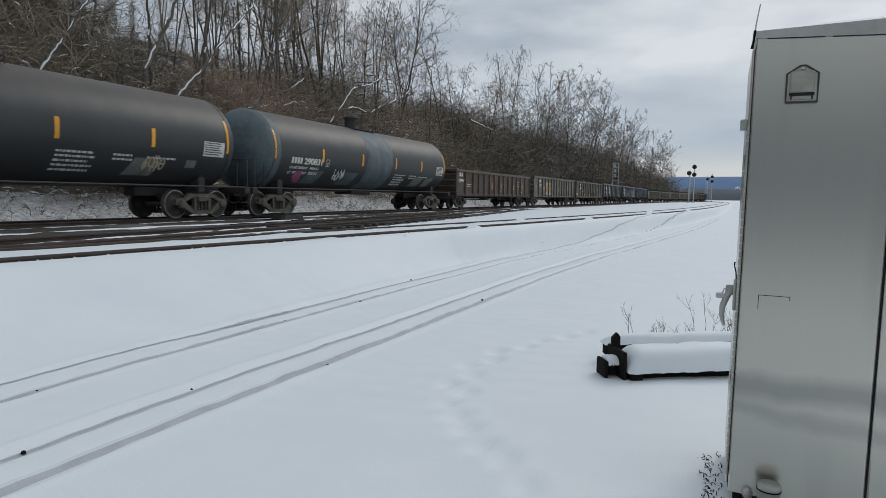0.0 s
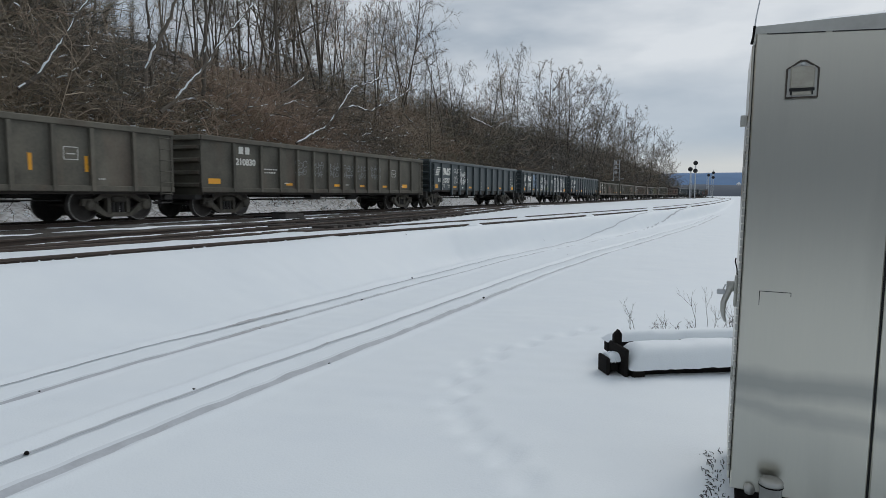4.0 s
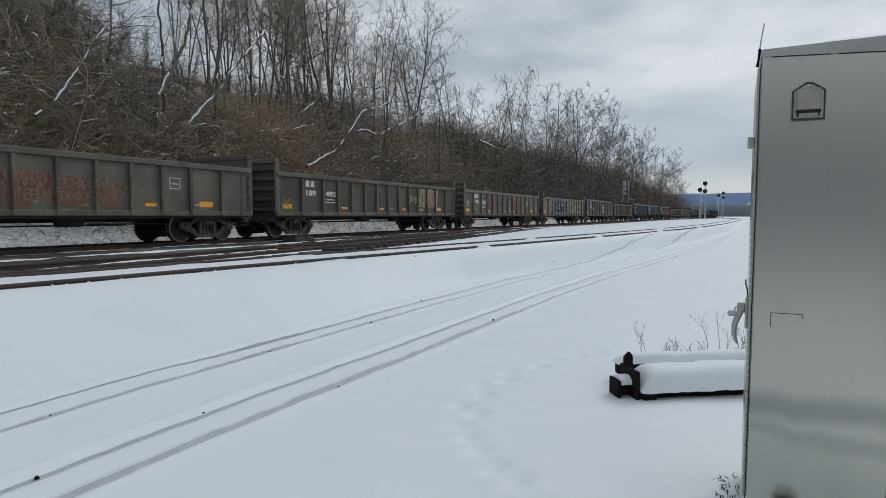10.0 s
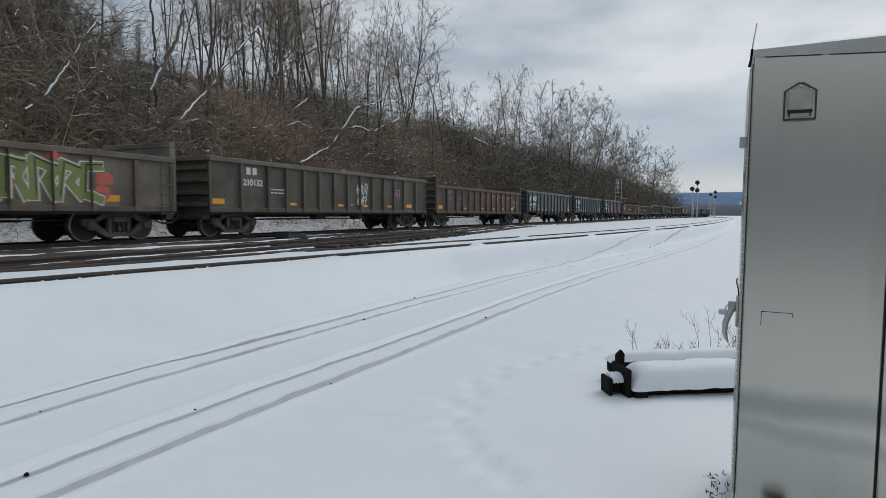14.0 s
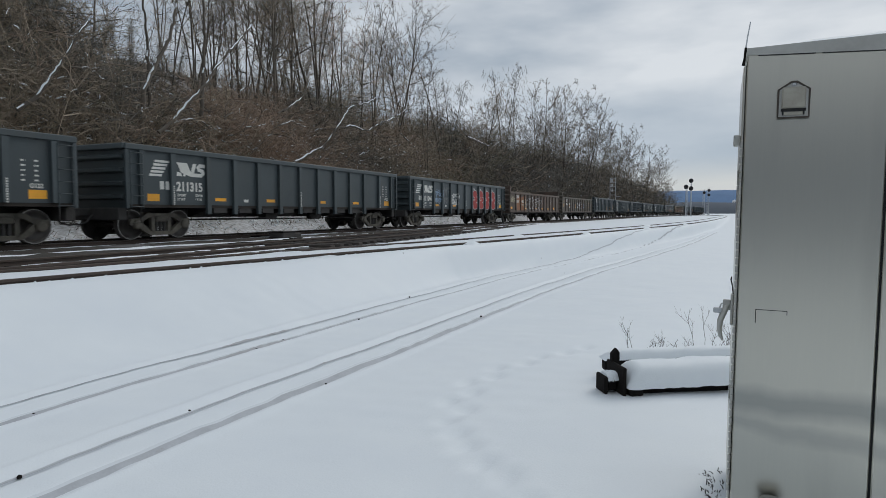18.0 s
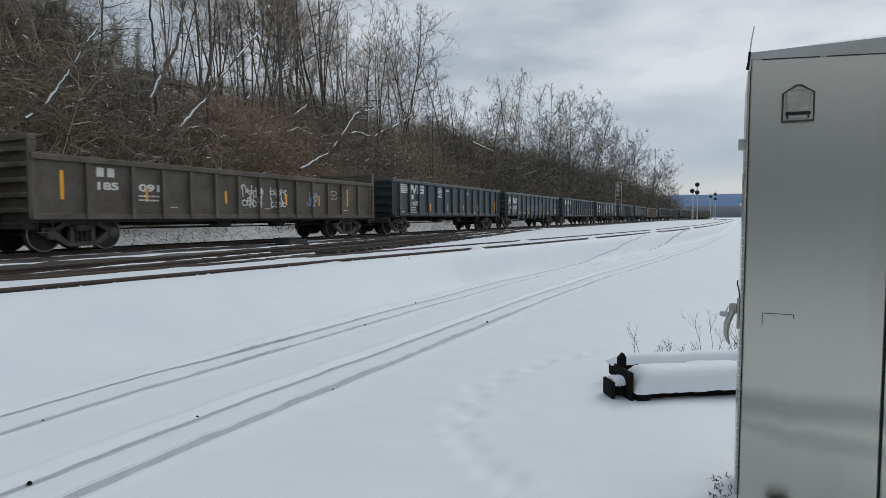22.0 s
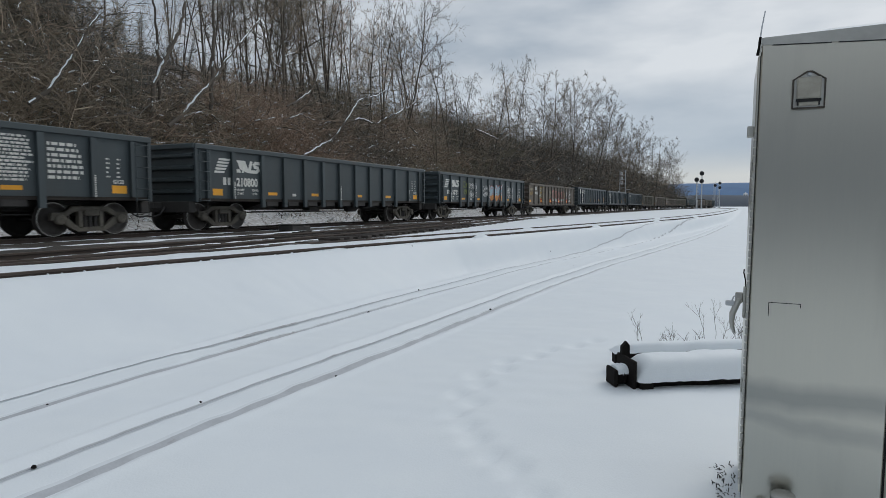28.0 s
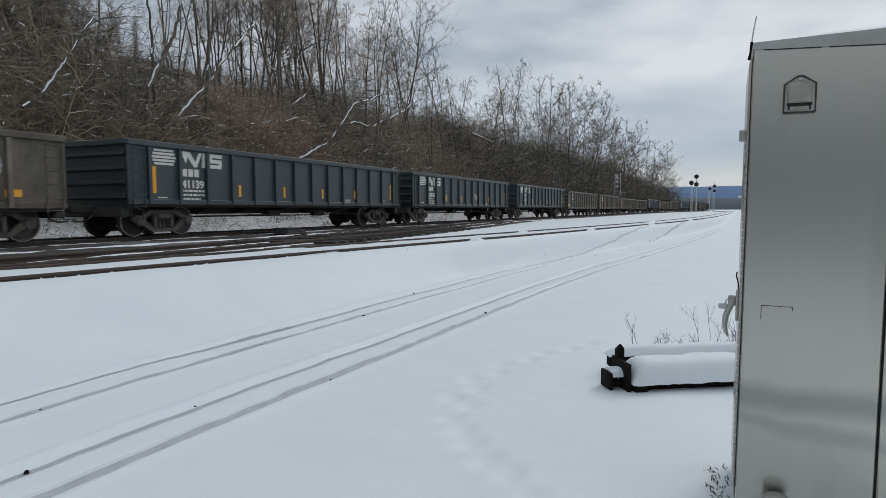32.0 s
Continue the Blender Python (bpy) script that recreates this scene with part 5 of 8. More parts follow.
def lettering(text, size, y, z, parent, x, mat=None, name="lettering", wide=None):
    cu = bpy.data.curves.new("lettering", "FONT")
    cu.body, cu.size, cu.extrude, cu.offset = text, size, 0.0, size * 0.04
    tmp = bpy.data.objects.new("tmp", cu)
    me = bpy.data.meshes.new_from_object(tmp)
    bpy.data.objects.remove(tmp)
    me.materials.clear()
    me.materials.append(mat or WHITE_MARK)
    w = max(v.co.x for v in me.vertices)
    k = (wide / w) if wide else 1.0
    for v in me.vertices:
        v.co = (x, y + v.co.x * k, z + v.co.y)
    ob = new(name, me)
    ob.parent = parent
    return ob


CAR_RIBS = {}       # car's name: places and half width of its ribs


def clipped(poly, lo, hi):
    """The part of a polygon in (y, z) between two places along the car."""
    for keep, edge in ((1, lo), (-1, hi)):
        out = []
        for (a, b), (c, d) in zip(poly, poly[1:] + poly[:1]):
            if (a - edge) * keep >= 0:
                out.append((a, b))
            if (a - edge) * (c - edge) < 0:
                out.append((edge, lerp(b, d, (edge - a) / (c - a))))
        poly = out
        if len(poly) < 3:
            return []
    return poly


def flat(polys, x, parent, mat, name):
    """Painted marks on the near side: polygons in (y, z). Spray paint also lies on the ribs."""
    split = name in ("emblem_bars", "emblem_block", "owner_mark", "reflector_plate")
    layer = (x - SIDE_X) * 5 if x - SIDE_X < 0.02 else x - SIDE_X
    s = Shape()
    for i, p in enumerate(polys):
        up = SIDE_X + layer + (i % 24) * 0.00018
        s.add([(up, a, b) for a, b in p], [tuple(range(len(p)))])
        if name.startswith("graffiti") and name != "graffiti_writing":
            ribs, half = CAR_RIBS[parent.name]
            for y in ribs:
                if min(q[0] for q in p) < y + half and max(q[0] for q in p) > y - half:
                    c = clipped(p, y - half, y + half)
                    if c:
                        s.add([(up + 0.1005, a, b) for a, b in c], [tuple(range(len(c)))])
        if split:
            part(name.replace("bars", "bar"), s, mat, parent)
            s = Shape()
    if not split:
        ob = part(name, s, mat, parent)
        if name in ("small_print", "graffiti_writing") or name.startswith("graffiti") and len(polys) > 6:
            ob["kind"] = "stuff"


def rect(y0, y1, z0, z1):
    return [(y0, z0), (y1, z0), (y1, z1), (y0, z1)]


def text_bars(y, z, width, lines, size, rs, gap=1.7):
    out = []
    for i in range(lines):
        u = 0.0
        end = width * rs.uniform(0.75, 1.0)
        while u < end:
            w = rs.uniform(0.5, 2.2) * size
            out.append(rect(y + u, y + min(u + w, end), z - i * size * gap - size * 0.8, z - i * size * gap))
            u += w + size * 0.45
    return out


def stroke(pts, width, rs=None):
    """A ribbon of quads along a line."""
    out = []
    for (a, b), (c, d) in zip(pts, pts[1:]):
        length = math.hypot(c - a, d - b) or 1
        nx, ny = -(d - b) / length * width / 2, (c - a) / length * width / 2
        ex, ey = (c - a) / length * width * 0.35, (d - b) / length * width * 0.35
        out.append([(a - ex + nx, b - ey + ny), (a - ex - nx, b - ey - ny), (c + ex - nx, d + ey - ny), (c + ex + nx, d + ey + ny)])
    return out


def scrawl(y, z, w, h, rs, width, letters=4):
    """Handwritten-looking marks: leaning stems, hooks and loops."""
    out = []
    step = w / letters
    for i in range(letters):
        c, base = y + (i + 0.5) * step, z + rs.uniform(-0.06, 0.06) * h
        lean = rs.uniform(-0.1, 0.25) * step
        rx, rz, a0 = step * rs.uniform(0.30, 0.50), h * rs.uniform(0.22, 0.42), rs.uniform(0, 6.28)
        turn, mid = rs.uniform(3.5, 6.6) * rs.choice((-1, 1)), base + h * rs.uniform(0.3, 0.65)
        loop = [(c + rx * math.cos(a0 + turn * k / 9) + lean * k / 9, mid + rz * math.sin(a0 + turn * k / 9)) for k in range(10)]
        out += stroke(loop, width)
        if rs.random() < 0.75:
            x0 = c + rs.uniform(-0.4, 0.4) * step
            out += stroke([(x0, base), (x0 + lean * 0.6, base + h * 0.5), (x0 + lean * 1.4, base + h * rs.uniform(0.8, 1.1))], width)
        if rs.random() < 0.4:
            out += stroke([(c - step * 0.4, mid), (c + step * 0.5, mid + rs.uniform(-0.1, 0.2) * h)], width)
    return out


def blob(y, z, w, h, rs, n=22, wild=0.18):
    """A swollen letter-like patch."""
    p1, p2, p3 = rs.uniform(0, 6.28), rs.uniform(0, 6.28), rs.uniform(0, 6.28)
    out = []
    for i in range(n):
        a = 2 * math.pi * i / n
        k = 1 + wild * math.sin(2 * a + p1) + wild * 0.8 * math.sin(3 * a + p2) + wild * 0.5 * math.sin(5 * a + p3)
        c, s_ = math.cos(a), math.sin(a)
        q = 1 / max(abs(c), abs(s_)) ** 0.45
        out.append((y + w / 2 * k * c * q * 0.92, z + h / 2 * k * s_ * q * 0.92))
    return out


def shrink(p, k, dy=0.0, dz=0.0):
    cy, cz = sum(q[0] for q in p) / len(p), sum(q[1] for q in p) / len(p)
    return [(cy + (a - cy) * k + dy, cz + (b - cz) * k + dz) for a, b in p]


def piece(car, y0, y1, z0, z1, letters, outline, fills, x, seed, inner=None, bare=False):
    """A spray-painted piece of fat letter shapes: outline, fill and strokes."""
    rs = random.Random(seed)
    w = (y1 - y0) / letters
    h = z1 - z0
    thick = min(w * 0.34, h * 0.26)
    paths = []
    for i in range(letters):
        a = y0 + w * i
        shape = rs.choice(([(.1, .05), (.2, .95), (.85, .8), (.55, .5), (.95, .05)], [(.9, .92), (.15, .85), (.2, .5), (.85, .45), (.8, .05), (.05, .1)], [(.05, .05), (.3, .95), (.5, .35), (.75, .95), (.95, .05)],
                           [(.9, .9), (.15, .95), (.1, .1), (.92, .05)], [(.1, .05), (.15, .92), (.85, .1), (.9, .95)]))
        paths.append([(a + w * (p + rs.uniform(-.08, .08)), z0 + thick * 0.6 + (h - thick * 1.2) * min(1, max(0, q + rs.uniform(-.06, .06)))) for p, q in shape])
    ground = []
    for i in range(letters):
        ground.append(shrink(blob(y0 + w * (i + 0.5), (z0 + z1) / 2, w * 1.05, h * 0.95, rs, wild=0.12), 1.0))
    if len(fills) > 1:
        flat([q for p in paths for q in stroke(p, thick * 1.75)], x + 0.0005, car, SPRAY[fills[1]], "graffiti_shade")
    elif not bare:
        flat(ground, x + 0.0005, car, SPRAY[fills[0]], "graffiti_shade")
    flat([q for p in paths for q in stroke(p, thick * 1.28)], x + 0.0015, car, SPRAY[outline], "graffiti_outline")
    flat([q for p in paths for q in stroke(p, thick)], x + 0.0025, car, SPRAY[fills[0]], "graffiti_fill")
    lines = []
    for p in paths:
        lines += stroke([(a + 0.06, b + 0.05) for a, b in p[:3]], 0.03)
    flat(lines, x + 0.0035, car, SPRAY[inner or outline], "graffiti_line")


def throwup(car, y0, y1, z0, z1, letters, ground, fills, outline, x, seed, boxed):
    """Fat swollen letters side by side: a ground, two-tone fills and thin lines."""
    rs = random.Random(seed)
    w, h, zm = (y1 - y0) / letters, z1 - z0, (z0 + z1) / 2
    w *= 1.0
    if boxed:
        flat([[(y0 - .1, z0), (y1 + .1, z0), (y1 + .12, z1 - .15), (y1 - .3, z1), (y0 + w * 2, z1 - .12), (y0 + w, z1 + .02), (y0 + .1, z1 - .05)]], x + .0008, car, SPRAY[ground], "graffiti_ground")
    for i in range(0 if boxed else letters):
        p = blob(y0 + w * (i + 0.5), zm + rs.uniform(-.04, .04), w * 1.22, h * 0.92, rs, wild=0.07)
        flat([p], x + .0014 + .00015 * i, car, SPRAY[outline], "graffiti_outline")
        q = shrink(p, 0.93)
        flat([q], x + .0022 + .00015 * i, car, SPRAY[fills[0]], "graffiti_fill")
        low = [(a, min(b, zm - 0.12 * h + 0.05 * math.sin(a * 9))) for a, b in q]
        flat([low], x + .003 + .00015 * i, car, SPRAY[fills[1]], "graffiti_fill")
        c = y0 + w * (i + 0.5)
        lines = stroke([(c - w * .3, zm + h * .2), (c + w * .05, zm + h * .28), (c + w * .25, zm + h * .02), (c - w * .1, zm - h * .05), (c - w * .25, zm - h * .28)], 0.035 if not boxed else 0.05)
        lines += stroke([(c + w * .1, zm - h * .3), (c + w * .3, zm - h * .12), (c + w * .15, zm + h * .1)], 0.03 if not boxed else 0.045)
        flat(lines, x + .0038, car, SPRAY[outline], "graffiti_line")


def tag(car, y, z, w, h, colour, x, seed, letters=4, width=0.035):
    rs = random.Random(seed)
    if h < 0.6:
        marks = scrawl(y, z, w, h, rs, width * 1.15, letters)
    else:
        marks = scrawl(y, z, w, h * 0.5, rs, width * 0.9, letters + 1) + scrawl(y - 0.05, z + h * 0.5, w * 1.15, h * 0.55, rs, width * 0.9, letters + 1)
    flat(marks, x + 0.003, car, SPRAY[colour], "graffiti_tag")




def mark_smooth(car, number):
    """Slanted bars and block shapes of the owner's emblem, number, orange plates and small print."""
    rs = random.Random(number)
    x = SIDE_X
    y0 = rib_y(0, 13) + 0.22
    bars = []
    for i in range(5):
        a, b = y0 + 0.10 + (0.10 * (4 - i)) * 0.5, y0 + 0.84
        z = 2.40 - i * 0.105
        bars.append([(a - 0.03, z - 0.07), (b - 0.12 * i * 0.6 - 0.03, z - 0.07), (b - 0.12 * i * 0.6, z), (a, z)])
    flat(bars, x, car, WHITE_MARK, "emblem_bars")
    y1 = rib_y(1, 13) + 0.20
    z0, z1 = 1.96, 2.38
    flat([[(y1, z1), (y1 + .30, z1), (y1 + .16, z1 - .30), (y1 + .07, z1 - .10)], [(y1, z0), (y1 + .22, z0), (y1 + .17, z0 + .10), (y1 + .02, z0 + .13)],
          [(y1 + .16, z1 - .30), (y1 + .30, z1), (y1 + .42, z1), (y1 + .62, z0 + .04), (y1 + .55, z0)], [(y1 + .24, z0), (y1 + .34, z0), (y1 + .43, z1 - .16), (y1 + .37, z1 - .12)],
          [(y1 + .52, z0), (y1 + .66, z0), (y1 + .80, z1), (y1 + .66, z1)]], x, car, WHITE_MARK, "emblem_block")
    flat(stroke([(y1 + 1.17, z1 - .055), (y1 + .94, z1 - .055), (y1 + .86, z1 - .12), (y1 + .90, z1 - .19), (y1 + 1.06, z0 + .20), (y1 + 1.09, z0 + .13), (y1 + .99, z0 + .055), (y1 + .70, z0 + .055)], 0.115), x + 0.0006, car, WHITE_MARK, "emblem_curve")
    flat([rect(y0 + 0.46, y0 + 0.61, 1.52, 1.77), rect(y0 + 0.67, y0 + 0.80, 1.52, 1.77)], x, car, WHITE_MARK, "owner_mark")
    lettering(str(number), 0.39, y1 - 0.02, 1.50, car, x, wide=1.06)
    for k, (word, load) in enumerate((("LD LMT", "224600"), ("LT WT", "61400" if number == 211342 else "61600"))):
        lettering(word, 0.105, y1 + 0.0, 1.33 - 0.13 * k, car, x, name="load_word")
        lettering(load, 0.105, y1 + 0.74, 1.33 - 0.13 * k, car, x, name="load_figure")
    flat([rect(y0 - 0.0, y0 + 0.44, 1.16, 1.38)], x, car, ORANGE, "reflector_plate")
    flat([rect(rib_y(11, 13) + 0.56, rib_y(11, 13) + 1.02, 1.16, 1.38)], x, car, ORANGE, "reflector_plate")
    for i, off, wide in ((2, 0.34, 0.5), (4, 0.48, 0.47), (7, 0.2, 0.40), (9, 0.30, 0.5)):
        y = rib_y(i, 13) + off
        flat([rect(y, y + wide, 1.20, 1.31)], x, car, ORANGE, "reflector")
    flat([rect(rib_y(3, 13) + 0.5, rib_y(3, 13) + 0.72, 1.18, 1.28)], x, car, WHITE_MARK, "data_plate")
    y = rib_y(11, 13) + 0.50
    flat(text_bars(y - 0.1, 2.12, 0.12, 5, 0.055, rs, 2.2) + text_bars(y + 0.22, 2.12, 0.12, 5, 0.055, rs, 2.2), x, car, WHITE_MARK, "small_print")
    lettering("G122", 0.15, y + 0.1, 1.43, car, x)
    for i in (1, 6, 11):
        flat([rect(rib_y(i, 13) - 0.02, rib_y(i, 13) + 0.03, 1.06 + k * 0.06, 1.10 + k * 0.06) for k in range(10)], 1.5635, car, WHITE_MARK, "rib_print")


def mark_tall(car, number):
    rs = random.Random(number)
    x = SIDE_X
    y0, y1 = rib_y(0, 14) + 0.12, rib_y(1, 14) + 0.10
    z0, z1 = 2.16, 2.63
    flat([rect(y0 + 0.04 * abs(i - 2), y0 + 0.90 - 0.05 * abs(i - 2), z1 - 0.07 - i * 0.10, z1 - i * 0.10) for i in range(5)], x, car, WHITE_MARK, "emblem_bars")
    flat([[(y1, z1 - .06), (y1, z1), (y1 + .3, z1), (y1 + .18, z0 + .1)], [(y1 + .2, z1 - .1), (y1 + .34, z1), (y1 + .62, z0 + .1), (y1 + .5, z0)], [(y1 + .5, z0), (y1 + .62, z0), (y1 + .84, z1), (y1 + .7, z1)], [(y1 + .82, z0), (y1 + 1.0, z0), (y1 + 1.0, z1), (y1 + .86, z1)]], x, car, WHITE_MARK, "emblem_block")
    y2 = rib_y(2, 14) + 0.10
    flat([rect(y2, y2 + .56, z0, z0 + .12), rect(y2 + .02, y2 + .58, z0 + .175, z0 + .295), rect(y2 + .04, y2 + .60, z1 - .12, z1), rect(y2 + .44, y2 + .58, z0 + .1, z0 + .18), rect(y2 + .02, y2 + .16, z0 + .28, z1 - .1)], x, car, WHITE_MARK, "emblem_block")
    flat([rect(y1 + .02, y1 + .21, 1.85, 2.09), rect(y1 + .26, y1 + .45, 1.85, 2.09), rect(y1 + .50, y1 + .69, 1.85, 2.09)][:2 if number > 200000 else 3], x, car, WHITE_MARK, "owner_mark")
    lettering(str(number), 0.34, y1 + 0.0, 1.50, car, x, wide=1.0 if number > 99999 else 0.9)
    flat(text_bars(y1 + .02, 1.44, 0.92, 3, 0.085, rs, 1.55), x, car, WHITE_MARK, "small_print")
    flat([rect(y0 + 0.0, y0 + 0.14, 1.30, 2.10)], x, car, ORANGE, "reflector")
    for y in (-3.6, -1.2, 1.28, 3.74):
        flat([rect(y, y + 0.12, 1.26, 1.66)], x, car, ORANGE, "reflector")
    flat([rect(7.04, 7.16, 1.26, 2.02)], x, car, ORANGE, "reflector")
    flat(text_bars(y0 + 0.2, 1.20, 0.4, 2, 0.05, rs) + text_bars(rib_y(9, 14) + .2, 1.24, 0.5, 2, 0.05, rs) + text_bars(rib_y(12, 14) + .1, 1.24, 0.3, 1, 0.05, rs), x, car, WHITE_MARK, "small_print")
    if number == 211479:
        y3 = rib_y(4, 14) + 0.55
        ring = [(y3 + 0.2 * math.cos(k * 0.3927), 2.38 + 0.2 * math.sin(k * 0.3927)) for k in range(17)]
        flat(stroke(ring, 0.05) + [rect(y3 - .1, y3 + .1, 2.30, 2.46)], x, car, WHITE_MARK, "round_emblem")
        flat(text_bars(y3 - .3, 2.12, 0.62, 1, 0.11, rs), x, car, WHITE_MARK, "small_print")
        flat(text_bars(rib_y(5, 14) + .2, 2.50, 0.6, 1, 0.12, rs), x, car, WHITE_MARK, "small_print")


def mark_old(car, number, upright=False, faded=False, top=2.52):
    """Number, owner blocks, load data and reflectors of the older cars."""
    rs = random.Random(number)
    x = SIDE_X
    mat = GREY_MARK if faded else WHITE_MARK
    a, b = rib_y(1, 14, 0.30) + 0.10, rib_y(2, 14, 0.30) + 0.10
    if number == 189906:
        a, b = a - 1.19, b - 1.19
    flat([rect(a + 0.20, a + 0.42, top - 0.52, top - 0.27), rect(a + 0.52, a + 0.74, top - 0.52, top - 0.27)], x, car, mat, "owner_mark")
    if top > 2.6:
        lettering(str(number), 0.31, a + 0.04, top - 0.90, car, x, mat, wide=1.0)
    else:
        lettering(str(number)[:3], 0.28, a + 0.14, top - 0.86, car, x, mat, wide=0.72)
        lettering(str(number)[3:], 0.28, b + 0.14, top - 0.86, car, x, mat, wide=0.72)
    flat(text_bars(b + 0.12, top - 0.98, 0.8, 2, 0.06, rs, 2.0), x, car, mat, "small_print")
    if upright:
        for i in {189906: (2.6, 5.2, 7.2, 10, 12.1), 219177: (0, 7.4, 10, 11.4)}.get(number, (0, 2, 5, 8, 10, 12)):
            y = rib_y(i, 14, 0.30) + 0.45
            flat([rect(y, y + 0.10, 1.36, 1.36 + (0.75 if i in (0, 12) else 0.42))], x, car, ORANGE, "reflector")
    else:
        for i in (0, 12.6) if number == 210133 else (0, 3, 6, 8, 10, 12):
            y = rib_y(i, 14, 0.30) + rs.uniform(0.2, 0.5)
            big = 0.18 if i in (0, 12, 12.6) else 0.10
            y -= 0.4 if i == 0 else 0.0
            flat([rect(y, y + (0.55 if i in (0, 12) else 0.4), 1.12, 1.12 + big)], x, car, ORANGE, "reflector")
    y = rib_y(11, 14, 0.30) + 0.3
    flat([rect(y, y + .4, 1.66, 1.68), rect(y, y + .4, 1.98, 2.0), rect(y, y + .02, 1.66, 2.0), rect(y + .38, y + .4, 1.66, 2.0), rect(y + .08, y + .32, 1.80, 1.83)], x, car, mat, "stencil_box")
    flat(text_bars(rib_y(3, 14, 0.30) + .3, 1.22, 0.3, 1, 0.04, rs) + text_bars(rib_y(7, 14, 0.30) + .3, 1.22, 0.3, 1, 0.04, rs) + text_bars(rib_y(12, 14, 0.30) + .2, 1.20, 0.3, 1, 0.04, rs), x, car, mat, "small_print")


def mark_tank(car, number):
    rs = random.Random(number)
    r, zc = TANK_R, TANK_Z

    def wrap(polys, mat, name, lift=0.006):
        s = Shape()
        for p in polys:
            if len(p) == 4 and abs(p[0][1] - p[1][1]) < 1e-6 and abs(p[2][1] - p[3][1]) < 1e-6:
                k = max(1, int(abs(p[2][1] - p[0][1]) / 0.10))
                v = []
                for i in range(k + 1):
                    for (a, b), (c, d) in ((p[0], p[3]), (p[1], p[2])):
                        yy, zz = lerp(a, c, i / k), lerp(b, d, i / k)
                        v.append((math.sqrt(max(0.01, (r + lift) ** 2 - (zz - zc) ** 2)), yy, zz))
                s.add(v, [(2 * i, 2 * i + 1, 2 * i + 3, 2 * i + 2) for i in range(k)], True)
            else:
                cy, cz, n = sum(q[0] for q in p) / len(p), sum(q[1] for q in p) / len(p), len(p)
                ring = [(lerp(cy, a, u), lerp(cz, b, u)) for u in (0.02, 0.35, 0.68, 1.0) for a, b in p]
                s.add([(math.sqrt(max(0.01, (r + lift) ** 2 - (zz - zc) ** 2)), yy, zz) for yy, zz in ring], [(n * m + i, n * m + (i + 1) % n, n * (m + 1) + (i + 1) % n, n * (m + 1) + i) for m in range(3) for i in range(n)], True)
        return part(name, s, mat, car)
    for y, h in ((-7.75, 1.1), (-4.68, 0.55), (-1.55, 0.55), (1.66, 0.55), (4.58, 0.55), (7.6, 1.1)):
        wrap([rect(y, y + 0.13, 2.16, 2.16 + h)], ORANGE, "reflector")
    def words(text, size, y, z, wide):
        ob = lettering(text, size, y, z, car, 0.0, wide=wide)
        for v in ob.data.vertices:
            v.co.x = math.sqrt((r + 0.006) ** 2 - (v.co.z - zc) ** 2)
    words(str(number), 0.34, -5.87, 2.04, 1.22)
    words("LD LMT 205200 LB   94400 KG", 0.13, -6.72, 1.84, 1.9)
    words("LT   WT   77800 LB   35300 KG", 0.13, -6.72, 1.64, 1.9)
    words("C", 0.14, -4.31, 2.05, 0.09)
    wrap([rect(-4.38, -4.14, 2.0, 2.02), rect(-4.38, -4.14, 2.28, 2.30), rect(-4.38, -4.36, 2.02, 2.28), rect(-4.16, -4.14, 2.02, 2.28)], WHITE_MARK, "stencil_box")
    wrap([rect(-6.68 + i * 0.18, -6.55 + i * 0.18, 2.04, 2.28) for i in range(4)], WHITE_MARK, "owner_mark")
    wrap(text_bars(1.75, 1.9, 1.2, 5, 0.07, rs, 1.7), WHITE_MARK, "small_print")
    wrap(text_bars(3.4, 1.9, 0.8, 2, 0.07, rs, 1.7), WHITE_MARK, "small_print")
    wrap(text_bars(4.5, 1.88, 1.1, 1, 0.07, rs, 1.7), WHITE_MARK, "small_print")
    wrap([rect(6.6, 7.5, 2.02, 2.50)], WHITE_MARK, "data_panel", 0.004)
    wrap(text_bars(6.65, 2.47, 0.8, 6, 0.045, rs, 1.6), SPRAY["black"], "small_print", 0.009)
    wrap([rect(6.0, 6.4, 1.62, 1.86)], GREY_MARK, "data_plate")
    grime = [(-5.5, 1.28, 1.0, 0.52, "teal"), (-3.0, 1.28, 1.2, 0.55, "teal"), (2.1, 1.30, 0.8, 0.45, "teal"), (4.0, 1.33, 1.0, 0.5, "grey"), (5.4, 1.35, 0.8, 0.45, "grey")]
    for y, z, w, h, tone in grime if number % 2 else grime[3:4]:
        wrap([[(y - 0.12, z), (y + w - 0.12, z), (y + w + 0.12, z + h), (y + 0.12, z + h)]], TANK_PATCH if tone == "teal" else GREY_MARK, "painted_patch", 0.004)
    if number % 2:
        wrap([shrink(blob(-6.0, 1.52, 0.62, 0.42, random.Random(5)), 1.0)], SPRAY["pink"], "graffiti_patch", 0.008)
    rsq = random.Random(number)
    wrap([[(a, b) for a, b in q] for q in scrawl(4.4 if number % 2 == 0 else -3.6, 1.5, 0.8, 0.42, rsq, 0.045, 4)], SPRAY["cream" if number % 2 == 0 else "white"], "graffiti_tag", 0.010)


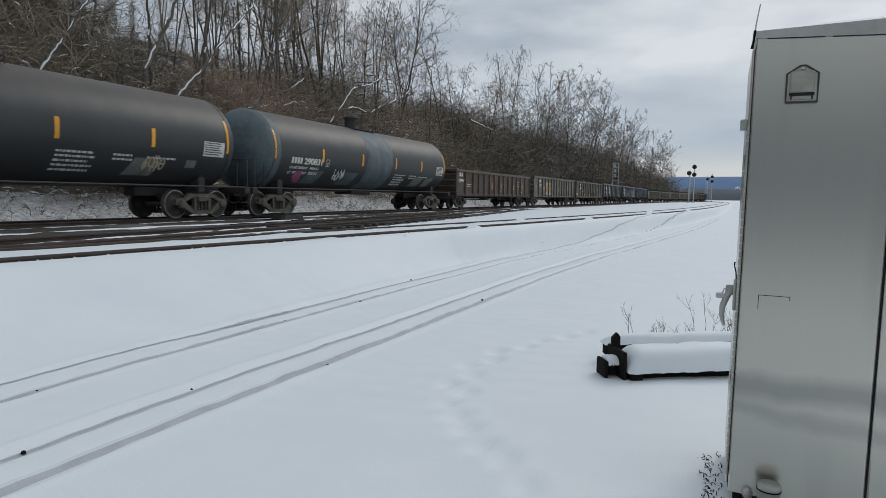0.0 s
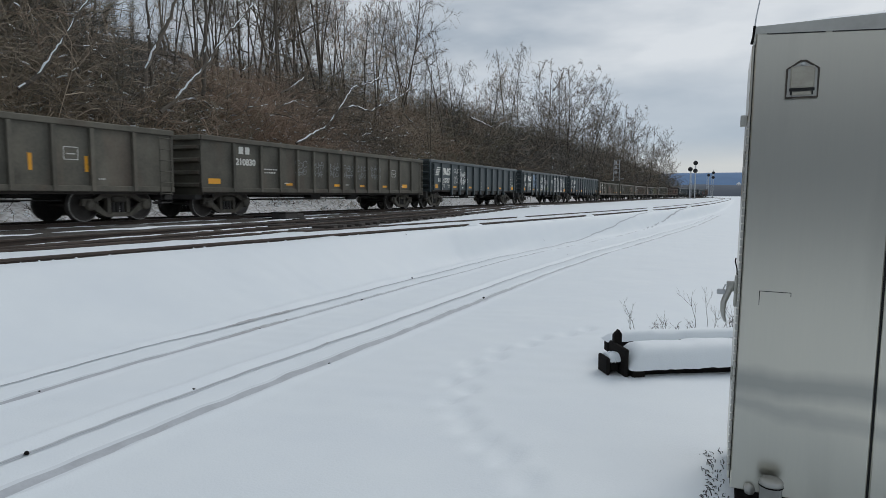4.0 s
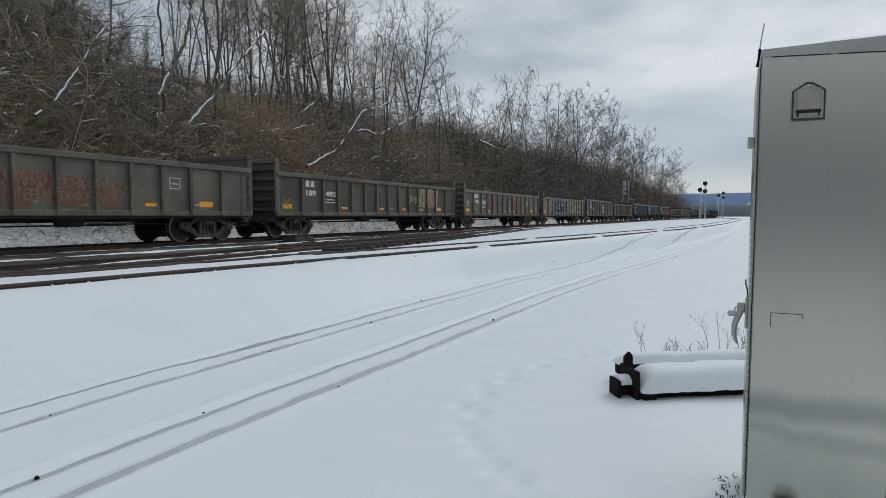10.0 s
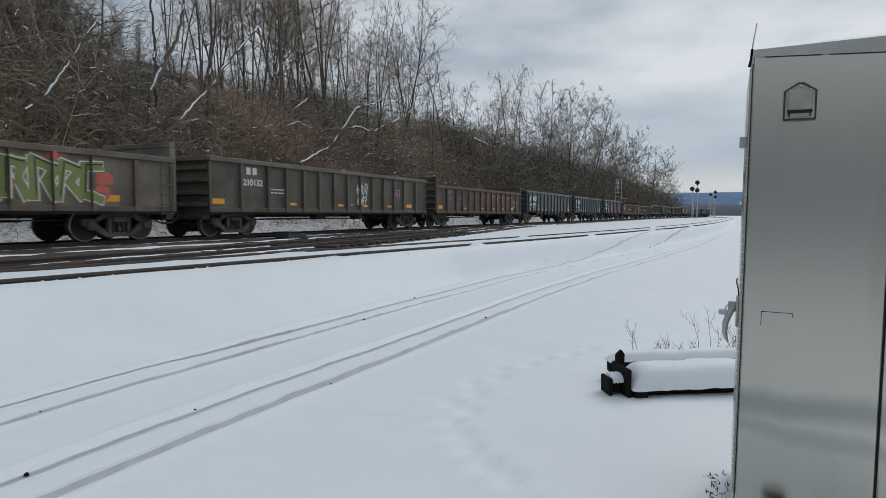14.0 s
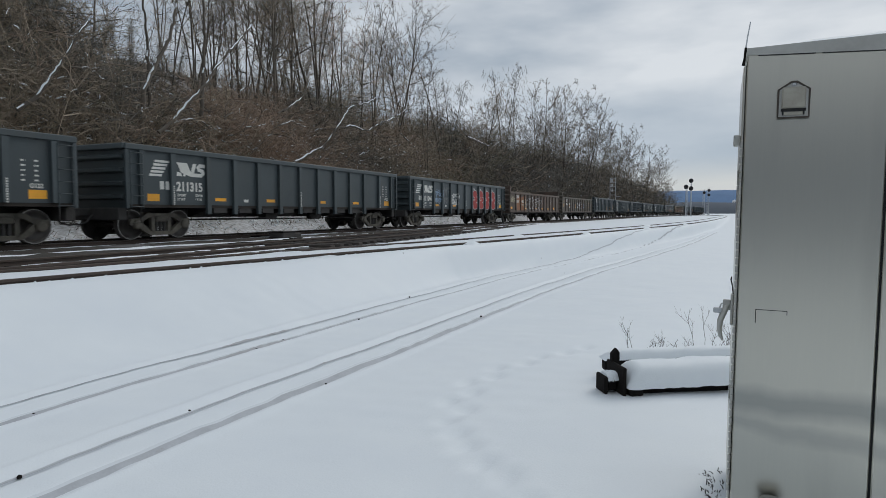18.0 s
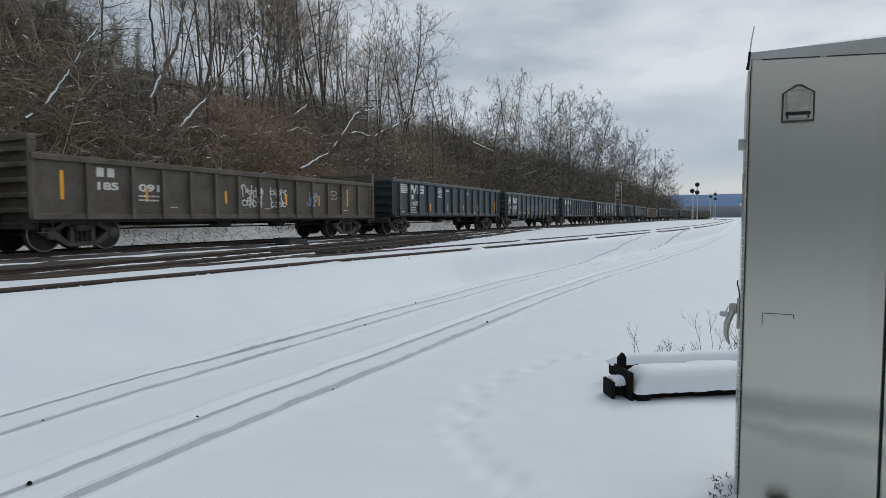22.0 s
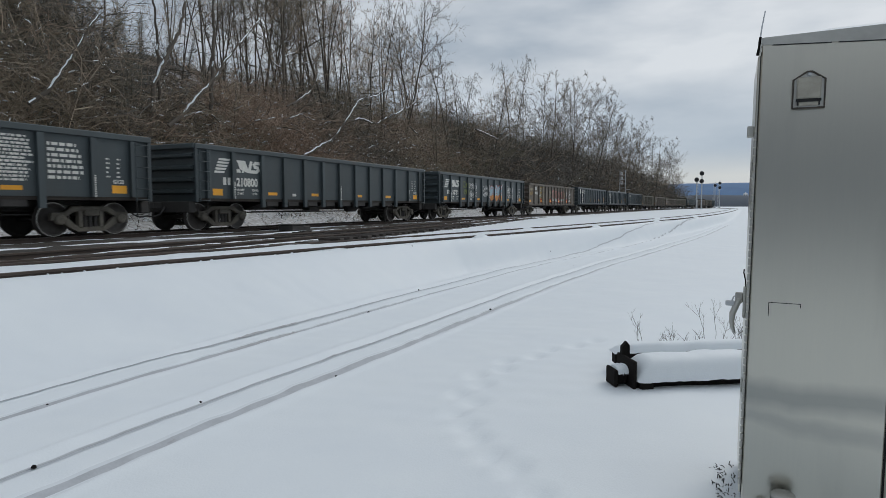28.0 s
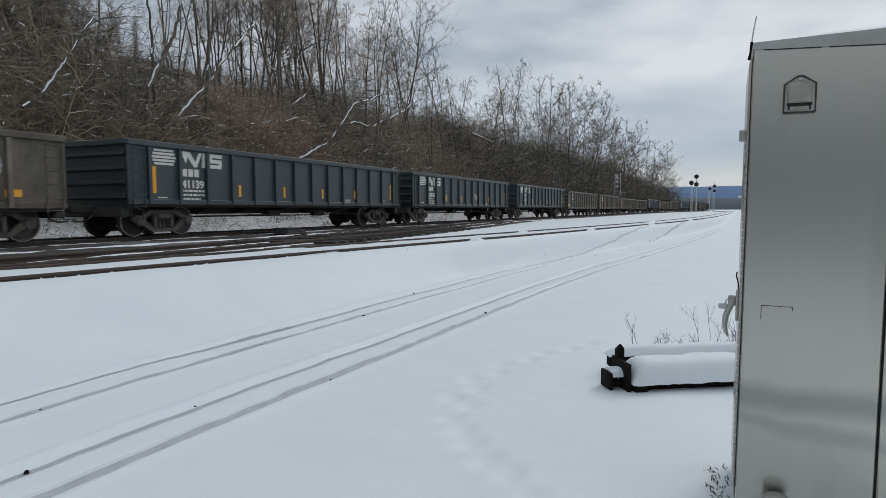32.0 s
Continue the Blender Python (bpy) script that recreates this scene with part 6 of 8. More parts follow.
def gondola_set():
    return {("smooth", "black"): gondola("smooth", BLACK_PAINT), ("tall", "green"): gondola("tall", GREEN_PAINT), ("tallend", "brown"): gondola("tallend", BROWN_PAINT),
            ("tallend", "olive"): gondola("tallend", OLIVE_PAINT), ("tallend", "rust"): gondola("tallend", RUST_PAINT), ("low", "rust"): gondola("low", RUST_PAINT), ("plain", "olive"): gondola("plain", OLIVE_PAINT), ("plain", "brown"): gondola("plain", BROWN_PAINT)}


COLOUR_WORDS = {"black": "dark slate steel gondola car", "green": "tall dark green steel gondola car", "brown": "weathered brown steel gondola car", "olive": "faded olive steel gondola car", "rust": "rust-streaked brown steel gondola car"}
CARS = []       # thing, place along the train


def make_train():
    base = gondola_set()
    used = set()
    # kind, colour, number, extra words
    order = [("low", "rust", 189906, "with orange reflector bars"), ("plain", "olive", 219177, "with a cream graffiti patch"), ("plain", "olive", 210830, "with faded graffiti"),
             ("smooth", "black", 210707, "with white scrawled tags"), ("smooth", "black", 211342, "with large white graffiti"), ("smooth", "black", 210990, "with orange plates"),
             ("tallend", "olive", 189938, "with reddish graffiti"), ("tallend", "olive", 189492, "with tan graffiti"), ("tallend", "brown", 190228, "with a white cross mark"),
             ("tallend", "brown", 190143, "with large teal and lime graffiti"), ("plain", "olive", 210132, "with white tag"), ("tallend", "rust", 189674, "with rusty streaks"),
             ("smooth", "black", 210724, "with orange plates"), ("smooth", "black", 211315, "with orange plates"), ("smooth", "black", 211044, "with four red graffiti letters"),
             ("tallend", "rust", 189882, "with white outlined graffiti"), ("tallend", "brown", 185091, "with white tags"), ("tall", "green", 211479, "with yellow reflector bars"), ("smooth", "black", 211238, "with pale scrawls"),
             ("tall", "green", 41507, "with yellow reflector bars"), ("smooth", "black", 210853, "covered with white handwritten lines"), ("smooth", "black", 210800, "with orange plates"), ("smooth", "black", 210656, "with blue and gold graffiti"),
             ("plain", "brown", 210133, "with red and white graffiti"), ("tall", "green", 41139, "with yellow reflector bars"), ("tall", "green", 50970, "with yellow reflector bars"), ("tall", "green", 41236, "with yellow reflector bars"),
             ("plain", "olive", 210411, ""), ("plain", "brown", 210277, ""), ("tallend", "brown", 189561, ""), ("tallend", "olive", 189760, ""), ("smooth", "black", 210918, ""), ("tallend", "brown", 189303, ""), ("plain", "olive", 210509, ""), ("smooth", "black", 211127, ""),
             ("tallend", "rust", 189615, ""), ("tallend", "brown", 190071, ""), ("smooth", "black", 210640, ""), ("plain", "brown", 210366, "")]
    centres = [44.2, 61.6, 78.8, 95.8, 113.2, 130.5, 147.9, 165.35, 182.9, 200.5, 218.0, 235.4, 253.15, 270.7, 288.25, 305.75, 323.45, 341.35, 358.75, 376.6, 394.1, 411.85, 429.82, 447.3, 465.2, 482.7, 500.9]
    while len(centres) < len(order):
        centres.append(centres[-1] + 17.65)
    tank = tank_car()
    tanks = [(tank, 8.7, 290764, False), (copy_thing(tank, Matrix()), 26.5, 290831, True)]
    for car, q, number, patched in tanks:
        tagged(car, "black tank car with a blue-grey patched band and brown grime" if patched else "black tank car with brown grime and orange bars", "freight car", "cars of the train")
        CARS.append((car, q))
        mark_tank(car, number)
        if patched:
            part("repainted_band", smeared_band(-1.25, 1.35, 0.22, 5), TANK_PATCH, car, "blue-grey repainted band with ragged edges")
            prof = [(-7.72 - 0.855 * math.cos(i / 8 * math.pi / 2), (TANK_R + 0.005) * math.sin(i / 8 * math.pi / 2)) for i in range(1, 9)]
            prof += [(-7.70, TANK_R + 0.006), (-7.35, TANK_R + 0.006)]
            part("repainted_end", Shape().lathe(prof, (0, 0, TANK_Z), (0, 1, 0), 40), TANK_PATCH, car, "blue-grey repainted tank end")
    for i, (kind, colour, number, extra) in enumerate(order):
        key = (kind, colour)
        car = base[key] if key not in used else copy_thing(base[key], Matrix())
        used.add(key)
        CARS.append((car, centres[i]))
        CAR_RIBS[car.name] = (SMOOTH_RIBS, 0.083) if kind == "smooth" else (OLD_RIBS[1:], 0.053) if kind != "tall" else ([rib_y(k, 14, 0.75) for k in range(14)], 0.053)
        tagged(car, (COLOUR_WORDS[colour] + " " + (extra or "far back in the train")).strip(), "freight car", "cars of the train")
    # marks come after all the copies are made
    for (car, q), (kind, colour, number, extra) in zip(CARS[2:], order):
        if kind == "smooth":
            mark_smooth(car, number)
        elif kind == "tall":
            mark_tall(car, number)
        else:
            mark_old(car, number, upright=number in (189906, 185091, 219177), faded=number in (189674, 190143), top={"tallend": 2.52, "low": 2.61}.get(kind, 2.70))
        x = SIDE_X
        if number == 219177:
            flat([[(-4.3, 1.06), (-1.9, 1.06), (-1.9, 1.95), (-2.2, 2.22), (-3.0, 2.15), (-3.8, 2.28), (-4.3, 2.1)]], x + 0.001, car, SPRAY["cream"], "graffiti_patch")
            tag(car, -4.1, 1.25, 1.9, 0.8, "rust", x + 0.002, 91, 4, 0.05)
            flat([blob(-3.1 + d, 1.62 + e, 0.5, 0.7, random.Random(int(d * 9) + 50), wild=0.25) for d, e in ((-.7, .1), (0, -.1), (.6, .15))], x + 0.003, car, SPRAY["gold"], "graffiti_stain")
        elif number == 210707:
            tag(car, -4.55, 1.45, 0.85, 0.95, "white", x, 3, 2, 0.035)
            tag(car, -3.62, 1.42, 0.85, 0.78, "white", x, 4, 3, 0.055)
            tag(car, -2.72, 1.5, 0.3, 0.35, "white", x, 66, 1, 0.04)
        elif number == 211342:
            tag(car, -4.8, 1.42, 1.15, 1.05, "sky", x, 5, 5, 0.045)
            tag(car, -2.05, 1.20, 1.05, 1.15, "white", x, 6, 5, 0.055)
            tag(car, -0.65, 1.75, 0.6, 0.4, "white", x, 8, 3, 0.04)
            throwup(car, 2.6, 6.3, 1.10, 2.44, 4, "chalk", ("black", "grey"), "chalk", x, 7, True)
            piece(car, 2.7, 6.2, 1.14, 2.38, 5, "black", ["grey"], x + 0.0012, 8, "chalk", bare=True)
            tag(car, 1.25, 1.9, 0.9, 0.35, "white", x, 61, 5, 0.03)
            tag(car, -0.55, 1.2, 0.7, 0.3, "lime", x, 62, 3, 0.03)
        elif number == 189938:
            for k in range(4):
                flat([blob(-0.6 + k * 1.05, 1.6 - 0.08 * k, 1.1, 0.95 - 0.12 * k, random.Random(360 + k), wild=0.22)], x + .0006 + .0004 * k, car, SPRAY["brown"], "graffiti_patch")
            for k in range(6):
                tag(car, -1.2 + k * 0.75, 1.2, 0.7, 0.95 - 0.08 * k, "rose", x, 110 + k, 3, 0.022)
            tag(car, -7.2, 1.75, 0.6, 0.45, "white", x, 10, 3, 0.03)
        elif number == 189492:
            flat(stroke([(-7.7, 1.15), (-7.3, 1.5)], .05) + stroke([(-7.7, 1.5), (-7.3, 1.15)], .05), x + .002, car, SPRAY["lime"], "graffiti_cross")
            piece(car, 3.6, 5.6, 1.3, 2.3, 5, "cream", ["rose", "cream"], x, 12)
            tag(car, 2.3, 1.5, 1.0, 0.4, "cream", x, 63, 4, 0.035)
        elif number == 190228:
            flat(stroke([(-7.6, 1.4), (-7.25, 1.85)], .05) + stroke([(-7.6, 1.85), (-7.25, 1.4)], .05), x + .002, car, SPRAY["white"], "graffiti_cross")
            for k, (yy, ww) in enumerate(((-3.4, 0.9), (-1.2, 0.7), (1.5, 0.9), (2.7, 0.8))):
                flat([blob(yy, 1.6, ww, 0.6, random.Random(300 + k), wild=0.2)], x + .001, car, SPRAY["maroon"], "graffiti_patch")
                tag(car, yy - 0.4, 1.35, 0.8, 0.55, "rust", x, 310 + k, 3, 0.03)
        elif number == 190143:
            piece(car, -4.5, 0.9, 1.02, 2.40, 5, "white", ["slate", "teal"], x, 14, "mint")
            piece(car, 1.0, 5.7, 1.02, 2.28, 7, "white", ["lime", "tan"], x, 15, "black")
            for k, (yy, zz) in enumerate(((1.7, 2.0), (2.5, 2.25), (4.4, 2.2), (5.7, 1.75), (5.6, 1.35), (4.9, 1.9))):
                flat([blob(yy, zz, 0.62, 0.40, random.Random(330 + k), wild=0.08)], x + .0005, car, SPRAY["coral"], "graffiti_cloud")
            tag(car, -5.6, 2.1, 0.7, 0.3, "white", x, 16, 4, 0.035)
            tag(car, -5.6, 1.75, 0.8, 0.25, "orange", x, 64, 3, 0.06)
            tag(car, -5.6, 1.25, 0.7, 0.35, "chalk", x, 65, 3, 0.03)
        elif number == 210132:
            tag(car, 0.9, 1.2, 0.8, 0.95, "white", x, 17, 3, 0.05)
            tag(car, 4.4, 1.4, 0.5, 0.6, "pink", x, 18, 2, 0.03)
        elif number == 189674:
            piece(car, -1.0, 5.6, 1.2, 2.2, 6, "rust", ["maroon"], x, 19, "cream")
            tag(car, 6.0, 1.25, 0.8, 0.6, "cream", x, 20, 3, 0.035)
        elif number == 211044:
            for k in range(4):
                rs = random.Random(60 + k)
                yy = rib_y(7 + k, 13) + (0.64, 0.60, 0.58, 0.62)[k]
                lobes = [(-0.02, 2.08, 0.74, 0.52), (0.10, 1.74, 0.66, 0.50), (-0.10, 1.50, 0.62, 0.46), (0.02, 1.30, 0.82, 0.50)]
                p = [blob(yy + a, b, c, d, rs, wild=0.05) for a, b, c, d in lobes]
                flat([shrink(q, 1.10) for q in p], x + .001, car, SPRAY["white"], "graffiti_outline")
                flat([shrink(q, .99) for q in p], x + .0025, car, SPRAY["red"], "graffiti_letter")
                flat(stroke([(yy - .40, 1.70), (yy - .12, 1.66), (yy - .05, 1.74)], .035) + stroke([(yy + .16, 1.90), (yy + .40, 1.88)], .035) + stroke([(yy + .14, 1.52), (yy + .42, 1.50)], .035) + stroke([(yy - .34, 2.44), (yy - .28, 2.36)], .05) + stroke([(yy - .18, 2.44), (yy - .16, 2.36)], .05), x + .005, car, SPRAY["white"], "graffiti_line")
            tag(car, -4.8, 1.4, 1.0, 0.75, "sky", x, 21, 4, 0.05)
            tag(car, -3.55, 1.35, 0.85, 1.05, "grey", x, 22, 4, 0.03)
            tag(car, -2.4, 1.3, 1.1, 0.7, "white", x, 23, 5, 0.045)
        elif number == 189882:
            flat([[(-4.85, 0.98), (-3.75, 0.98), (-3.75, 2.0), (-4.1, 2.2), (-4.85, 2.15)], [(-6.25, 1.02), (-5.1, 1.02), (-5.1, 2.1), (-6.25, 2.2)]], x - .0003, car, SPRAY["rust"], "graffiti_patch")
            tag(car, -4.6, 1.25, 0.9, 0.7, "cream", x, 342, 2, 0.025)
            for k in range(5):
                rs = random.Random(350 + k)
                p = blob(-2.95 + k * 1.0, 1.5 + 0.12 * (k % 2), 1.12, 1.05, rs, wild=0.10)
                flat(stroke(p + p[:1], 0.04), x + .0025, car, SPRAY["white"], "graffiti_outline")
                q = shrink(p, 0.45)
                flat(stroke(q[:14], 0.035), x + .0028, car, SPRAY["white"], "graffiti_line")
            tag(car, -7.9, 1.65, 1.2, 0.5, "cream", x, 26, 5, 0.045)
        elif number == 185091:
            tag(car, -0.8, 1.25, 1.0, 0.75, "white", x, 27, 3, 0.05)
            tag(car, 0.7, 1.25, 0.9, 0.7, "white", x, 28, 3, 0.045)
            tag(car, 2.9, 1.35, 0.7, 0.55, "sky", x, 29, 3, 0.05)
        elif number == 211238:
            for k in range(5):
                tag(car, -3.6 + k * 1.35, 1.45, 0.6, 0.55, "chalk", x, 30 + k, 1, 0.025)
        elif number == 210853:
            for k in range(6):
                rs = random.Random(80 + k)
                y = rib_y(4 + k, 13) + 0.12
                flat([[(a + rs.uniform(-.02, .02), b) for a, b in p] for p in text_bars(y, 2.52, 0.98, 13, 0.068, rs, 1.28)], x + .002, car, WHITE_MARK, "graffiti_writing")
            rs = random.Random(90)
            flat(text_bars(rib_y(10, 13) + .2, 2.42, 0.95, 7, 0.10, rs, 1.4), x + .002, car, WHITE_MARK, "graffiti_writing")
        elif number == 210656:
            throwup(car, 0.4, 2.8, 1.06, 2.36, 3, "lightblue", ("lightblue", "orange"), "coral", x, 41, False)
            flat(stroke([(2.1, 1.9), (2.5, 2.25), (2.7, 2.15), (3.0, 2.4)], .05), x + .006, car, SPRAY["white"], "graffiti_line")
            tag(car, -4.3, 1.5, 0.8, 0.8, "lime", x, 42, 3, 0.06)
            tag(car, -3.4, 1.35, 1.1, 0.9, "white", x, 43, 4, 0.045)
            tag(car, -0.95, 1.4, 1.0, 0.75, "white", x, 44, 4, 0.05)
            tag(car, 4.1, 1.3, 0.9, 0.85, "white", x, 45, 4, 0.05)
        elif number == 210133:
            throwup(car, -0.72, 3.45, 1.06, 2.30, 4, "brown", ("rose", "mint"), "coral", x, 46, False)
            for k in range(4):
                rs = random.Random(200 + k)
                yy = -0.2 + k * 1.045
                flat([blob(yy + .03, 1.78, 0.70, 0.80, rs, wild=0.1)], x + .0046 + .0003 * k, car, SPRAY["rosewood"], "graffiti_fill")
            for k in range(7):
                tag(car, -4.75, 1.42 + k * 0.16, 0.68, 0.13, "cream" if k % 3 else "gold", x, 120 + k, 5, 0.03)
            tag(car, -7.7, 2.1, 0.9, 0.2, "cream", x, 131, 5, 0.03)
            tag(car, -7.7, 1.75, 0.8, 0.25, "gold", x, 132, 3, 0.04)
            for y in (-4.68, -1.62, 1.30, 4.46):
                flat([rect(y - 0.03, y + 0.56, 1.10, 1.42)], x + .008, car, SPRAY["red"], "red_plate")
                flat([rect(y, y + 0.53, 1.16, 1.30)], x + .009, car, ORANGE, "reflector")
            tag(car, -1.55, 1.5, 0.4, 0.75, "cream", x, 133, 2, 0.025)
            tag(car, 3.5, 1.4, 0.45, 0.7, "gold", x, 134, 2, 0.03)
            tag(car, 4.42, 1.3, 0.62, 0.9, "white", x, 47, 4, 0.025)
            tag(car, 5.42, 1.15, 1.0, 1.1, "white", x, 48, 5, 0.03)
        elif number == 210830:
            for k in range(6):
                tag(car, -3.2 + k * 1.15, 1.5, 0.7, 0.6, "grey", x, 51 + k, 2, 0.03)
        elif number == 50970:
            tag(car, 1.0, 1.4, 0.5, 0.4, "white", x, 58, 2, 0.03)
        elif number == 211479:
            tag(car, 1.6, 2.3, 0.4, 0.15, "white", x, 59, 3, 0.03)


make_train()


# ---- far signals ----
def signal_mast(x, y, tall, heads, ladder_side):
    z = float(ground_height(x, y))
    t = thing("signal_mast", "silver signal mast with round black targets and ladder", "railway signal", "signals by the siding", at=pose(x, y, z))
    part("footing", Shape().box(-0.5, 0.5, -0.5, 0.5, -0.1, 0.25, 0.04), GALV, t)
    part("mast", Shape().tube([(0, 0, 0.25), (0, 0, tall)], 0.11, 10), GALV, t)
    s = Shape()
    for dx in (0.45, 0.85):
        s.tube([(ladder_side * dx, 0.1, 0.1), (ladder_side * dx * 0.8, 0.1, tall - 0.8)], 0.035, 5)
    for i in range(int(tall / 0.4)):
        s.tube([(ladder_side * 0.43, 0.1, 0.3 + i * 0.4), (ladder_side * 0.83, 0.1, 0.3 + i * 0.4)], 0.02, 4)
    part("ladder", s, GALV, t)
    for dz in heads:
        head = part("target", Shape().lathe([(-0.03, 0.0), (-0.03, 0.58), (0.0, 0.60), (0.03, 0.58), (0.03, 0)], (0, -0.3, dz), (0, 1, 0), 22), SIGNAL_BLACK, t)
        for a in range(3):
            ang = a * 2.094 + 1.57
            part("hood", Shape().lathe([(0, 0.13), (-0.25, 0.13)], (0.24 * math.cos(ang), -0.33, dz + 0.24 * math.sin(ang)), (0, 1, 0), 12), SIGNAL_BLACK, head)
            part("lens", Shape().lathe([(-0.01, 0.0), (-0.01, 0.11)], (0.24 * math.cos(ang), -0.335, dz + 0.24 * math.sin(ang)), (0, 1, 0), 12), LENS, head)
        part("bracket", Shape().box(-0.08, 0.08, -0.27, 0.1, dz - 0.1, dz + 0.1, 0.01), SIGNAL_BLACK, head)
    return t


signal_mast(-8.2, 184.3, 10.4, (9.7, 7.6), 0.2)
signal_mast(-9.3, 181.0, 8.6, (7.9,), 0.5)
signal_mast(-5.6, 284.0, 11.5, (10.3, 8.4), -1)
signal_mast(-7.6, 292.0, 11.0, (9.6,), -1)


def signal_frame(x, y):
    """The open lattice signal back behind the train."""
    z = float(ground_height(x, y))
    t = thing("signal_lattice", "pale steel lattice signal frame behind the train", "railway signal", at=pose(x, y, z))
    s = Shape()
    for dx in (-0.55, 0.55):
        s.box(dx - 0.06, dx + 0.06, -0.06, 0.06, 0, 7.9 - z, 0.01)
    part("post", s, GALV, t)
    s = Shape()
    for i in range(5):
        zz = 7.85 - z - i * 0.85
        s.box(-0.49, 0.49, -0.05, 0.05, zz - 0.08, zz, 0.01)
    part("crosspiece", s, GALV, t)
    part("shelf", Shape().box(0.62, 1.5, -0.3, 0.3, 4.0 - z, 4.1 - z, 0.01), GALV, t)
    for i in range(3):
        part("box", Shape().box(-0.42, -0.05, 0.08, 0.35, 7.0 - z - i * 0.95, 7.6 - z - i * 0.95, 0.03), GALV, t)


signal_frame(-20.6, 130.0)


# ---- woods ----
def tree_mesh(seed, high, base=0.4, wide=0.16, rise=0.7, stems=1, limbs=20, girth=1.0, lean=0.0, twig_mat=None, bark=None, vines=0, snowy=0.10, subs=6, fine=5, thick=1.0, crown_top=0.5):
    """A bare tree: one or more stems, limbs that arch upwards from the crown's base, branches, twigs and hanging vines."""
    rs = random.Random(seed)
    trunk, crown, snow, hung = Shape(), Shape(), [], Shape()

    def rnd(k):
        return Vector((rs.uniform(-k, k), rs.uniform(-k, k), rs.uniform(-k, k)))

    def line(p, d, length, n, wob, lift):
        pts = [p]
        for _ in range(n):
            d = (d + rnd(wob) + Vector((0, 0, lift))).normalized()
            pts.append(pts[-1] + d * length / n)
        return pts

    def along(pts, k):
        m = min(len(pts) - 1.001, max(0.0, k * (len(pts) - 1)))
        j = int(m)
        return pts[j].lerp(pts[j + 1], m - j), (pts[j + 1] - pts[j]).normalized()
    r0 = (high * 0.0056 + 0.012) * girth
    lines = []
    for i in range(stems):
        a = rs.uniform(0, 6.283)
        out = 0.0 if stems == 1 else 0.20
        start = Vector((0, 0, -0.4)) if i == 0 else along(lines[0][0], rs.uniform(0.05, 0.3))[0]
        tall = high * 0.97 if i == 0 else (high - start.z) * rs.uniform(0.75, 0.95)
        pts = line(start, Vector((lean + out * math.cos(a), out * math.sin(a), 1)).normalized(), tall, 10, 0.09, 0.05)
        r = r0 if i == 0 else r0 * 0.62
        trunk.tube(pts, [r * (1.3 if m == 0 and i == 0 else 1) * (1 - m / 10.6) ** 0.75 for m in range(11)], 7, False)
        lines.append((pts, r))
    turn = rs.uniform(0, 6.283)
    for i in range(limbs):
        pts, r1 = lines[i % stems]
        kk = ((i + rs.random()) / limbs) ** 0.9
        k = base + (0.985 - base) * kk
        p, along_d = along(pts, k)
        turn += 2.4 + rs.uniform(-0.5, 0.5)
        # longest below the middle of the crown
        span = max(0.25, math.sin(math.pi * min(1.0, crown_top + (1 - crown_top) * kk)) ** 0.8 if kk > 0.35 else 0.55 + 0.45 * kk / 0.35)
        length = high * wide * span * rs.uniform(0.7, 1.25)
        d = (Vector((math.cos(turn), math.sin(turn), rise * rs.uniform(0.4, 1.5))) + along_d * 0.35 * kk).normalized()
        r = r1 * (1 - k) ** 0.7 * 0.5 + 0.012
        q = line(p, d, length, 5, 0.30, 0.07)
        trunk.tube(q, [r * (1 - m / 5.8) for m in range(6)], 5, False)
        if rs.random() < snowy and abs(d.z) < 0.75:
            bit = Shape().tube([q[m] + Vector((0, 0, r * 0.7)) for m in range(1, 4)], [0.02, r * 0.7, 0.02], 5, False)
            snow.append(bit)
        for b in range(subs):
            pb, db = along(q, 0.18 + 0.82 * (b + rs.random()) / subs)
            db = (db + rnd(0.95) + Vector((0, 0, 0.12))).normalized()
            lb = length * rs.uniform(0.28, 0.5)
            qb = line(pb, db, lb, 3, 0.28, 0.07)
            crown.tube(qb, [max(0.009, r * 0.30) * thick * (1 - 0.24 * u) for u in range(4)], 3, False, smooth=False)
            for _ in range(fine):
                pt, dt = along(qb, rs.uniform(0.15, 1.0))
                dt = (dt + rnd(1.0) + Vector((0, 0, 0.08))).normalized()
                lt = lb * rs.uniform(0.35, 0.65)
                qt = line(pt, dt, lt, 2, 0.3, 0.05)
                crown.strip(qt, [0.009 * thick, 0.007 * thick, 0.005 * thick], rnd(1).normalized())
                for _ in range(3):
                    ps, ds = along(qt, rs.uniform(0.3, 1.0))
                    ds = (ds + rnd(0.8)).normalized()
                    crown.strip([ps, ps + ds * lt * rs.uniform(.35, .7)], [0.007 * thick, 0.004 * thick], rnd(1).normalized())
    meshes = [("trunk", trunk.mesh("trunk", bark or BARK)), ("crown", crown.mesh("crown", twig_mat or TWIG))]
    meshes += [("snow_line", bit.mesh("snow_line", SNOW)) for bit in snow[:3]]
    if vines:
        for i in range(vines):
            pts, _ = lines[i % stems]
            k = rs.uniform(0.12, 0.98)
            p, _ = along(pts, k)
            p = p + Vector((rs.gauss(0, 1), rs.gauss(0, 1), 0)) * (0.22 + 0.35 * k) * high / 15
            q = line(p, Vector((rs.uniform(-.5, .5), rs.uniform(-.5, .5), -1)).normalized(), rs.uniform(0.4, 1.3), 3, 0.6, 0)
            hung.strip(q, [0.012, 0.017, 0.013, 0.005], rnd(1).normalized())
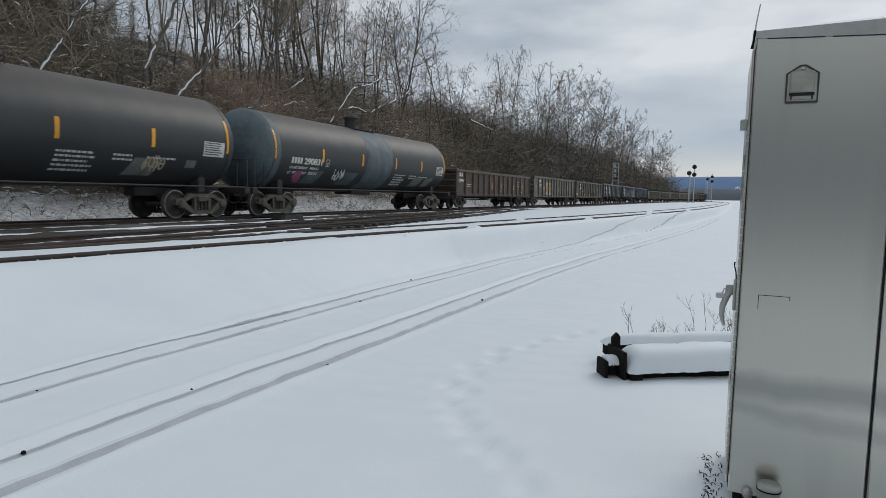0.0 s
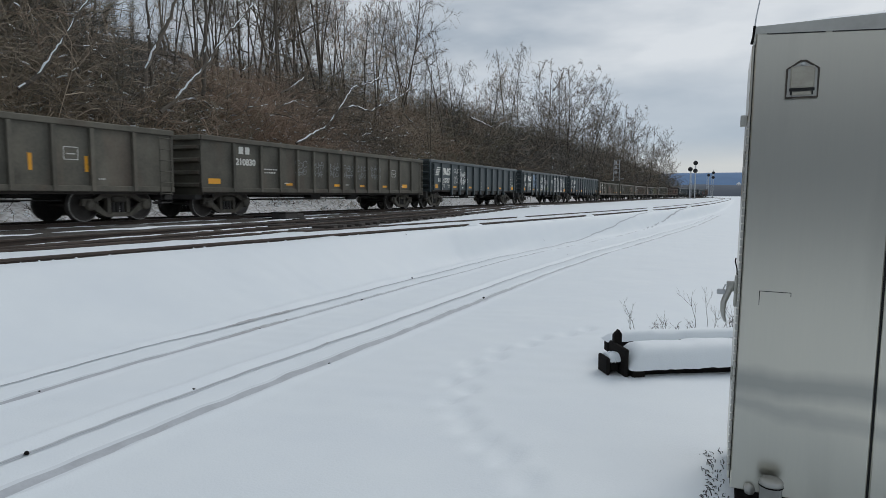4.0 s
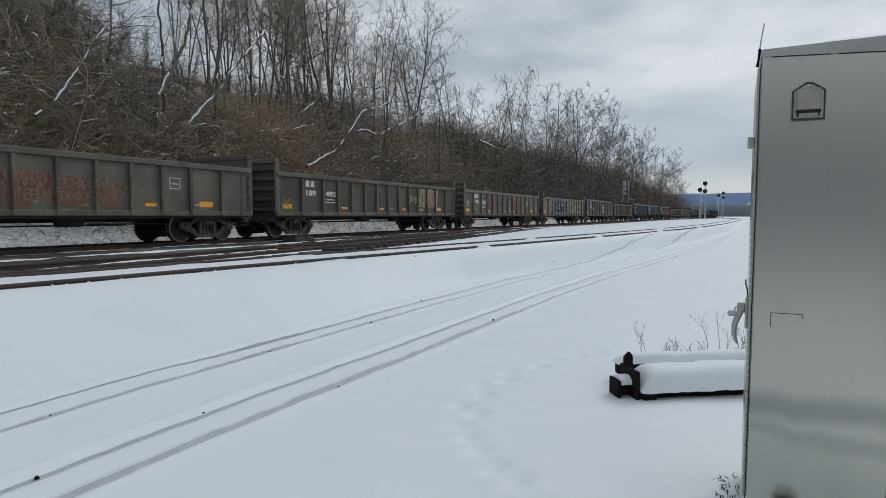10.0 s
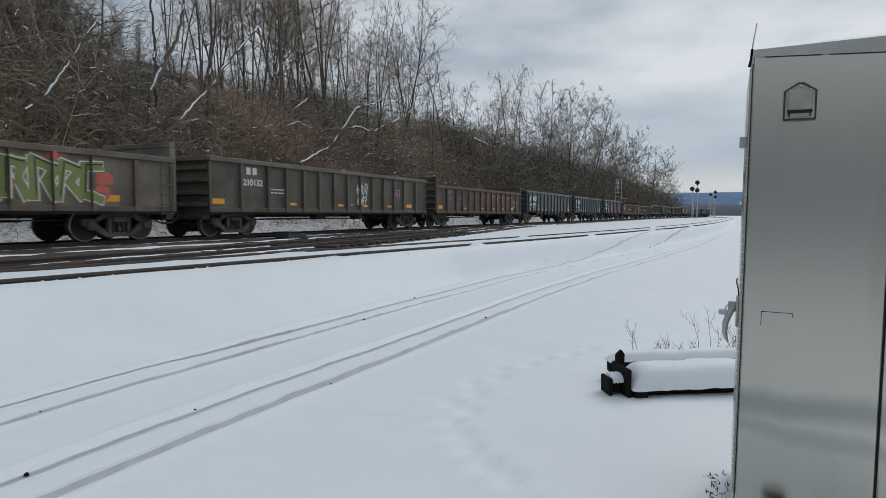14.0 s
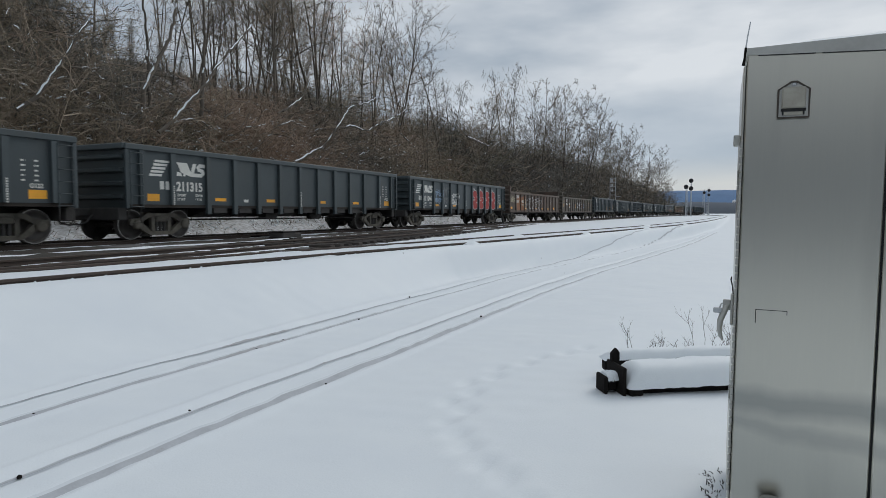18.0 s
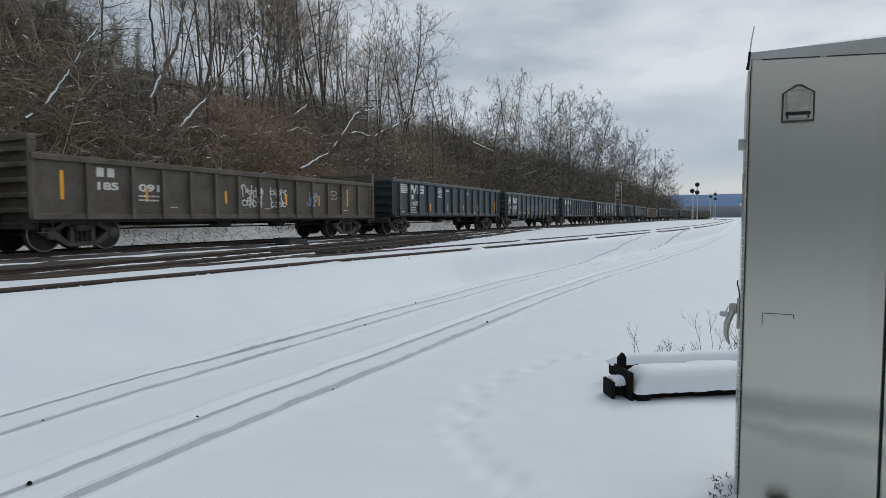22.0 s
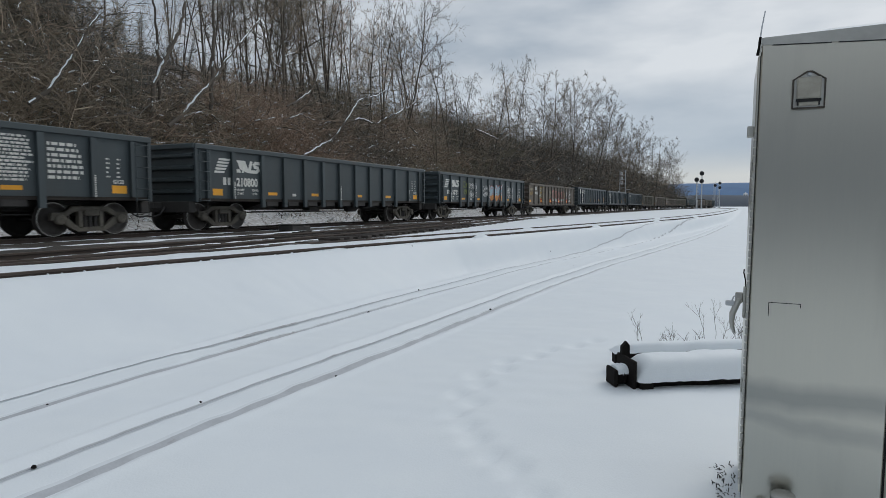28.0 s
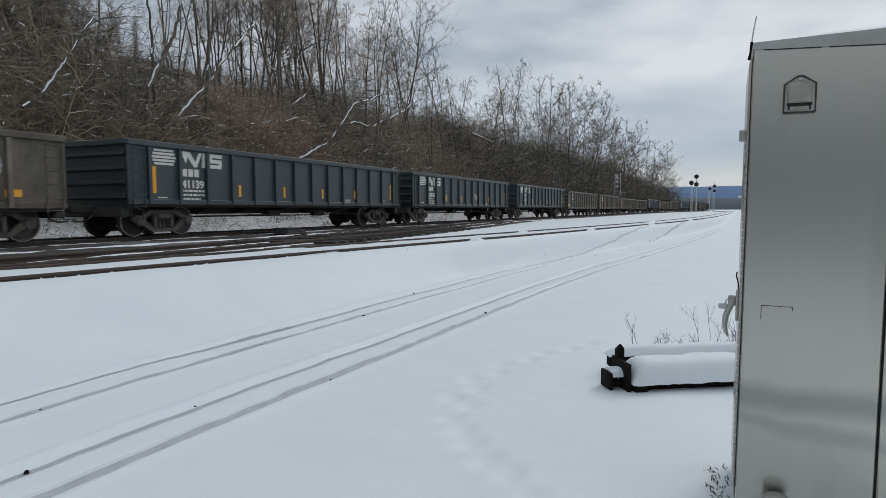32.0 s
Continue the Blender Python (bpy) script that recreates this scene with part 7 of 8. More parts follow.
        meshes.append(("vines", hung.mesh("vines", IVY)))
    return meshes


def make_tree(meshes, label, m, group="trees on the bank"):
    t = thing("bare_tree", label, "tree", group)
    for name, me in meshes:
        part(name, me, None, t)
    t.matrix_world = m
    return t


def joined(name, meshes, spots, label, category):
    """One mesh of many scattered clumps."""
    mats, vs, fs, ms, base = [], [], [], [], 0
    data = []
    for me in meshes:
        co = np.empty(len(me.vertices) * 3)
        me.vertices.foreach_get("co", co)
        idx = np.empty(len(me.loops), np.int64)
        me.loops.foreach_get("vertex_index", idx)
        slot = np.empty(len(me.polygons), np.int64)
        me.polygons.foreach_get("material_index", slot)
        for m in me.materials:
            if m not in mats:
                mats.append(m)
        slot = np.array([mats.index(m) for m in me.materials])[slot]
        data.append((co.reshape(-1, 3), idx, slot))
    for k, m in spots:
        co, idx, slot = data[k]
        a = np.array(m)
        vs.append(co @ a[:3, :3].T + a[:3, 3])
        fs.append(idx + base)
        ms.append(slot)
        base += len(co)
    vs, fs, ms = np.concatenate(vs), np.concatenate(fs), np.concatenate(ms)
    out = bpy.data.meshes.new(name)
    out.vertices.add(len(vs))
    out.vertices.foreach_set("co", vs.ravel())
    out.loops.add(len(fs))
    out.loops.foreach_set("vertex_index", fs)
    out.polygons.add(len(fs) // 4)
    out.polygons.foreach_set("loop_start", np.arange(len(fs) // 4) * 4)
    out.polygons.foreach_set("loop_total", np.full(len(fs) // 4, 4))
    out.polygons.foreach_set("material_index", ms.astype(np.int32))
    for m in mats:
        out.materials.append(m)
    out.update(calc_edges=True)
    return tagged(new(name, out), label, category, kind="stuff")


def make_woods():
    rs = random.Random(21)
    # name: meshes, height, label
    kinds = {
        "round": (tree_mesh(1, 15, 0.34, 0.25, 0.5, 2, 24, twig_mat=TWIG_GREY, bark=BARK_DARK, subs=7, crown_top=0.42), 15, "bare tree with a rounded dark crown"),
        "round_far": (tree_mesh(2, 15, 0.18, 0.25, 0.45, 3, 26, 0.8, twig_mat=TWIG_GREY, bark=BARK_DARK, snowy=0, subs=6, fine=4, thick=1.7, crown_top=0.36), 15, "far bare tree with a rounded dark crown"),
        "vase_far": (tree_mesh(12, 15, 0.16, 0.29, 0.55, 3, 26, 0.8, twig_mat=TWIG_GREY, bark=BARK_DARK, snowy=0, subs=6, fine=4, thick=1.7, crown_top=0.40), 15, "far bare tree with a spreading grey crown"),
        "narrow": (tree_mesh(3, 17, 0.40, 0.12, 0.3, 2, 26, 0.85, 0.03, TWIG_GREY, BARK_DARK, 120, crown_top=0.48), 17, "tall slim bare tree with a narrow crown"),
        "vine": (tree_mesh(4, 15, 0.40, 0.15, 0.35, 2, 20, 1.0, 0.02, TWIG_GREY, BARK_DARK, 700, subs=5, crown_top=0.6), 15, "dead tree hung with dark vines"),
        "broad": (tree_mesh(5, 16, 0.34, 0.25, 0.55, 2, 20, 1.25, -0.04, TWIG, BARK_DARK, 40, 0.3, 7, crown_top=0.45), 16, "broad bare tree with dark wet bark"),
        "russet": (tree_mesh(6, 14, 0.38, 0.20, 0.6, 2, 20, 1.0, 0.08, TWIG_RED, BARK, 80, 0.2, 7, crown_top=0.45), 14, "bare tree with russet twigs on the bank"),
        "crooked": (tree_mesh(7, 13, 0.32, 0.27, 0.30, 1, 17, 1.1, -0.22, TWIG, BARK_DARK, 50, 0.35, 7, crown_top=0.5), 13, "crooked leaning bare tree on the bank"),
        "pole": (tree_mesh(8, 17, 0.50, 0.11, 0.5, 1, 16, 0.34, 0.02, TWIG_GREY, BARK_DARK, 20, 0, 4, 4, crown_top=0.5), 17, "thin straight bare tree on the ridge"),
        "pole_grey": (tree_mesh(9, 16, 0.44, 0.13, 0.6, 1, 16, 0.36, -0.03, TWIG, BARK, 0, 0, 4, 4, crown_top=0.5), 16, "thin grey bare tree on the ridge"),
        "smothered": (tree_mesh(10, 11, 0.22, 0.20, 0.4, 2, 16, 1.0, 0.05, TWIG_OLIVE, BARK_DARK, 600, 0.1, 6, crown_top=0.5), 11, "tree smothered in dark vines"),
        "scrub": (tree_mesh(11, 9, 0.16, 0.26, 0.8, 3, 20, 0.8, 0.03, TWIG, BARK, 0, 0.25, 6, crown_top=0.45), 9, "low bushy bare tree on the bank"),
    }
    places = []

    def put(x, y, k, size):
        meshes, _, label = kinds[k]
        places.append((x, y))
        make_tree(meshes, label, pose(x, y, float(ground_height(x, y)) - 0.1, rs.uniform(-3, 3), rs.uniform(-3, 3), rs.uniform(0, 360)) @ Matrix.Diagonal((size, size, size, 1)))

    def mass(b):
        """How steeply the closed mass of the wood rises over the plain, by bearing."""
        return float(np.interp(b, [0.0, 0.07, 0.09, 0.12, 0.16, 0.21, 0.28, 0.33, 0.42, 0.48, 0.62, 0.72, 0.83, 0.94, 1.05, 1.21, 1.31, 1.46, 1.8], [0.04, 0.05, 0.075, 0.10, 0.128, 0.158, 0.17, 0.16, 0.172, 0.20, 0.25, 0.285, 0.295, 0.30, 0.315, 0.355, 0.40, 0.56, 0.75]))

    def stand_out(b, slope, k, back):
        if b > 0.5 and back < 20:
            back += 6.0
        if 0.2 < b < 0.6:
            slope *= 1.07        # the topmost twigs are sparse
        y = 27 / max(b, 0.1)
        for _ in range(30):
            y = 0.5 * y + 0.5 * (back - float(main_x(min(y, 330)))) / b
        x = float(main_x(min(y, 330))) - back
        put(x, y, k, (slope * y + 0.8 - float(ground_height(x, y))) / kinds[k][1])
    # the trees that stand out against the sky
    for b, slope, k, back in ((1.70, 0.95, "vine", 12), (1.60, 0.85, "smothered", 11), (1.50, 0.95, "smothered", 13), (1.44, 0.90, "vine", 14), (1.38, 0.80, "crooked", 13), (1.10, 0.62, "narrow", 13), (1.02, 0.60, "broad", 20), (0.96, 0.60, "narrow", 14), (0.90, 0.58, "broad", 16),
                              (0.86, 0.56, "vine", 14), (0.81, 0.54, "broad", 12), (0.755, 0.48, "round", 15), (0.725, 0.47, "narrow", 13), (0.69, 0.43, "russet", 12), (0.66, 0.44, "narrow", 15), (0.63, 0.40, "crooked", 11), (0.60, 0.40, "narrow", 12), (0.555, 0.378, "round", 11), (0.535, 0.30, "narrow", 14),
                              (0.512, 0.338, "round", 12), (0.487, 0.26, "narrow", 10), (0.447, 0.312, "narrow", 11), (0.420, 0.235, "vine", 12), (0.394, 0.226, "crooked", 10), (0.372, 0.185, "scrub", 10), (0.352, 0.19, "round", 12), (0.329, 0.252, "vine", 11), (0.300, 0.19, "round", 12),
                              (0.279, 0.212, "round_far", 11), (0.258, 0.195, "vase_far", 11), (0.240, 0.198, "round_far", 10), (0.226, 0.186, "vase_far", 12), (0.214, 0.184, "round_far", 10), (0.200, 0.165, "vase_far", 9), (0.186, 0.158, "round_far", 10), (0.172, 0.15, "vase_far", 9), (0.162, 0.147, "round_far", 9), (0.151, 0.139, "vase_far", 9),
                              (0.138, 0.122, "round_far", 9), (0.124, 0.115, "vase_far", 9), (0.112, 0.111, "round_far", 8), (0.100, 0.098, "vase_far", 8), (0.088, 0.085, "round_far", 8), (0.078, 0.068, "vase_far", 8)):
        stand_out(b, slope, k, back)
    for i in range(22):
        b = lerp(0.50, 1.36, (i + rs.random()) / 22)
        stand_out(b, mass(b) + rs.uniform(0.03, 0.10), rs.choice(("scrub", "scrub", "smothered", "russet")), rs.uniform(20, 30))
    for i in range(16):
        b = lerp(0.56, 1.12, (i + rs.random()) / 16)
        stand_out(b, lerp(0.36, 0.66, (b - 0.56) / 0.56) * rs.uniform(0.8, 1.05), rs.choice(("broad", "round", "narrow", "russet", "round")), rs.uniform(14, 27))
    for i in range(9):
        b = lerp(0.68, 0.98, (i + rs.random()) / 9)
        stand_out(b, rs.uniform(0.44, 0.60), rs.choice(("broad", "round", "round")), rs.uniform(10, 20))
    # thin trees along the ridge, with the sky between them
    for i in range(24):
        b = lerp(0.50, 1.40, (i + rs.random()) / 24)
        back = rs.uniform(29, 44)
        stand_out(b, mass(b) + rs.uniform(0.12, 0.24), rs.choice(("pole", "pole", "pole_grey")), back)
    tries = 0
    while len(places) < 146 and tries < 6000:
        tries += 1
        y = rs.uniform(0, 1) ** 1.15 * 250 - 2
        d = 8.5 + rs.uniform(0, 1) ** 1.2 * (22 if y < 90 else 22)
        x = float(main_x(min(y, 330))) - d
        if x < -y * 1.9 - 12 or any((x - a) ** 2 + (y - c) ** 2 < (2.2 + 0.012 * y) ** 2 for a, c in places):
            continue
        k = rs.choice(("scrub", "smothered", "scrub", "russet", "crooked", "narrow")) if y < 60 else rs.choice(("scrub", "round", "smothered")) if y < 90 else rs.choice(("round_far", "vase_far"))
        room = (0.95 * mass(-x / max(y, 1)) * y + 0.8 - float(ground_height(x, y))) / kinds[k][1]
        size = min(rs.uniform(0.8, 1.15), room * rs.uniform(0.85, 1.05))
        if size > 0.3:
            put(x, y, k, size)

    def thicket_mesh(seed, mat, n, high, wide, snowy, twigs=8, thin=1.0, stoop=0.0):
        """A tangle of arching canes with twigs, some of them carrying snow."""
        q = random.Random(seed)
        s = Shape()
        for _ in range(n):
            p = Vector((q.gauss(0, wide * 0.5), q.gauss(0, wide * 0.5), -0.1))
            d = Vector((q.uniform(-.8, .8), q.uniform(-.8, .8), 1)).normalized()
            length = high * q.uniform(0.45, 1.1)
            pts = [p]
            for _ in range(4):
                d = (d + Vector((q.uniform(-.4, .4), q.uniform(-.4, .4), q.uniform(-.26, .08) - stoop))).normalized()
                pts.append(pts[-1] + d * length / 4)
            s.strip(pts, [0.016 * thin, 0.013 * thin, 0.010 * thin, 0.008 * thin, 0.004], Vector((q.uniform(-1, 1), q.uniform(-1, 1), 0)).normalized())
            for _ in range(twigs):
                j = q.randint(0, 3)
                o = pts[j].lerp(pts[j + 1], q.random())
                e = (d * 0.5 + Vector((q.uniform(-1, 1), q.uniform(-1, 1), q.uniform(-.6, .7)))).normalized()
                m = o + e * length * q.uniform(.08, .20)
                w = m + (e + Vector((q.uniform(-.8, .8), q.uniform(-.8, .8), q.uniform(-.8, .4)))) * length * q.uniform(.06, .16)
                side = Vector((q.uniform(-1, 1), q.uniform(-1, 1), q.uniform(-1, 1))).normalized()
                s.strip([o, m, w], [0.015 * thin, 0.013 * thin, 0.008 * thin], side)
                for _ in range(2):
                    o2 = m.lerp(w, q.random())
                    s.strip([o2, o2 + (e + Vector((q.uniform(-1.2, 1.2), q.uniform(-1.2, 1.2), q.uniform(-.8, .8)))) * length * q.uniform(.05, .12)], [0.012 * thin, 0.007 * thin], side)
                if q.random() < snowy and abs(e.z) < 0.45:
                    c = o.lerp(m, q.uniform(0.2, 0.6))
                    f = (m - o).normalized() * q.uniform(0.05, 0.16) + Vector((0, 0, q.uniform(-0.02, 0.03)))
                    s.tube([c - f, c + Vector((0, 0, q.uniform(0, 0.03))), c + f], [0.012, 0.030, 0.012], 3, False, slot=1, smooth=False)
        return s.mesh("thicket", mat, SNOW)
    near = [thicket_mesh(31 + i, mat, n, high, 2.9, snowy, 11, 0.80, stoop) for i, (mat, n, high, snowy, stoop) in enumerate(((TWIG, 34, 3.8, 0.05, 0.0), (TWIG_OLIVE, 34, 3.2, 0.06, 0.06), (TWIG_RED, 34, 3.8, 0.04, 0.0), (TWIG_DARK, 38, 3.6, 0.09, 0.05)))]
    far = [thicket_mesh(41 + i, mat, 24, high, 3.0, 0.01, 7, 1.1) for i, (mat, high) in enumerate(((TWIG, 3.8), (TWIG_OLIVE, 3.2), (TWIG_RED, 3.8), (TWIG_DARK, 4.4)))]
    highs = (3.8, 3.2, 3.8, 3.6, 3.8, 3.2, 3.8, 4.4)
    spots = []
    for i in range(6000):
        if len(spots) >= 470:
            break
        y = rs.uniform(0, 1) ** 1.4 * 255 + 1
        d = 7.6 + (rs.uniform(0, 1) * 25 if i % 2 else rs.uniform(0.5, 8)) if y < 80 else 11.0 + rs.uniform(0, 1) * 16
        x = float(main_x(min(y, 330))) - d
        if x < -y * 2.0 - 12:
            continue
        # species gather in patches
        patch = noise.noise((x * 0.10, y * 0.075, 4.0)) + 0.25 * noise.noise((x * 0.4, y * 0.4, 9.0))
        k = 3 if patch < -0.22 else 0 if patch < 0.02 else 1 if patch < 0.20 else 2
        if y > 55:
            k += 4
            if y > 75 and (k == 6 or rs.random() < 0.65):
                k = 7
        size = rs.uniform(1.0, 1.6) * (0.7 if d < 9.0 else 1.0) * (1 + 0.004 * max(0, y - 40))
        room = (1.02 * mass(-x / max(y, 1)) * y + 0.8 - float(ground_height(x, y))) / highs[k]
        size = max(0.4, min(size, room))
        if y > 62:
            size = min(2.2, max(0.5, room * rs.uniform(0.55, 1.0)))
        spots.append((k, pose(x, y, float(ground_height(x, y)) - 0.1, 0, 0, rs.uniform(0, 360)) @ Matrix.Diagonal((size, size, size, 1))))
    # a closed fringe of brush along the brow of the bank, and tall smothered growth at its near end
    for i in range(185):
        if i < 135:
            y, d = 9 + 110 * (i / 135) ** 1.15 + rs.uniform(-1, 1), rs.choice((13, 16, 19, 22, 24, 26)) + rs.uniform(-2, 2)
            tall = rs.uniform(1.1, 1.7)
        else:
            y, d = rs.uniform(8, 25), rs.uniform(11, 26)
            tall = rs.uniform(1.4, 1.9)
        x = float(main_x(y)) - d
        b = -x / y
        if b > 2.1:
            continue
        patch = noise.noise((x * 0.10, y * 0.075, 4.0))
        k = (4 if i < 135 else 0) + (3 if patch < -0.15 else 0 if patch < 0.05 else 1 if patch < 0.22 else 2)
        room = ((1.06 if i < 135 else 1.25) * mass(b) * y + 0.8 - float(ground_height(x, y))) / highs[k]
        size = max(0.5, min(tall, room * rs.uniform(0.8, 1.1)))
        spots.append((k, pose(x, y, float(ground_height(x, y)) - 0.1, 0, 0, rs.uniform(0, 360)) @ Matrix.Diagonal((size, size, size, 1))))
    joined("brush", near + far, spots, "dense leafless brown brush on the wooded bank", "shrubs")
    low = [thicket_mesh(35, WEED, 14, 0.9, 1.5, 0.8, 4, 0.9, 0.0), thicket_mesh(36, WEED_DARK, 14, 0.8, 1.5, 0.8, 4, 0.8, 0.0), thicket_mesh(37, TWIG_OLIVE, 14, 1.0, 1.5, 0.7, 4, 0.9, 0.0)]
    spots = []
    for i in range(150):
        y = 3 + 60 * (i / 150) ** 1.2 + rs.uniform(-.5, .5)
        x = float(main_x(y)) - rs.uniform(3.4, 9.5)
        spots.append((i % 3, pose(x, y, float(ground_height(x, y)) - 0.05, 0, 0, rs.uniform(0, 360)) @ Matrix.Diagonal((1, 1, rs.uniform(.6, 1.2), 1))))
    joined("track_weeds", low, spots, "low dry weeds flecked with snow beside the track", "weeds")
    # twigs with broken lines of snow on them, gathered in patches
    s = Shape()
    for i in range(150):
        y = 8 + 60 * rs.random() ** 1.3
        d = rs.uniform(7.5, 15)
        x = float(main_x(y)) - d
        z = float(ground_height(x, y)) + rs.uniform(0.6, 3.6)
        a, tilt = rs.uniform(-0.9, 0.9), rs.uniform(-0.35, 0.35)
        for _ in range(rs.randint(3, 11)):
            p = Vector((x + rs.gauss(0, 0.5), y + rs.gauss(0, 0.8), z + rs.gauss(0, 0.45)))
            b = a + rs.uniform(-0.5, 0.5) + (3.14 if rs.random() < 0.3 else 0)
            e = Vector((math.sin(b) * 0.6, math.cos(b), tilt + rs.uniform(-0.4, 0.4))).normalized()
            run = rs.choice((0.10, 0.14, 0.2, 0.3, 0.5, 0.8))
            pts = [p + e * run * u + Vector((0, 0, 0.05 * math.sin(u * 5 + i))) for u in (-0.5, -0.2, 0.15, 0.5)]
            s.tube([v - Vector((0, 0, 0.022)) for v in pts], [0.018, 0.02, 0.018, 0.012], 3, False, smooth=False)
            w = rs.uniform(0.018, 0.036)
            s.tube([pts[0].lerp(pts[1], 0.3), pts[1], pts[2]], [w * 0.5, w, w * 0.5], 4, True, slot=1)
    tagged(part("snowy_twigs", s, (BARK_DARK, SNOW)), "dark twigs in the brush with broken lines of snow", "twigs", kind="stuff")


make_woods()


def fallen_limb(points, r, name_label, snow=0.7, dark=True):
    """A leaning or broken limb with snow lying along its upper side."""
    s, top = Shape(), Shape()
    pts = [Vector(p) for p in points]
    fine = []
    rs = random.Random(int(abs(pts[0].x * 100)))
    for a, b in zip(pts, pts[1:]):
        n = max(4, int((b - a).length / 0.28))
        for i in range(n):
            fine.append(a.lerp(b, i / n) + Vector((0, rs.uniform(-.05, .05), rs.uniform(-.05, .05))))
    fine.append(pts[-1])
    r *= 0.72
    radii = [r * (1 - 0.6 * i / (len(fine) - 1)) * rs.uniform(0.85, 1.15) for i in range(len(fine))]
    s.tube(fine, radii, 7)
    t = thing("fallen_limb", name_label, "tree limb", "snowy limbs on the bank")
    part("wood", s, BARK_DARK if dark else BARK, t)
    run = []
    for i, p in enumerate(fine):
        on = noise.noise((i * 0.45, pts[0].x, 3.0)) + 0.5 * noise.noise((i * 1.3, pts[0].x, 9.0)) * 1.3 + snow > 0.34
        if on:
            run.append((p + Vector((0.0, 0, radii[i] * 0.45 )) + Vector((0.35 * radii[i], -0.35 * radii[i], 0)), radii[i] * rs.uniform(0.45, 0.70)))
        if (not on or i == len(fine) - 1) and len(run) > 1:
            top.tube([q for q, _ in run], [0.02] + [w for _, w in run[1:-1]] + [0.02] if len(run) > 2 else [w for _, w in run], 6)
            run = [] 
        elif not on:
            run = []
    if top.v:
        part("snow_line", top, SNOW, t, "snow lying along the limb")
    return t


# route of each limb: place along the track and height, on a plane just in front of the brush
for route, back, girth, words, cover in (
        (((32.4, 4.0), (35.6, 5.35), (37.2, 6.65), (39.0, 8.5), (41.5, 9.2), (42.7, 9.8)), 8.0, 0.12, "crooked leaning tree limb lined with snow", 0.80),
        (((37.3, 6.8), (39.3, 7.2), (41.3, 7.05), (43.0, 7.7), (46.8, 9.1), (49.2, 10.5)), 8.0, 0.10, "dark forked limb with snow along its top", 0.62),
        (((46.9, 7.5), (49.5, 6.6)), 8.0, 0.07, "short limb with snow along its top", 0.80),
        (((39.3, 4.9), (41.1, 5.4), (43.0, 5.1), (47.3, 5.8)), 8.0, 0.05, "thin dark limb flecked with snow", 0.55),
        (((61.7, 8.9), (68.9, 8.5)), 8.0, 0.14, "broken snowy limb hanging over the brush", 0.95),
        (((31.1, 6.2), (32.1, 6.6), (33.7, 6.4)), 8.0, 0.06, "arched limb with snow along its top", 0.80),
        (((28.1, 5.7), (29.8, 6.1)), 8.0, 0.05, "dark limb with snow along its top", 0.70),
        (((31.4, 7.1), (33.3, 8.2), (34.1, 9.3)), 8.0, 0.09, "dark leaning trunk on the bank", 0.45),
        (((15.4, 4.8), (16.3, 5.6), (17.0, 6.6), (17.3, 7.2), (18.0, 8.2), (18.5, 9.0)), 8.0, 0.12, "leaning grey trunk lined with snow", 0.70),
        (((22.0, 4.7), (23.1, 5.6), (24.5, 7.0), (25.3, 7.8), (25.9, 8.6), (26.9, 9.7), (28.4, 11.2), (29.0, 12.0)), 8.0, 0.13, "long leaning dark trunk lined with snow", 0.66),
        (((17.6, 6.9), (18.3, 7.05), (18.9, 6.85), (19.2, 6.6)), 8.0, 0.05, "dark limb with snow along its top", 0.60),
        (((17.5, 4.5), (18.3, 4.7)), 8.0, 0.04, "dark limb with snow along its top", 0.60),
        (((24.8, 5.6), (25.3, 5.3), (26.1, 5.35)), 8.0, 0.05, "crooked twig lined with snow", 0.80),
        (((27.7, 7.7), (28.6, 8.3)), 8.0, 0.05, "short limb with snow along its top", 0.70),
        (((30.9, 6.9), (32.4, 7.7)), 8.0, 0.06, "short limb with snow along its top", 0.60),
        (((21.5, 4.6), (21.8, 6.8), (22.6, 8.3), (23.4, 9.6), (23.8, 11.0), (24.0, 13.0)), 8.6, 0.17, "dark leaning tree trunk", 0.20),
        (((22.2, 6.0), (22.2, 9.3), (22.0, 11.0), (22.3, 13.0)), 8.8, 0.12, "dark upright tree trunk", 0.10),
        (((25.5, 6.0), (25.8, 8.6), (25.9, 10.3), (25.9, 13.5)), 8.8, 0.16, "dark upright tree trunk", 0.15)):
    k = 0.93 if back < 8.5 else 1.0
    fallen_limb([((MAIN_X - back) * k, y * k, EYE.z + (z - EYE.z) * k) for y, z in route], girth, words, cover)


# ---- distance ----
def ridge(name, label, mat, y, x0, x1, heights, depth, rough, seed):
    s = Shape()
    n, k = 90, 6
    v = []
    for i in range(n + 1):
        u = i / n
        top = float(np.interp(u, np.linspace(0, 1, len(heights)), heights))
        for j in range(k + 1):
            w = j / k
            prof = math.sin(w * math.pi / 2) ** 0.8
            v.append((lerp(x0, x1, u), y + depth * w, -1 + (top + 1) * prof + rough * noise.noise((u * 22, w * 3, seed)) * w))
    s.add(v, [(i * (k + 1) + j, (i + 1) * (k + 1) + j, (i + 1) * (k + 1) + j + 1, i * (k + 1) + j + 1) for i in range(n) for j in range(k)], True)
    tagged(part(name, s, mat), label, "hill", kind="structure")


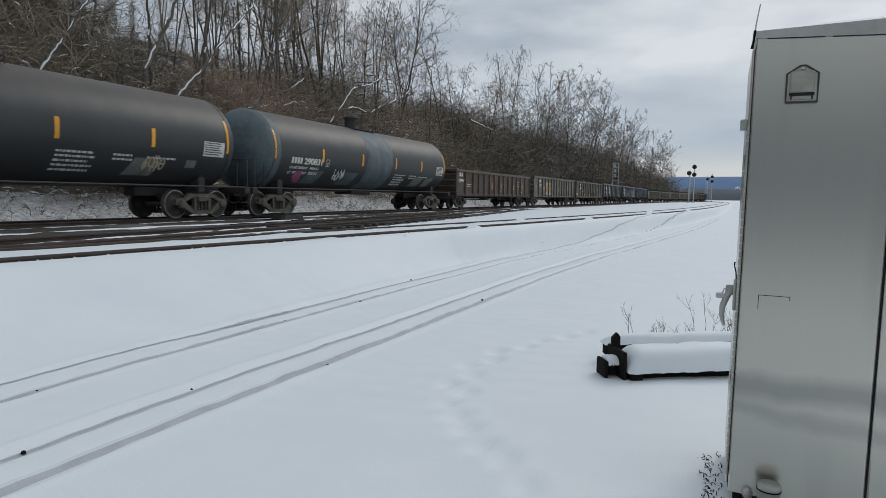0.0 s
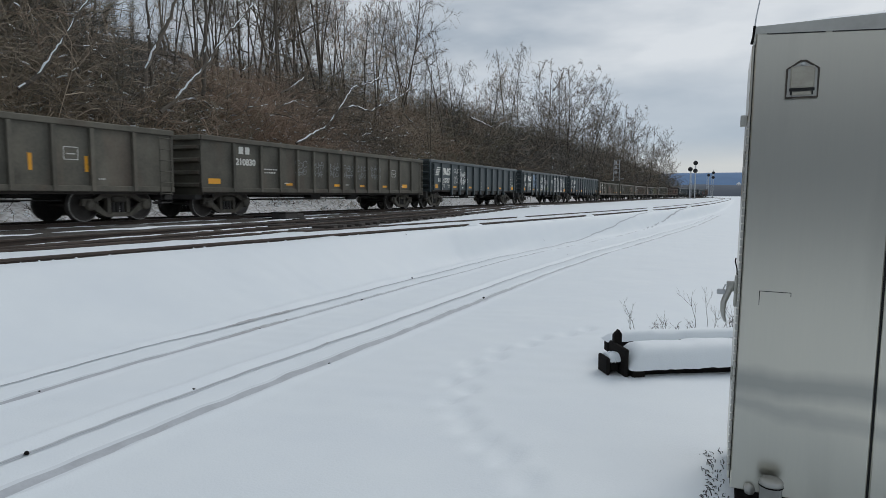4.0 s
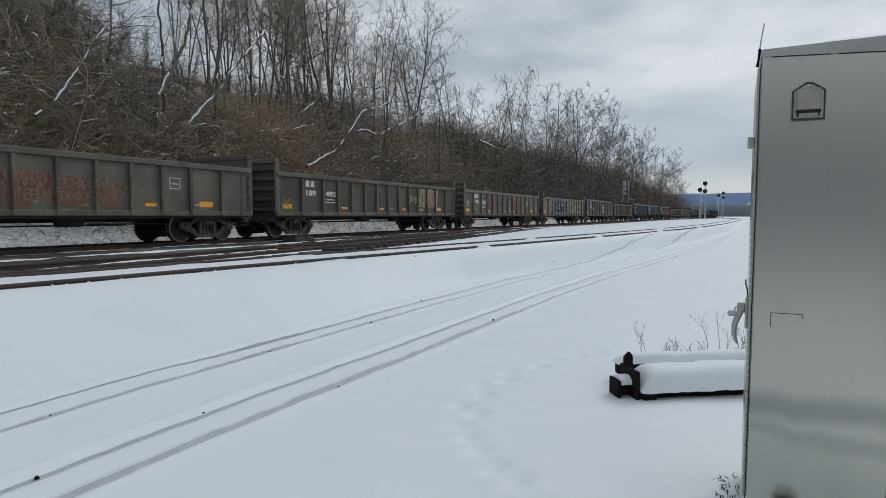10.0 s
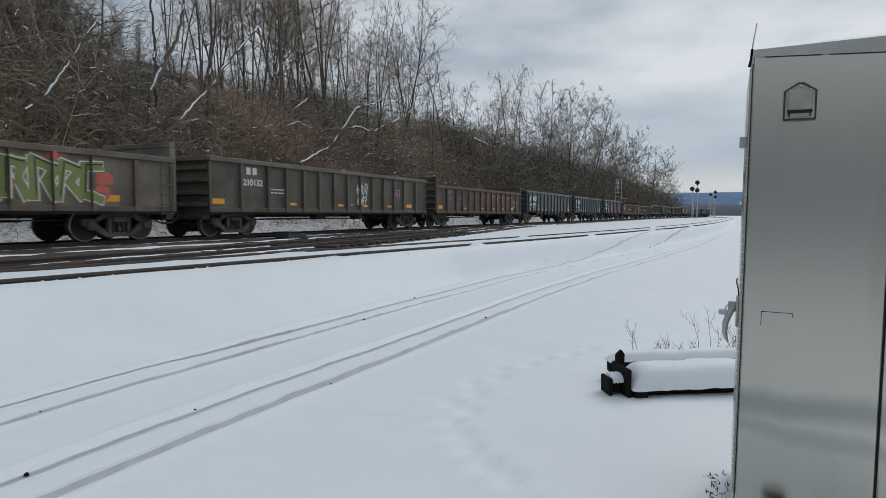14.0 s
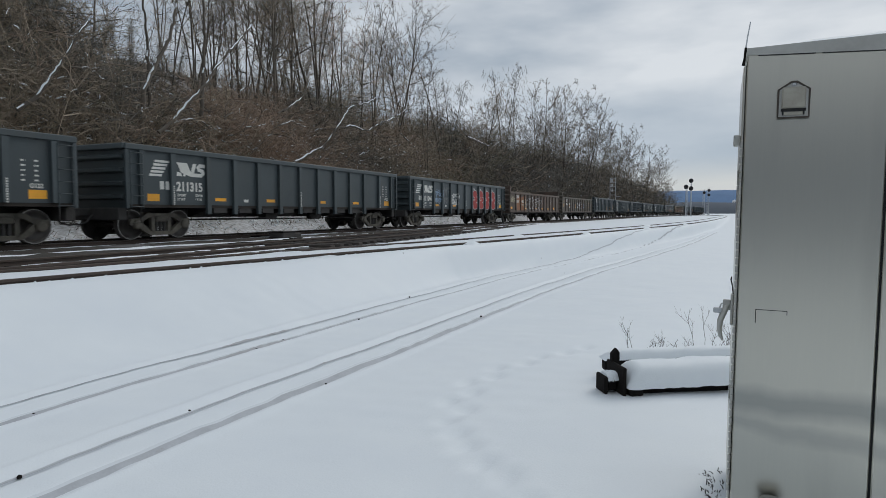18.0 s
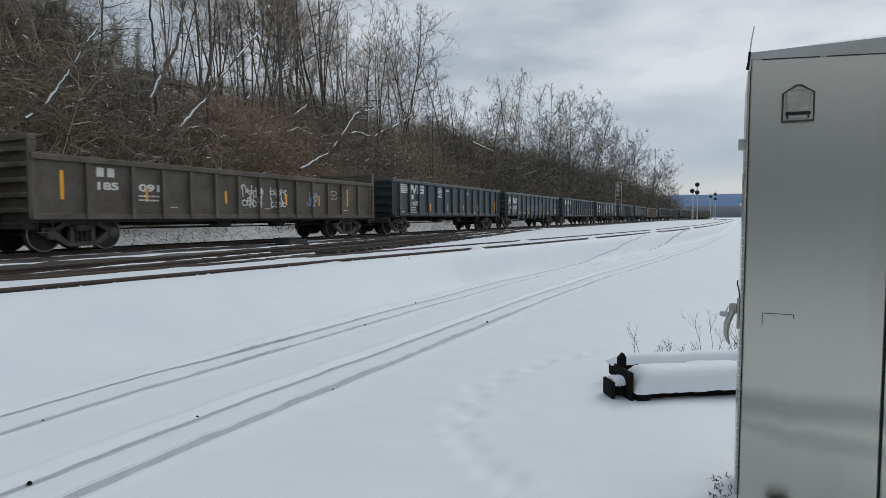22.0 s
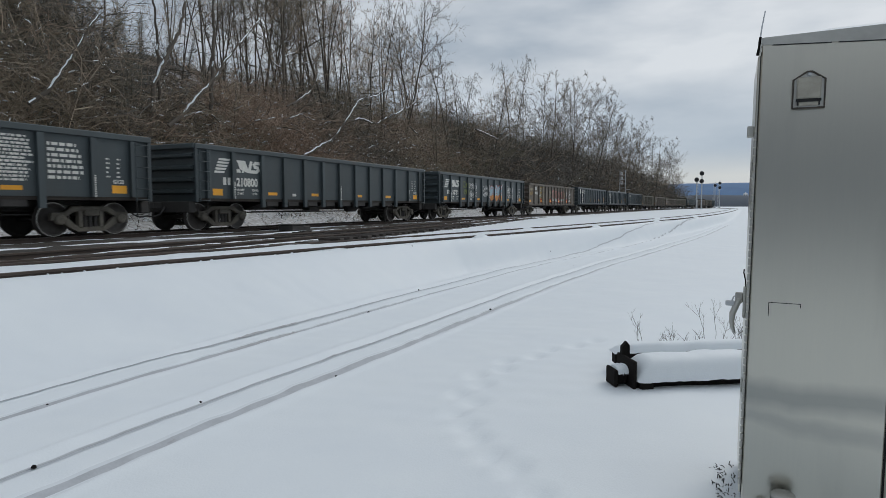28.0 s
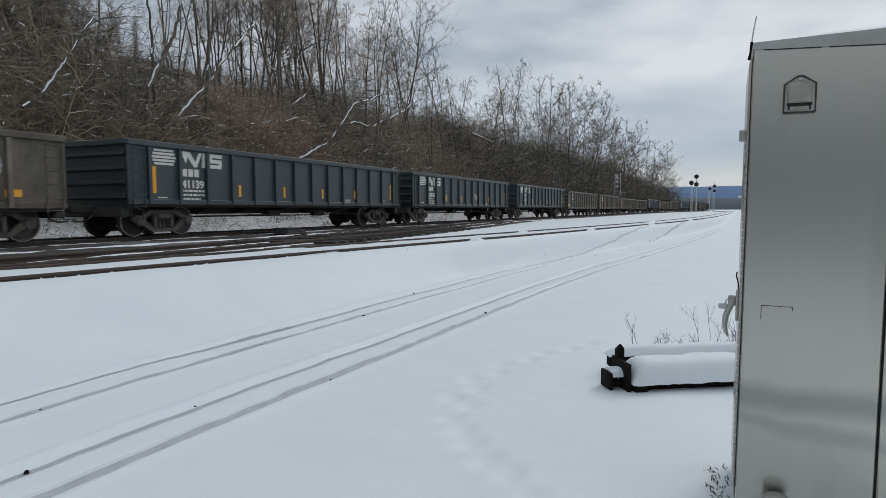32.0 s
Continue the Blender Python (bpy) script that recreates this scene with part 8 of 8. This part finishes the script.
ridge("backdrop_hill", "far blue wooded ridge under the cloud", HILL, 2300, -1500, 1800, [70, 75, 90, 84, 96, 92, 90, 97, 88, 84, 80], 600, 6, 1.0)
# unseen bank behind the camera, added to darken what the cabinet reflects
ridge("backdrop_woods", "unseen dark bank added behind the camera for the cabinet's reflection", FARWOOD, -18, 110, -110, [6.0, 6.8, 6.1, 6.9, 6.3, 6.8, 6.0, 6.4], -10, 2.5, 8.0)
ridge("backdrop_woods", "far band of bare grey woods", FARWOOD, 640, -420, 500, [10, 12, 13, 12, 11, 13, 12, 12, 13, 12], 60, 2.0, 2.0)


def far_house(x, y, z, w, h):
    t = thing("house", "small far pale house with snowy roof", "house", "houses on the far slope", at=pose(x, y, z))
    part("wall", Shape().box(-w, w, -w * 0.7, w * 0.7, -2, h, 0.05), SIDING, t)
    part("roof", Shape().prism([(-w * 1.1, h), (w * 1.1, h), (0, h + w * 0.8)], "y", -w * 0.8, w * 0.8), ROOF_SNOW, t)
    for dx in (-0.5, 0.5):
        part("window", Shape().box(dx * w - 0.6, dx * w + 0.6, -w * 0.7 - 0.1, -w * 0.7 - 0.004, h * 0.4, h * 0.75), SIGNAL_BLACK, t)


for hx, hy, hz, hw in  ((12, 1380, 14, 5), (28, 1390, 20, 5), (44, 1385, 27, 5), (58, 1395, 22, 6), (20, 1380, 24, 4), (66, 1390, 31, 5), (36, 1385, 15, 4), (75, 1390, 20, 5)):
    far_house(hx, hy, hz - 7, hw, 7)
ridge("backdrop_slope", "far wooded slope with patches of snow", FARWOOD, 1400, -300, 500, [8, 10, 14, 22, 26, 30, 28, 24], 260, 3, 5.0)


def far_pole(x, y, h):
    t = thing("utility_pole", "far dark wooden utility pole", "utility pole", at=pose(x, y, -0.3))
    part("pole", Shape().tube([(0, 0, 0), (0, 0, h)], [0.16, 0.11], 8), BARK_DARK, t)
    part("crossarm", Shape().box(-1.1, 1.1, -0.06, 0.06, h - 0.9, h - 0.75), BARK_DARK, t)


far_pole(9.0, 420, 12)


# ---- motion: the train rolls past at a steady speed ----
def motions():
    ends = (0.0, 1 / FPS, 32.0 - 1 / FPS, 32.0)
    for car, q in CARS:
        bends = [0.5 * k for k in range(1, 64) if k % 2 == 0 or 95 < q - SPEED * 0.5 * k < 360]
        rows = []
        for t in sorted(set(ends) | set(bends)):
            x, y, h = on_main(q - SPEED * t)
            rows.append((t, pose(x, y, 0, 0, 0, -math.degrees(h))))
        walk(car, rows)
    spin = [w for car, _ in CARS for w in car.children_recursive if w.name.startswith("wheelset")]
    rows = [(k / FPS, pose(0, 0, 0, math.degrees(SPEED * k / FPS / 0.456), 0, 0)) for k in range(32 * FPS + 1)]
    walk(spin[0], rows)
    keys = spin[0].animation_data
    for w in spin[1:]:
        w.rotation_mode = "QUATERNION"
        d = w.animation_data_create()
        d.action, d.action_slot = keys.action, keys.action_slot


motions()
